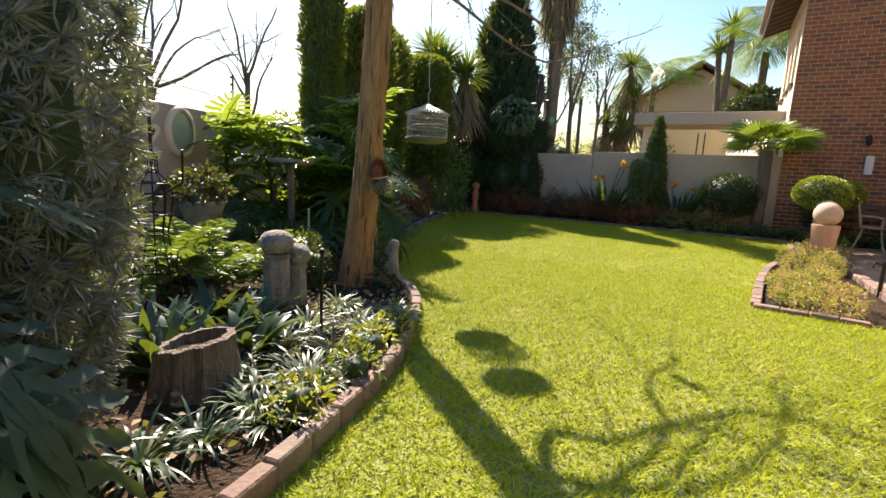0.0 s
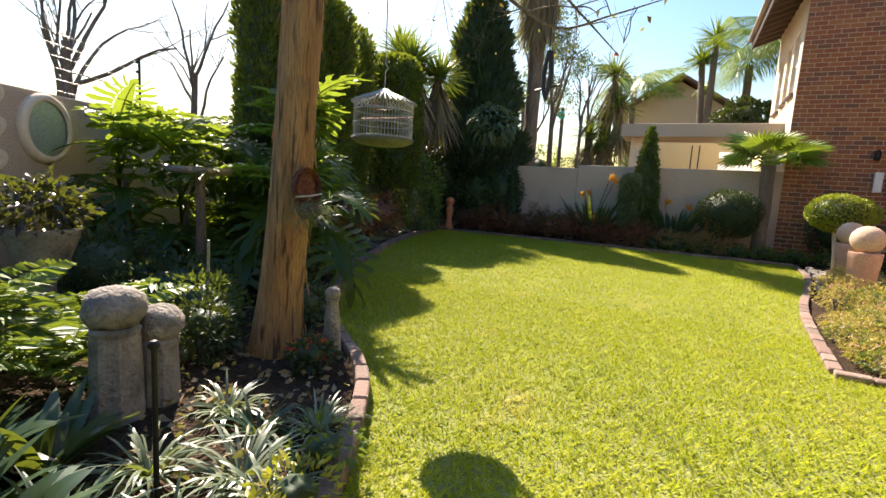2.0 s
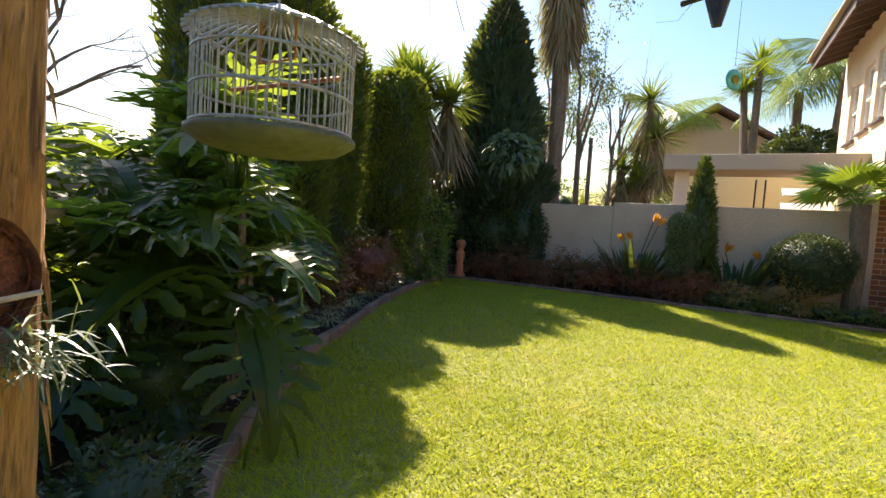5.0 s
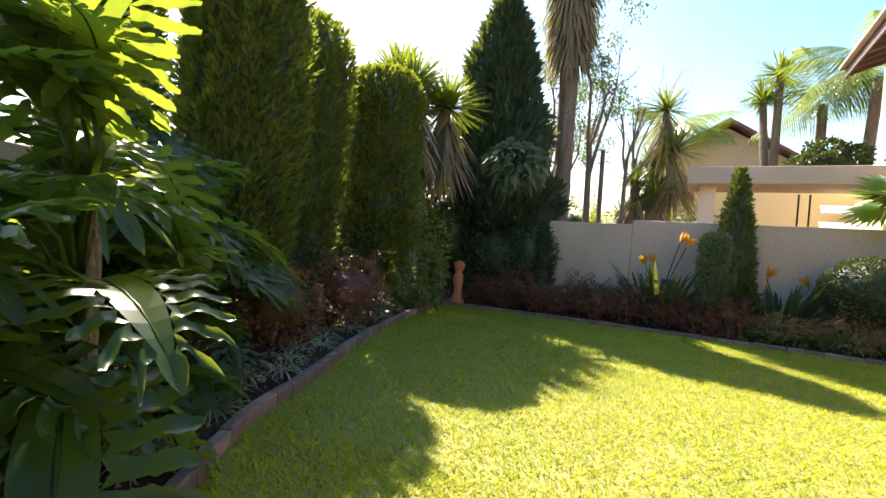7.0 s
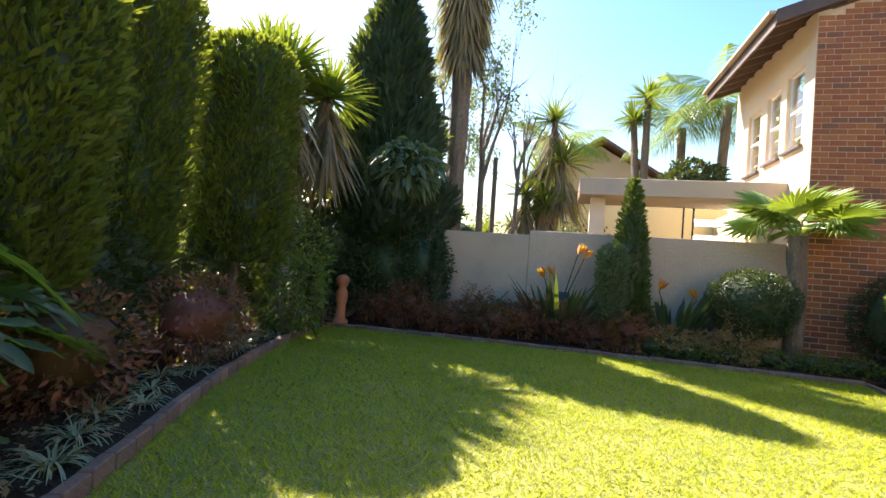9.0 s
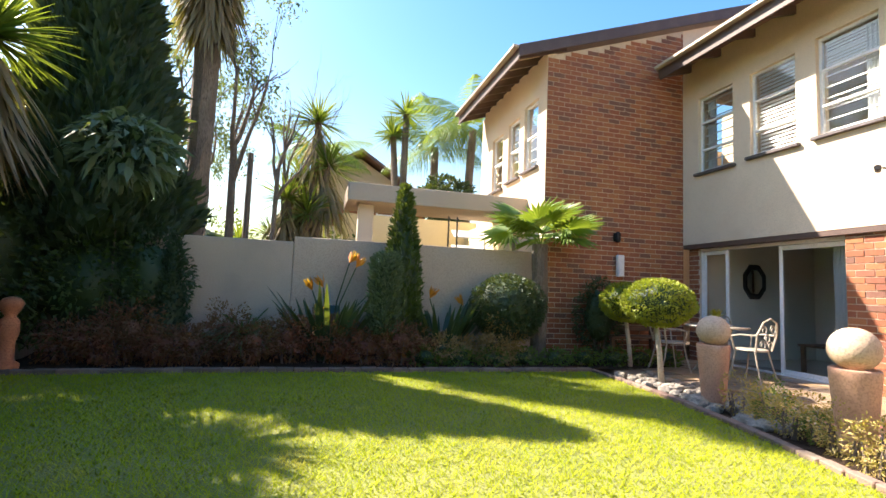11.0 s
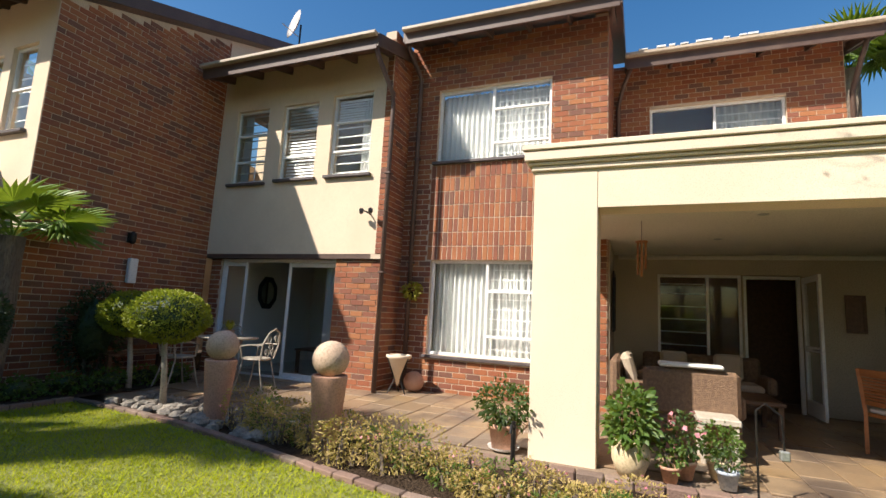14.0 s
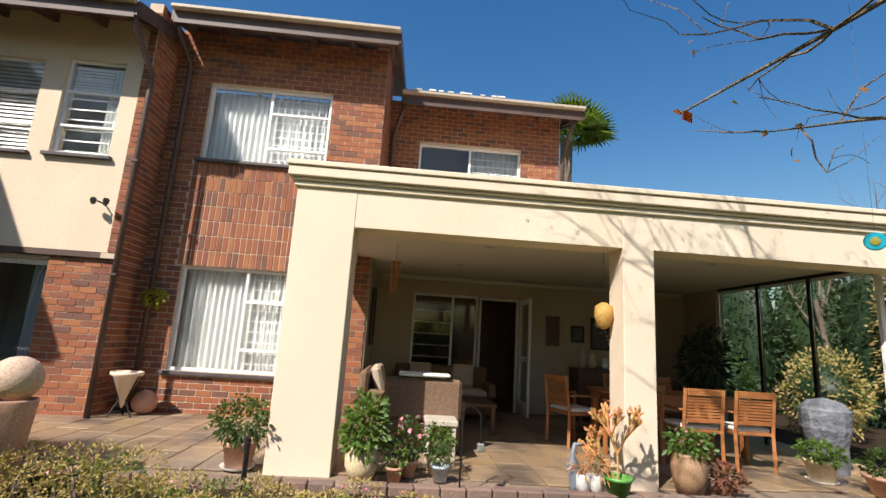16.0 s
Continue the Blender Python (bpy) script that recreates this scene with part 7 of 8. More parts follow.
for sx in (-1, 1):
    for sy in (-1, 1):
        part("leg", Geo().box(sx * 0.26 - 0.025, sy * 0.14 - 0.025, -0.02, sx * 0.26 + 0.025, sy * 0.14 + 0.025, 0.4, 0.005), DARK_WOOD, fp)

# ---- terracotta columns with balls ----
for x, y in ((0.30, 12.0), (0.06, 10.38)):
    ob = thing("terracotta_column", pose(x, y, -0.02), "tapered terracotta column topped by a stone ball", "planter", "terracotta columns")
    part("column", Geo().lathe([(0.112, -0.02), (0.115, 0.0), (0.14, 0.3), (0.166, 0.60), (0.17, 0.66), (0.166, 0.675), (0.148, 0.675), (0.135, 0.64), (0.02, 0.63)], 30), TERRA, ob, smooth=True)
    part("ball", Geo().ball((0, 0, 0.825), 0.175, 28, 0.02, 2, (1, 1, 0.97)), mat("sand_ball", (0.55, 0.38, 0.26), (0.62, 0.46, 0.33), 0.9, 4, 50, 0.4, 0.004), ob, "pale sandstone-coloured ball", smooth=True)

# ---- fittings on the house ----
lt = thing("wall_lamp", pose(1.30, 15.265, 2.25), "dark outdoor wall lamp on the brick", "lamp")
part("backplate", Geo().box(-0.04, -0.03, -0.08, 0.04, 0.002, 0.08), METAL_DARK, lt)
part("lamp_head", Geo().lathe([(0.03, -0.1), (0.05, -0.05), (0.05, 0.06), (0.02, 0.1)], 14, pose(0, -0.08, 0)), METAL_DARK, lt)
mb = thing("meter_box", pose(1.38, 15.262, 1.72), "white plastic meter box on the brick wall", "box")
part("case", Geo().box(-0.07, -0.08, -0.2, 0.07, 0.0, 0.2, 0.01), WHITE, mb)
part("hatch", Geo().box(-0.05, -0.088, -0.15, 0.05, -0.081, 0.05, 0.004), WHITE, mb)
sdh = thing("satellite_dish", pose(4.93, 15.45, 7.56), "grey satellite dish on the roof", "satellite dish")
part("dish", Geo().lathe([(0.02, 0.0), (0.2, 0.02), (0.36, 0.08), (0.37, 0.085), (0.2, 0.03), (0.02, 0.01)], 30, pose(-0.05, 0.04, 0.68, 0, -80, -28)), mat("dish_grey", (0.45, 0.43, 0.42), (0.52, 0.50, 0.48), 0.5, 4, 60, 0.1), sdh, smooth=True)
part("mast", Geo().tube([(0.05, 0, -0.05), (0.05, 0, 0.75)], 0.022, 8), METAL_DARK, sdh)
part("feed_arm", Geo().tube([(0, 0, 0.40), (-0.32, 0.26, 0.62)], 0.012, 6), WIRE, sdh)
sc = thing("security_light", pose(2.80, 11.72, 2.85), "dark twin-headed security light on the wall", "lamp")
part("arm", Geo().tube([(0.03, 0, 0), (-0.08, 0, 0.02), (-0.12, 0.05, 0.04)], 0.012, 6), METAL_DARK, sc)
for dy in (-0.07, 0.1):
    part("lamp_head", Geo().lathe([(0.015, -0.05), (0.035, -0.03), (0.04, 0.05), (0.035, 0.055)], 12, pose(-0.12, dy, 0.03, 30, -70, 0)), METAL_DARK, sc)
wb = thing("wall_basket", pose(3.47, 10.98, 1.62), "wall basket with yellow flowers", "planter")
part("basket", Geo().lathe([(0.02, -0.12), (0.09, 0.0), (0.1, 0.01), (0.08, 0.01)], 14, pose(-0.05, 0.18, 0)), METAL_DARK, wb)
rg = np.random.default_rng(2)
p, d = shell(rg, 220, (-0.06, 0.18, 0.04), (0.14, 0.14, 0.13), 0.2, 2, 0.4, 1)
part("blossom", leaves("blossom", p, d, 0.06, 0.05, rg), GOLD, wb, "yellow flowers", kind="stuff")

cpn = thing("cone_planter", pose(2.98, 11.12, P0), "cream cone planter in an iron tripod", "planter")
part("cone", Geo().lathe([(0.01, 0.12), (0.16, 0.52), (0.2, 0.55), (0.2, 0.59), (0.17, 0.59), (0.14, 0.5), (0.01, 0.3)], 24), CREAM, cpn, smooth=True)
for k in range(3):
    a = 2.1 * k + 0.3
    part("leg", Geo().tube([(0.19 * math.cos(a), 0.19 * math.sin(a), 0.55), (0.05 * math.cos(a), 0.05 * math.sin(a), 0.22), (0.16 * math.cos(a), 0.16 * math.sin(a), 0.0)], 0.011, 6), METAL_DARK, cpn)
tb = part("terracotta_ball", Geo().ball((0, 0, 0.16), 0.165, 26, 0.02), TERRA, smooth=True)
tb.matrix_basis = pose(3.28, 10.98, P0)
tagged(tb, "round terracotta garden ball on the paving", "ornament")


# ---- iron table and chairs by the sliding door ----
it = thing("iron_table", pose(2.05, 13.7, P0), "round pale iron garden table", "table")
part("tabletop", Geo().lathe([(0.02, 0.70), (0.44, 0.70), (0.45, 0.715), (0.44, 0.73), (0.02, 0.73)], 30), PALE_IRON, it)
for k in range(3):
    a = 2.09 * k
    part("leg", Geo().tube([(0.3 * math.cos(a), 0.3 * math.sin(a), 0.7), (0.1 * math.cos(a), 0.1 * math.sin(a), 0.35), (0.34 * math.cos(a), 0.34 * math.sin(a), 0)], 0.018, 7), PALE_IRON, it)
tp = thing("table_plant", pose(2.05, 13.7, P0 + 0.73), "small potted yellow-green plant on the table", "plant")
part("pot", Geo().lathe([(0.06, 0), (0.08, 0.1), (0.07, 0.1)], 14), TERRA, tp)
rg = np.random.default_rng(9)
a = rg.normal(size=(40, 3)) * np.array([0.5, 0.5, 0.2]) + np.array([0, 0, 1])
part("leaves", blades("leaves", np.tile([[0, 0, 0.09]], (40, 1)), a, 0.24, 0.03, rg, 0.2, 3), GOLD, tp, kind="stuff")


def iron_chair():
    ob = thing("iron_chair", pose(0, 0, 0), "pale cast-iron garden chair with a lacy back", "chair", "iron chairs")
    part("seat", Geo().lathe([(0.02, 0.43), (0.2, 0.43), (0.21, 0.445), (0.2, 0.46), (0.02, 0.455)], 22), PALE_IRON, ob)
    for sx in (-1, 1):
        part("leg", Geo().tube([(sx * 0.15, -0.13, 0.43), (sx * 0.17, -0.17, 0.2), (sx * 0.2, -0.22, 0)], 0.012, 6), PALE_IRON, ob)
        part("leg", Geo().tube([(sx * 0.15, 0.14, 0.43), (sx * 0.17, 0.19, 0.2), (sx * 0.19, 0.25, 0)], 0.012, 6), PALE_IRON, ob)
        part("arm_rest", Geo().tube([(sx * 0.2, 0.2, 0.66), (sx * 0.25, 0, 0.66), (sx * 0.23, -0.14, 0.63), (sx * 0.18, -0.13, 0.45)], 0.012, 6), PALE_IRON, ob)
    part("back_frame", Geo().tube([(-0.18, 0.17, 0.44), (-0.22, 0.22, 0.68), (-0.15, 0.26, 0.84), (0, 0.27, 0.9), (0.15, 0.26, 0.84), (0.22, 0.22, 0.68), (0.18, 0.17, 0.44)], 0.014, 7), PALE_IRON, ob)
    for k in range(5):
        x, z = (-0.1, 0.1, 0, -0.08, 0.08)[k], (0.74, 0.74, 0.62, 0.53, 0.53)[k]
        part("scroll", Geo().tube([(x + 0.07 * math.cos(t) * (1 - t / 12), 0.22 + (z - 0.6) * 0.15, z + 0.07 * math.sin(t) * (1 - t / 12)) for t in np.linspace(0, 8, 22)], 0.007, 5), PALE_IRON, ob)
    return ob


ch = iron_chair()
ch.matrix_basis = pose(1.95, 13.0, P0, 0, 0, 190)
copy_thing(ch, pose(1.35, 13.9, P0, 0, 0, 80))
copy_thing(ch, pose(2.5, 14.2, P0, 0, 0, -60))
bn = thing("garden_bench", pose(1.35, 14.85, P0), "dark slatted garden bench against the brick wall", "bench")
for k in range(4):
    part("slat", Geo().box(-0.6, -0.3 + k * 0.11, 0.42, 0.6, -0.21 + k * 0.11, 0.45), DARK_WOOD, bn)
for k in range(3):
    part("slat", Geo().box(-0.6, 0.16, 0.52 + k * 0.12, 0.6, 0.19, 0.61 + k * 0.12), DARK_WOOD, bn)
for x in (-0.55, 0.55):
    for yy in (-0.25, 0.17):
        part("leg", Geo().box(x - 0.03, yy - 0.03, 0, x + 0.03, yy + 0.03, 0.42 if yy < 0 else 0.86), DARK_WOOD, bn)


# ---- potted plants ----
def pot_plant(m, prof, pot_mat, leaf_mat, centre, radii, label, n=420, leaf=(0.06, 0.035), saucer=False, seed=1, flowers=None, group="pots on the patio"):
    ob = thing("potted_plant", m, label, "potted plant", group)
    part("pot", Geo().lathe(prof, 24), pot_mat, ob, smooth=True)
    zt = max(z for _, z in prof)
    rt = min(q for q, z in prof if z > zt - 0.02)
    part("soil_fill", Geo().lathe([(rt * 0.98, zt - 0.05), (0.01, zt - 0.035)], 16), SOIL, ob)
    if saucer:
        q = prof[0][0]
        part("saucer", Geo().lathe([(q, -0.005), (q * 1.35, 0.015), (q * 1.42, 0.03), (q * 1.3, 0.025), (q, 0.008)], 24), WHITE, ob)
    rg, rr = np.random.default_rng(seed), random.Random(seed)
    for k in range(5):
        a = rr.uniform(0, 6.28)
        part("stem", Geo().tube([(0, 0, zt - 0.05), (math.cos(a) * radii[0] * 0.5, math.sin(a) * radii[1] * 0.5, centre[2])], [0.008, 0.004], 5), GREY_BARK, ob)
    p, d = shell(rg, n, centre, radii, 0.3, 2.4, 0.35, seed)
    part("foliage", leaves("foliage", p, d + rg.normal(size=d.shape) * 0.6 + np.array([0, 0, 0.2]), leaf[0] * rg.uniform(0.6, 1.3, len(p)), leaf[1], rg), leaf_mat, ob, kind="stuff")
    if flowers:
        q, d2 = shell(rg, flowers[1], centre, radii, 0.3, 2.4, 0.95, seed, -0.2)
        part("blossom", leaves("blossom", q, d2 + rg.normal(size=d2.shape) * 0.5, flowers[2], flowers[2], rg, 0.1), flowers[0], ob, kind="stuff")
    return ob


def potp(rb, rt, h):
    return [(rb, 0), (rt * 0.97, h * 0.82), (rt * 1.06, h * 0.83), (rt * 1.08, h), (rt * 0.95, h), (rt * 0.9, h * 0.85)]


CREAMPOT = mat("cream_pot", (0.62, 0.50, 0.30), (0.70, 0.58, 0.38), 0.6, 5, 50, 0.2, 0.002)
GREENPOT = mat("green_pot", (0.10, 0.30, 0.05), (0.15, 0.38, 0.08), 0.4, 5, 50, 0.1, 0.001)
BROWNPOT = mat("brown_pot", (0.34, 0.20, 0.11), (0.42, 0.26, 0.15), 0.5, 5, 50, 0.2, 0.002)
pot_plant(pose(0.82, 8.86, P0), potp(0.11, 0.15, 0.24), TERRA, SHRUB, (0, 0, 0.42), (0.28, 0.28, 0.22), "leafy green plant in a terracotta pot on a saucer", 900, (0.055, 0.03), True, 1)
pot_plant(pose(0.62, 7.72, P0), [(0.10, 0), (0.15, 0.12), (0.155, 0.22), (0.13, 0.27), (0.14, 0.29), (0.12, 0.29)], CREAMPOT, COVER, (0, 0, 0.45), (0.2, 0.19, 0.27), "tall leafy shrub in a cream glazed pot", 700, (0.08, 0.045), False, 2)
pot_plant(pose(0.78, 7.30, P0), potp(0.06, 0.09, 0.15), TERRA, SHRUB, (0, 0, 0.32), (0.16, 0.14, 0.2), "pink-flowering plant in a small terracotta pot", 260, (0.05, 0.03), False, 3, (PINK, 40, 0.05))
pot_plant(pose(0.60, 7.42, P0), potp(0.05, 0.08, 0.13), TERRA, COVER, (0, 0, 0.22), (0.12, 0.12, 0.12), "small green plant in a terracotta pot", 200, (0.04, 0.025), False, 4)
pot_plant(pose(0.92, 7.02, P0), potp(0.07, 0.10, 0.16), CREAMPOT, COVER, (0, 0, 0.3), (0.2, 0.18, 0.14), "bushy green herb in a pale pot", 420, (0.045, 0.03), False, 5)
pot_plant(pose(0.68, 7.0, P0), potp(0.06, 0.08, 0.14), mat("blue_white_pot", (0.40, 0.46, 0.56), (0.62, 0.64, 0.66), 0.4, 20, 50, 0.1), SHRUB, (0, 0, 0.22), (0.11, 0.11, 0.1), "small plant in a blue-white pot", 160, (0.04, 0.02), False, 6)
pot_plant(pose(0.66, 4.62, P0), [(0.12, 0), (0.16, 0.15), (0.165, 0.27), (0.14, 0.33), (0.15, 0.35), (0.125, 0.35)], BROWNPOT, COVER, (0, 0, 0.44), (0.19, 0.19, 0.13), "leafy plant in a big brown glazed pot", 380, (0.06, 0.04), False, 7, (PINK, 20, 0.03))
pot_plant(pose(0.62, 4.28, P0), potp(0.05, 0.07, 0.08), TERRA, NANDINA, (0, 0, 0.16), (0.15, 0.13, 0.12), "pink-leaved succulent in a low pot", 240, (0.06, 0.04), False, 8)
pot_plant(pose(1.25, 2.75, P0), potp(0.11, 0.16, 0.24), CREAMPOT, COVER, (0, 0, 0.32), (0.24, 0.2, 0.1), "trailing plant in a pale pot on a saucer", 320, (0.07, 0.04), True, 9)
pot_plant(pose(0.78, 2.45, P0), potp(0.14, 0.2, 0.2), TERRA, SHRUB, (0, 0, 0.3), (0.25, 0.22, 0.14), "low plant in a wide terracotta bowl", 360, (0.07, 0.035), False, 10)
pp = thing("pencil_plant", pose(0.44, 5.42, P0), "orange-tipped pencil plant in a green pot", "potted plant", "pots on the patio")
part("pot", Geo().lathe(potp(0.085, 0.12, 0.17), 22), GREENPOT, pp, smooth=True)
g, r = Geo(), random.Random(5)


def pencil(p, d, ln, depth):
    e = p + d * ln
    g.tube([p, e], [0.011, 0.008], 5)
    if depth:
        for _ in range(3):
            pencil(e, (d + Vector((r.gauss(0, 0.4), r.gauss(0, 0.4), r.gauss(0.12, 0.25)))).normalized(), ln * r.uniform(0.6, 0.85), depth - 1)


pencil(Vector((0, 0, 0.13)), Vector((0.05, 0, 1)), 0.22, 4)
pencil(Vector((0, 0.03, 0.13)), Vector((0.1, 0.5, 0.9)).normalized(), 0.16, 4)
part("stem_cluster", g, STICKS, pp, kind="stuff")
for y in (5.72, 5.60):
    pot_plant(pose(0.50, y, P0), [(0.06, 0), (0.065, 0.12), (0.065, 0.16), (0.058, 0.16)], WHITE, STICKS, (0, 0, 0.24), (0.1, 0.1, 0.1), "orange succulent in a slim white pot", 120, (0.08, 0.012), False, int(y * 100))
hr = part("heron_ornament", Geo().tube([(0, 0, 0.0), (0, 0, 0.05), (0.0, 0.01, 0.2), (0, 0.02, 0.32), (0, 0, 0.40), (0, -0.09, 0.41)], [0.05, 0.045, 0.06, 0.02, 0.022, 0.004], 10), mat("blue_grey_metal", (0.16, 0.18, 0.21), (0.24, 0.26, 0.30), 0.5, 6, 50, 0.2), smooth=True)
hr.matrix_basis = pose(0.55, 5.78, P0)
tagged(hr, "blue-grey metal bird ornament beside the pots", "ornament")
lp = thing("solar_lamp", pose(0.40, 6.85, P0), "thin curved stake with a hanging solar lamp", "lamp")
part("stake", Geo().tube([(0, 0, -0.1), (0, 0, 0.66), (0, -0.06, 0.72), (0, -0.16, 0.64), (0, -0.17, 0.4)], 0.008, 6), METAL_DARK, lp)
part("lamp_head", Geo().box(-0.03, -0.2, 0.33, 0.03, -0.14, 0.4, 0.008), WIRE, lp)
hose = thing("garden_tap", pose(0.36, 8.66, -0.03), "dark standpipe beside the pillar", "tap")
part("pipe", Geo().tube([(0, 0, 0), (0, 0, 0.42)], 0.022, 8), METAL_DARK, hose)
part("spout", Geo().tube([(0, 0, 0.38), (-0.08, 0, 0.40), (-0.1, 0, 0.34)], 0.014, 7), METAL_DARK, hose)

# ---- patio furniture ----
def sofa(m, w, label, seats):
    ob = thing("wicker_sofa", m, label, "sofa", "wicker seats")
    part("base", Geo().box(-w / 2, -0.38, 0.06, w / 2, 0.4, 0.34, 0.03), RATTAN, ob)
    part("backrest", Geo().box(-w / 2, 0.30, 0.345, w / 2, 0.42, 0.82, 0.04), RATTAN, ob)
    for s in (-1, 1):
        part("arm_rest", Geo().box(s * w / 2 - 0.06, -0.38, 0.345, s * w / 2 + 0.06, 0.29, 0.58, 0.03), RATTAN, ob)
    for s in (-1, 1):
        for yy in (-0.32, 0.34):
            part("leg", Geo().box(s * (w / 2 - 0.05) - 0.025, yy - 0.025, 0, s * (w / 2 - 0.05) + 0.025, yy + 0.025, 0.06), DARK_WOOD, ob)
    cw = (w - 0.16) / seats
    for k in range(seats):
        part("seat_cushion", Geo().box(-w / 2 + 0.08 + k * cw, -0.36, 0.345, -w / 2 + 0.07 + (k + 1) * cw, 0.28, 0.46, 0.04), BEIGE, ob)
        part("back_cushion", Geo().box(-0.2, -0.06, -0.2, 0.2, 0.06, 0.2, 0.05, pose(-w / 2 + 0.08 + (k + 0.5) * cw, 0.2, 0.66, -14, 0, 6 * (-1) ** k)), BEIGE, ob)
    return ob


sofa(pose(2.15, 7.15, P0, 0, 0, 90), 0.9, "wicker armchair with its back to the garden", 1)
sofa(pose(4.72, 6.7, P0, 0, 0, -90), 1.7, "wicker sofa with beige cushions by the window", 2)
sofa(pose(3.3, 7.55, P0, 0, 0, 0), 1.5, "wicker sofa along the side wall", 2)
th = part("throw", Geo().box(-0.3, -0.13, 0, 0.3, 0.13, 0.04, 0.02).box(-0.26, -0.16, -0.1, 0.2, -0.13, 0.03, 0.01), CLOTH)
th.matrix_basis = pose(1.82, 7.15, 0.87, 0, 0, 90)
tagged(th, "white folded throw over the wicker chair", "blanket")
ct = thing("coffee_table", pose(3.35, 6.4, P0), "low dark wooden coffee table", "table")
part("tabletop", Geo().box(-0.45, -0.35, 0.38, 0.45, 0.35, 0.43, 0.01), DARK_WOOD, ct)
for sx in (-1, 1):
    for sy in (-1, 1):
        part("leg", Geo().box(sx * 0.4 - 0.03, sy * 0.3 - 0.03, 0, sx * 0.4 + 0.03, sy * 0.3 + 0.03, 0.38), DARK_WOOD, ct)
sb = thing("side_stool", pose(1.55, 6.95, P0), "small pale wooden stool", "stool")
part("seat", Geo().box(-0.2, -0.18, 0.36, 0.2, 0.18, 0.42, 0.01), STEM_WHITE, sb)
for sx in (-1, 1):
    for sy in (-1, 1):
        part("leg", Geo().box(sx * 0.16 - 0.02, sy * 0.14 - 0.02, 0, sx * 0.16 + 0.02, sy * 0.14 + 0.02, 0.36), STEM_WHITE, sb)


def teak_chair():
    ob = thing("dining_chair", pose(0, 0, 0), "teak dining chair with slatted back and white cushion", "chair", "teak chairs round the table")
    part("seat", Geo().box(-0.24, -0.24, 0.40, 0.24, 0.22, 0.435, 0.006), WOOD, ob)
    part("cushion", Geo().box(-0.23, -0.23, 0.437, 0.23, 0.2, 0.49, 0.02), CLOTH, ob, "white seat cushion")
    for s in (-1, 1):
        part("leg", Geo().box(s * 0.23 - 0.022, -0.25, 0, s * 0.23 + 0.022, -0.205, 0.64, 0.005), WOOD, ob)
        part("leg", Geo().tube([(s * 0.23, 0.24, 0), (s * 0.23, 0.23, 0.43), (s * 0.23, 0.29, 0.90)], 0.026, 4), WOOD, ob)
        part("arm_rest", Geo().box(s * 0.24 - 0.03, -0.26, 0.642, s * 0.24 + 0.03, 0.24, 0.665, 0.006), WOOD, ob)
    part("top_rail", Geo().box(-0.205, 0.268, 0.82, 0.205, 0.296, 0.90, 0.006), WOOD, ob)
    part("lower_rail", Geo().box(-0.205, 0.232, 0.52, 0.205, 0.256, 0.57, 0.005), WOOD, ob)
    for k in range(7):
        part("slat", Geo().box(-0.205, 0.24 + k * 0.004, 0.58 + k * 0.034, 0.205, 0.252 + k * 0.004, 0.604 + k * 0.034, 0.003), WOOD, ob)
    return ob


tc = teak_chair()
tc.matrix_basis = pose(1.75, 3.92, P0, 0, 0, 90)
copy_thing(tc, pose(1.75, 3.30, P0, 0, 0, 90))
copy_thing(tc, pose(1.95, 4.55, P0, 0, 0, 100))
copy_thing(tc, pose(3.5, 3.9, P0, 0, 0, -90))
copy_thing(tc, pose(3.5, 3.25, P0, 0, 0, -90))
copy_thing(tc, pose(2.7, 5.05, P0, 0, 0, 20))
dt = thing("dining_table", pose(2.65, 3.75, P0), "long teak dining table on the patio", "table")
for k in range(6):
    part("plank", Geo().box(-0.45 + k * 0.15, -0.95, 0.71, -0.304 + k * 0.15, 0.95, 0.745, 0.004), WOOD, dt)
for sx in (-1, 1):
    part("apron", Geo().box(sx * 0.4 - 0.012, -0.85, 0.62, sx * 0.4 + 0.012, 0.85, 0.708), WOOD, dt)
    for sy in (-1, 1):
        part("leg", Geo().box(sx * 0.38 - 0.035, sy * 0.86 - 0.035, 0, sx * 0.38 + 0.035, sy * 0.86 + 0.035, 0.708), WOOD, dt)
sd2 = thing("sideboard", pose(5.02, 3.5, P0), "dark wooden sideboard with ornaments at the back wall", "sideboard")
part("body", Geo().box(-0.25, -0.7, 0.08, 0.25, 0.7, 0.92, 0.01), DARK_WOOD, sd2)
for k in range(2):
    dd = part("door", Geo().box(-0.268, -0.66 + k * 0.67, 0.14, -0.252, -0.02 + k * 0.68, 0.86, 0.004), DARK_WOOD, sd2)
    part("handle", Geo().ball((-0.28, -0.08 + k * 0.16, 0.5), 0.014, 8), WIRE, dd)
for sx in (-1, 1):
    for sy in (-1, 1):
        part("leg", Geo().box(sx * 0.2 - 0.03, sy * 0.64 - 0.03, 0, sx * 0.2 + 0.03, sy * 0.64 + 0.03, 0.08), DARK_WOOD, sd2)
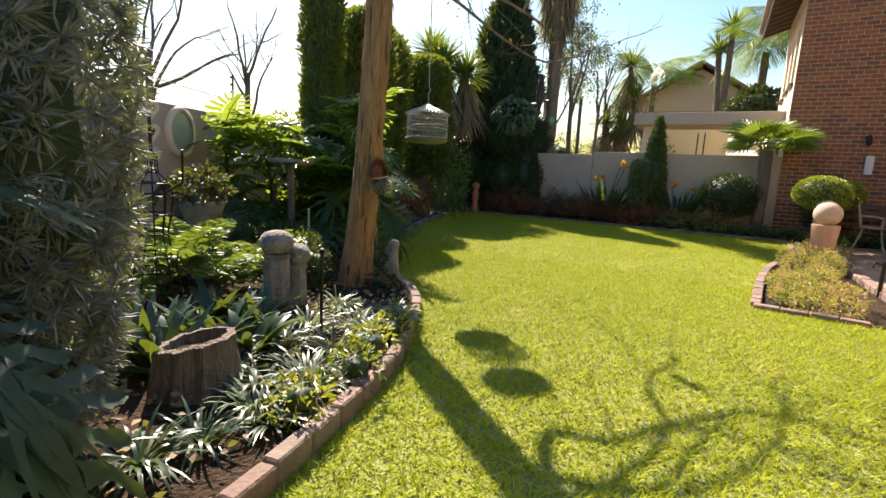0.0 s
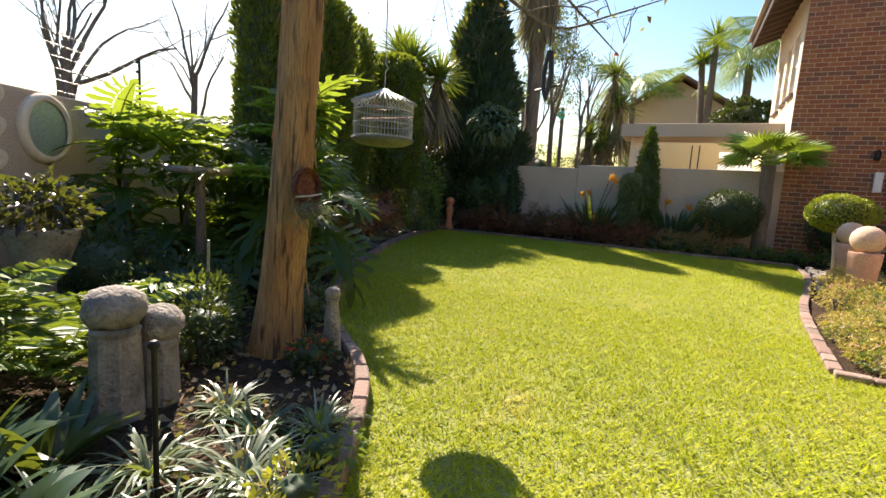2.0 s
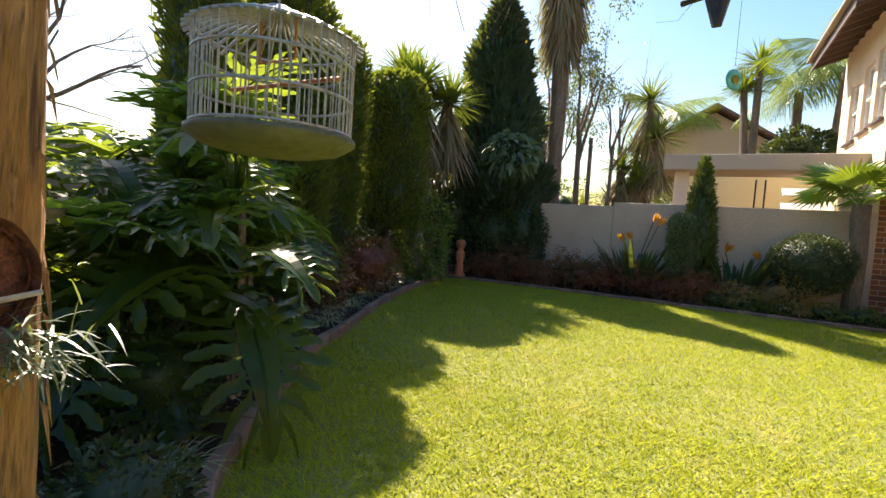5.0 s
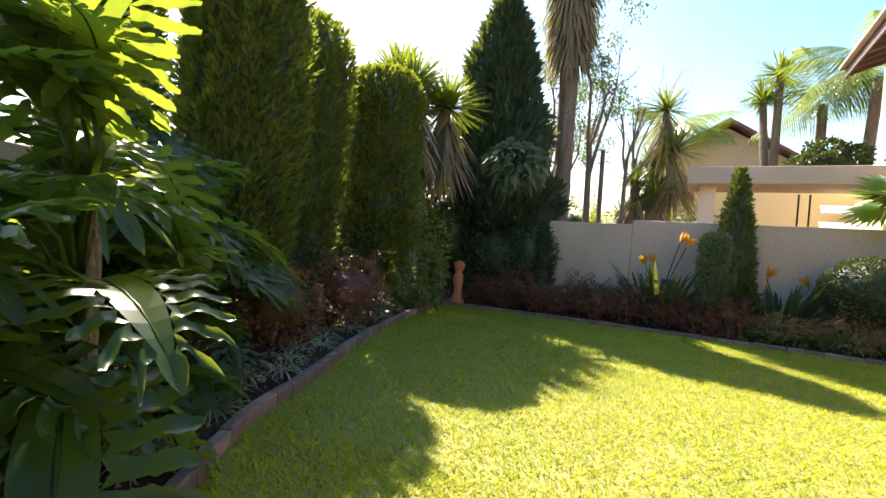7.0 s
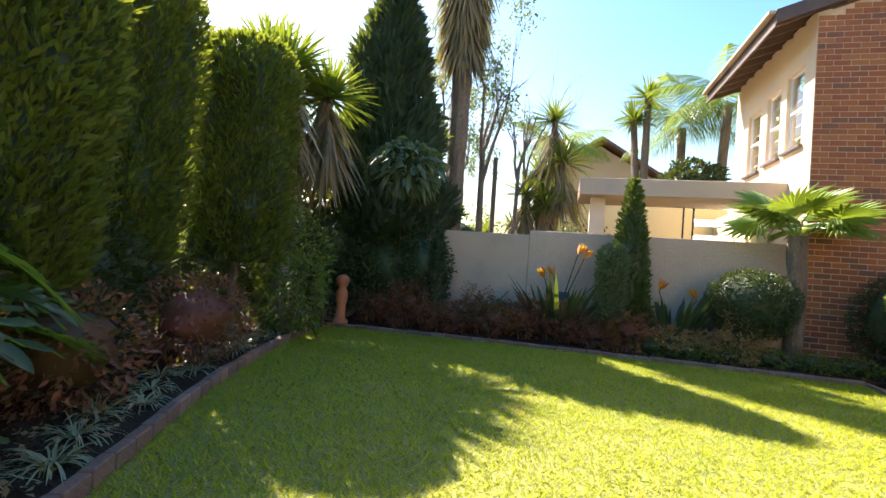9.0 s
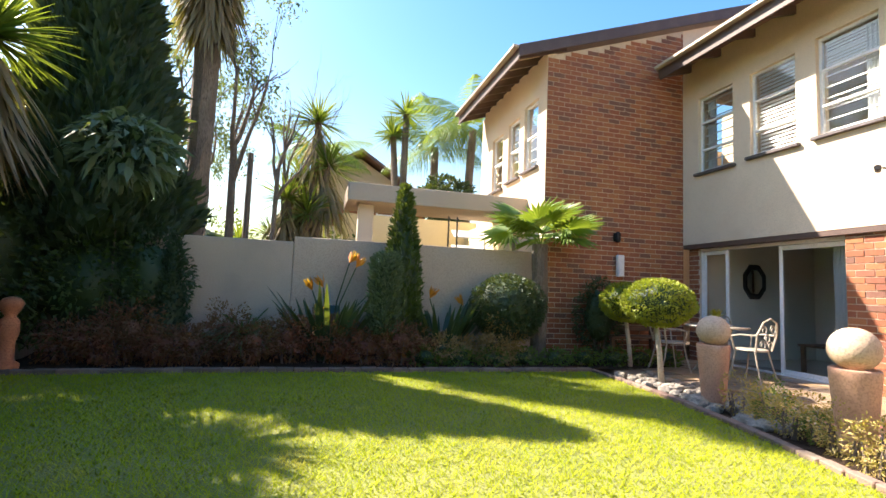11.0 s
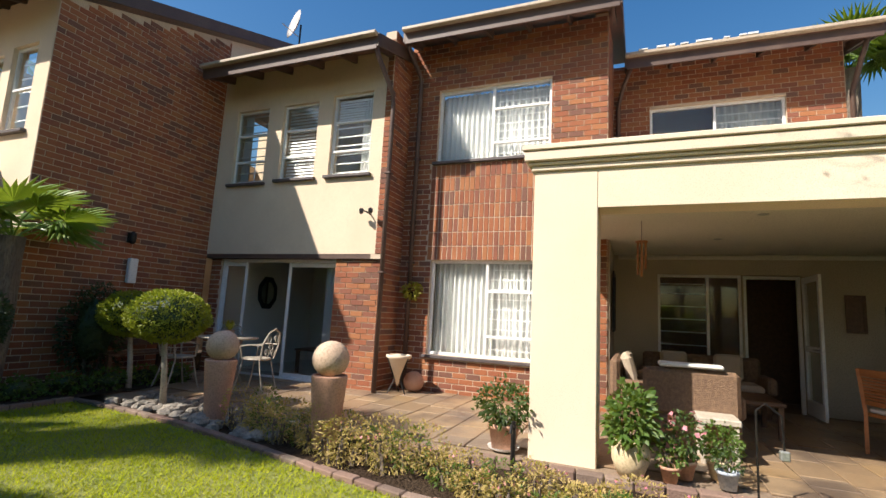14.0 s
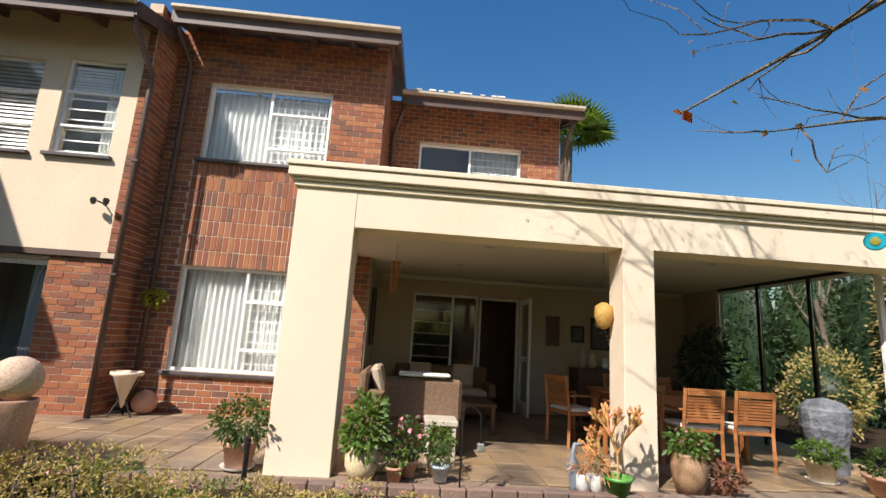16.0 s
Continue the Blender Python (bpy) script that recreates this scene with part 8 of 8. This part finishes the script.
for k, (y, h, mt) in enumerate([(3.85, 0.28, CREAMPOT), (3.6, 0.2, WHITE), (3.2, 0.24, BROWNPOT), (4.05, 0.34, STEM_WHITE)]):
    vz = part("vase", Geo().lathe([(0.04, 0), (0.07, h * 0.3), (0.05, h * 0.7), (0.03, h * 0.85), (0.045, h), (0.03, h)], 16), mt, smooth=True)
    vz.matrix_basis = pose(5.0, y, P0 + 0.92)
    tagged(vz, ("cream pottery vase on the sideboard", "white pottery vase on the sideboard", "brown pottery vase on the sideboard", "tall pale candlestick on the sideboard")[k], "vase")


def picture(m, w, h, label, frame_mat, fill):
    ob = thing("wall_picture", m, label, "picture", "pictures on the wall")
    t = 0.04
    part("frame", Geo().box(0, -0.03, 0, w, -0.003, t).box(0, -0.03, h - t, w, -0.003, h).box(0, -0.03, t, t, -0.003, h - t).box(w - t, -0.03, t, w, -0.003, h - t), frame_mat, ob)
    part("panel", Geo().box(t, -0.015, t, w - t, -0.004, h - t, 0), fill, ob)
    return ob


PRINT = mat("dark_print", (0.05, 0.05, 0.055), (0.14, 0.12, 0.11), 0.5, 14, 60, 0)
board = picture(pose(PB, 3.77, 1.3, 0, 0, WEST), 0.55, 0.62, "dark framed board with pale hearts", BLACK, PRINT)
for hx, hz, hs_ in ((0.14, 0.48, 0.07), (0.24, 0.42, 0.03), (0.30, 0.50, 0.03), (0.29, 0.36, 0.03), (0.33, 0.28, 0.03), (0.36, 0.20, 0.035), (0.40, 0.12, 0.05), (0.20, 0.34, 0.025)):
    vs = [(hx + heart(6.283 * k / 20, hs_)[0], -dy, hz + heart(6.283 * k / 20, hs_)[1]) for dy in (0.016, 0.024) for k in range(20)]
    part("heart", Geo().add(vs, [tuple(range(20, 40))] + [(k, (k + 1) % 20, 20 + (k + 1) % 20, 20 + k) for k in range(20)]), CREAM, board)
picture(pose(PB, 4.17, 1.42, 0, 0, WEST), 0.27, 0.32, "small dark framed picture", BLACK, PRINT)
picture(pose(PB, 4.66, 1.32, 0, 0, WEST), 0.26, 0.58, "narrow wooden wall panel", DARK_WOOD, DARK_WOOD)
picture(pose(4.0, 8.0, 1.15), 0.7, 0.95, "dark framed mirror on the side wall", BLACK, MIRROR)
picture(pose(5.89, 14.6, 1.2, 0, 0, WEST), 0.6, 0.75, "dark framed picture in the living room", BLACK, PRINT)
picture(pose(5.89, 13.6, 1.25, 0, 0, WEST), 0.9, 0.65, "wide framed print in the living room", DARK_WOOD, mat("pale_print", (0.35, 0.36, 0.32), (0.55, 0.52, 0.45), 0.6, 5, 40, 0))
oc = thing("octagon_mirror", pose(4.3, 15.04, 1.55), "octagonal black-framed mirror in the living room", "mirror")
vs = [(math.cos(math.pi * (k + 0.5) / 4) * q * 0.8, -d, math.sin(math.pi * (k + 0.5) / 4) * q) for q, d in ((0.25, 0.015), (0.27, 0.03), (0.36, 0.03), (0.37, 0)) for k in range(8)]
part("frame", Geo().add(vs, [(i * 8 + k, i * 8 + (k + 1) % 8, (i + 1) * 8 + (k + 1) % 8, (i + 1) * 8 + k) for i in range(3) for k in range(8)]), BLACK, oc)
part("mirror_glass", Geo().add(vs[:8], [tuple(range(8))]), MIRROR, oc)
lv = thing("living_room_table", pose(4.3, 13.4, P0), "dark low table in the living room", "table")
part("tabletop", Geo().box(-0.5, -0.4, 0.42, 0.5, 0.4, 0.46, 0.008), DARK_WOOD, lv)
for sx in (-1, 1):
    for sy in (-1, 1):
        part("leg", Geo().box(sx * 0.44 - 0.03, sy * 0.34 - 0.03, -0.01, sx * 0.44 + 0.03, sy * 0.34 + 0.03, 0.42), DARK_WOOD, lv)
# floor colour raised for the daylight that the closed room lacks
structure("floor_living", Geo().box(3.6, 12.02, 0.0, 5.9, 15.04, 0.026, 0), mat("living_floor_lit", (0.50, 0.44, 0.36), (0.56, 0.50, 0.42), 0.3, 3, 30, 0.1), "living room floor, lightened for daylight")

# lanterns and chimes under the patio roof
lnr = thing("hanging_lantern", pose(0.98, 5.32, 1.66), "orange paper lantern hanging beside the pillar", "lantern")
part("shade", Geo().lathe([(0.02, -0.14), (0.07, -0.1), (0.1, 0.0), (0.09, 0.1), (0.03, 0.14)], 16), mat("amber_paper", (0.62, 0.34, 0.08), (0.72, 0.44, 0.12), 0.7, 8, 40, 0.2, leaf=0.3), lnr, smooth=True)
part("cord", Geo().tube([(0, 0, 0.14), (0, 0, 0.69)], 0.003, 4), BLACK, lnr)
lnr = thing("hanging_lantern", pose(1.35, 4.82, 1.62), "pale shell lantern hanging on a cord", "lantern")
part("shade", Geo().lathe([(0.005, -0.2), (0.05, -0.12), (0.06, -0.02), (0.09, 0.03), (0.085, 0.1), (0.02, 0.13)], 16), CREAM, lnr, smooth=True)
part("cord", Geo().tube([(0, 0, 0.13), (0, 0, 0.9)], 0.003, 4), BLACK, lnr)
wc = thing("wind_chime", pose(2.2, 7.6, 1.85), "bamboo wind chime under the patio ceiling", "wind chime")
part("disc", Geo().lathe([(0.01, 0.4), (0.07, 0.4), (0.07, 0.42), (0.01, 0.42)], 14), WOOD, wc)
for k in range(6):
    a = 6.283 * k / 6
    part("tube", Geo().tube([(0.05 * math.cos(a), 0.05 * math.sin(a), 0.02 * k), (0.05 * math.cos(a), 0.05 * math.sin(a), 0.4)], 0.012, 7), WOOD, wc)
part("cord", Geo().tube([(0, 0, 0.42), (0, 0, 0.67)], 0.003, 4), BLACK, wc)
for x, y in ((2.0, 6.4), (3.6, 6.6), (2.0, 3.4)):
    dl = thing("downlight", pose(x, y, 2.519), "small recessed ceiling downlight, off", "lamp", "ceiling downlights")
    part("rim", Geo().lathe([(0.03, -0.004), (0.05, -0.006), (0.055, 0.0), (0.03, 0.0)], 18), WIRE, dl)
strap_clump("dracaena", pose(4.6, 2.3, P0 + 0.5), 60, 0.7, 0.05, DEEP, "dark spiky indoor plant on a stand", "plant", 0.5, 77)
ps = thing("plant_stand", pose(4.6, 2.3, P0), "dark wooden plant stand", "stand")
part("tabletop", Geo().box(-0.18, -0.18, 0.46, 0.18, 0.18, 0.49), DARK_WOOD, ps)
for sx in (-1, 1):
    for sy in (-1, 1):
        part("leg", Geo().box(sx * 0.15 - 0.02, sy * 0.15 - 0.02, 0, sx * 0.15 + 0.02, sy * 0.15 + 0.02, 0.46), DARK_WOOD, ps)
# bulky grey pot-like container; no grill is known to stand here
gb = part("grey_container", Geo().lathe([(0.2, 0), (0.21, 0.3), (0.26, 0.5), (0.27, 0.72), (0.18, 0.82), (0.02, 0.86)], 14), mat("grey_container_skin", (0.14, 0.15, 0.17), (0.24, 0.25, 0.28), 0.6, 5, 12, 0.8, 0.02))
gb.matrix_basis = pose(1.75, 2.2, P0)
tagged(gb, "large rounded grey container on the patio", "grill")

pot_plant(pose(4.05, 2.2, 0.03), potp(0.15, 0.19, 0.34), TERRA, DEEP, (0, 0, 1.15), (0.42, 0.36, 0.6), "tall dark leafy plant in a pot by the glass", n=520, leaf=(0.22, 0.05), seed=77)
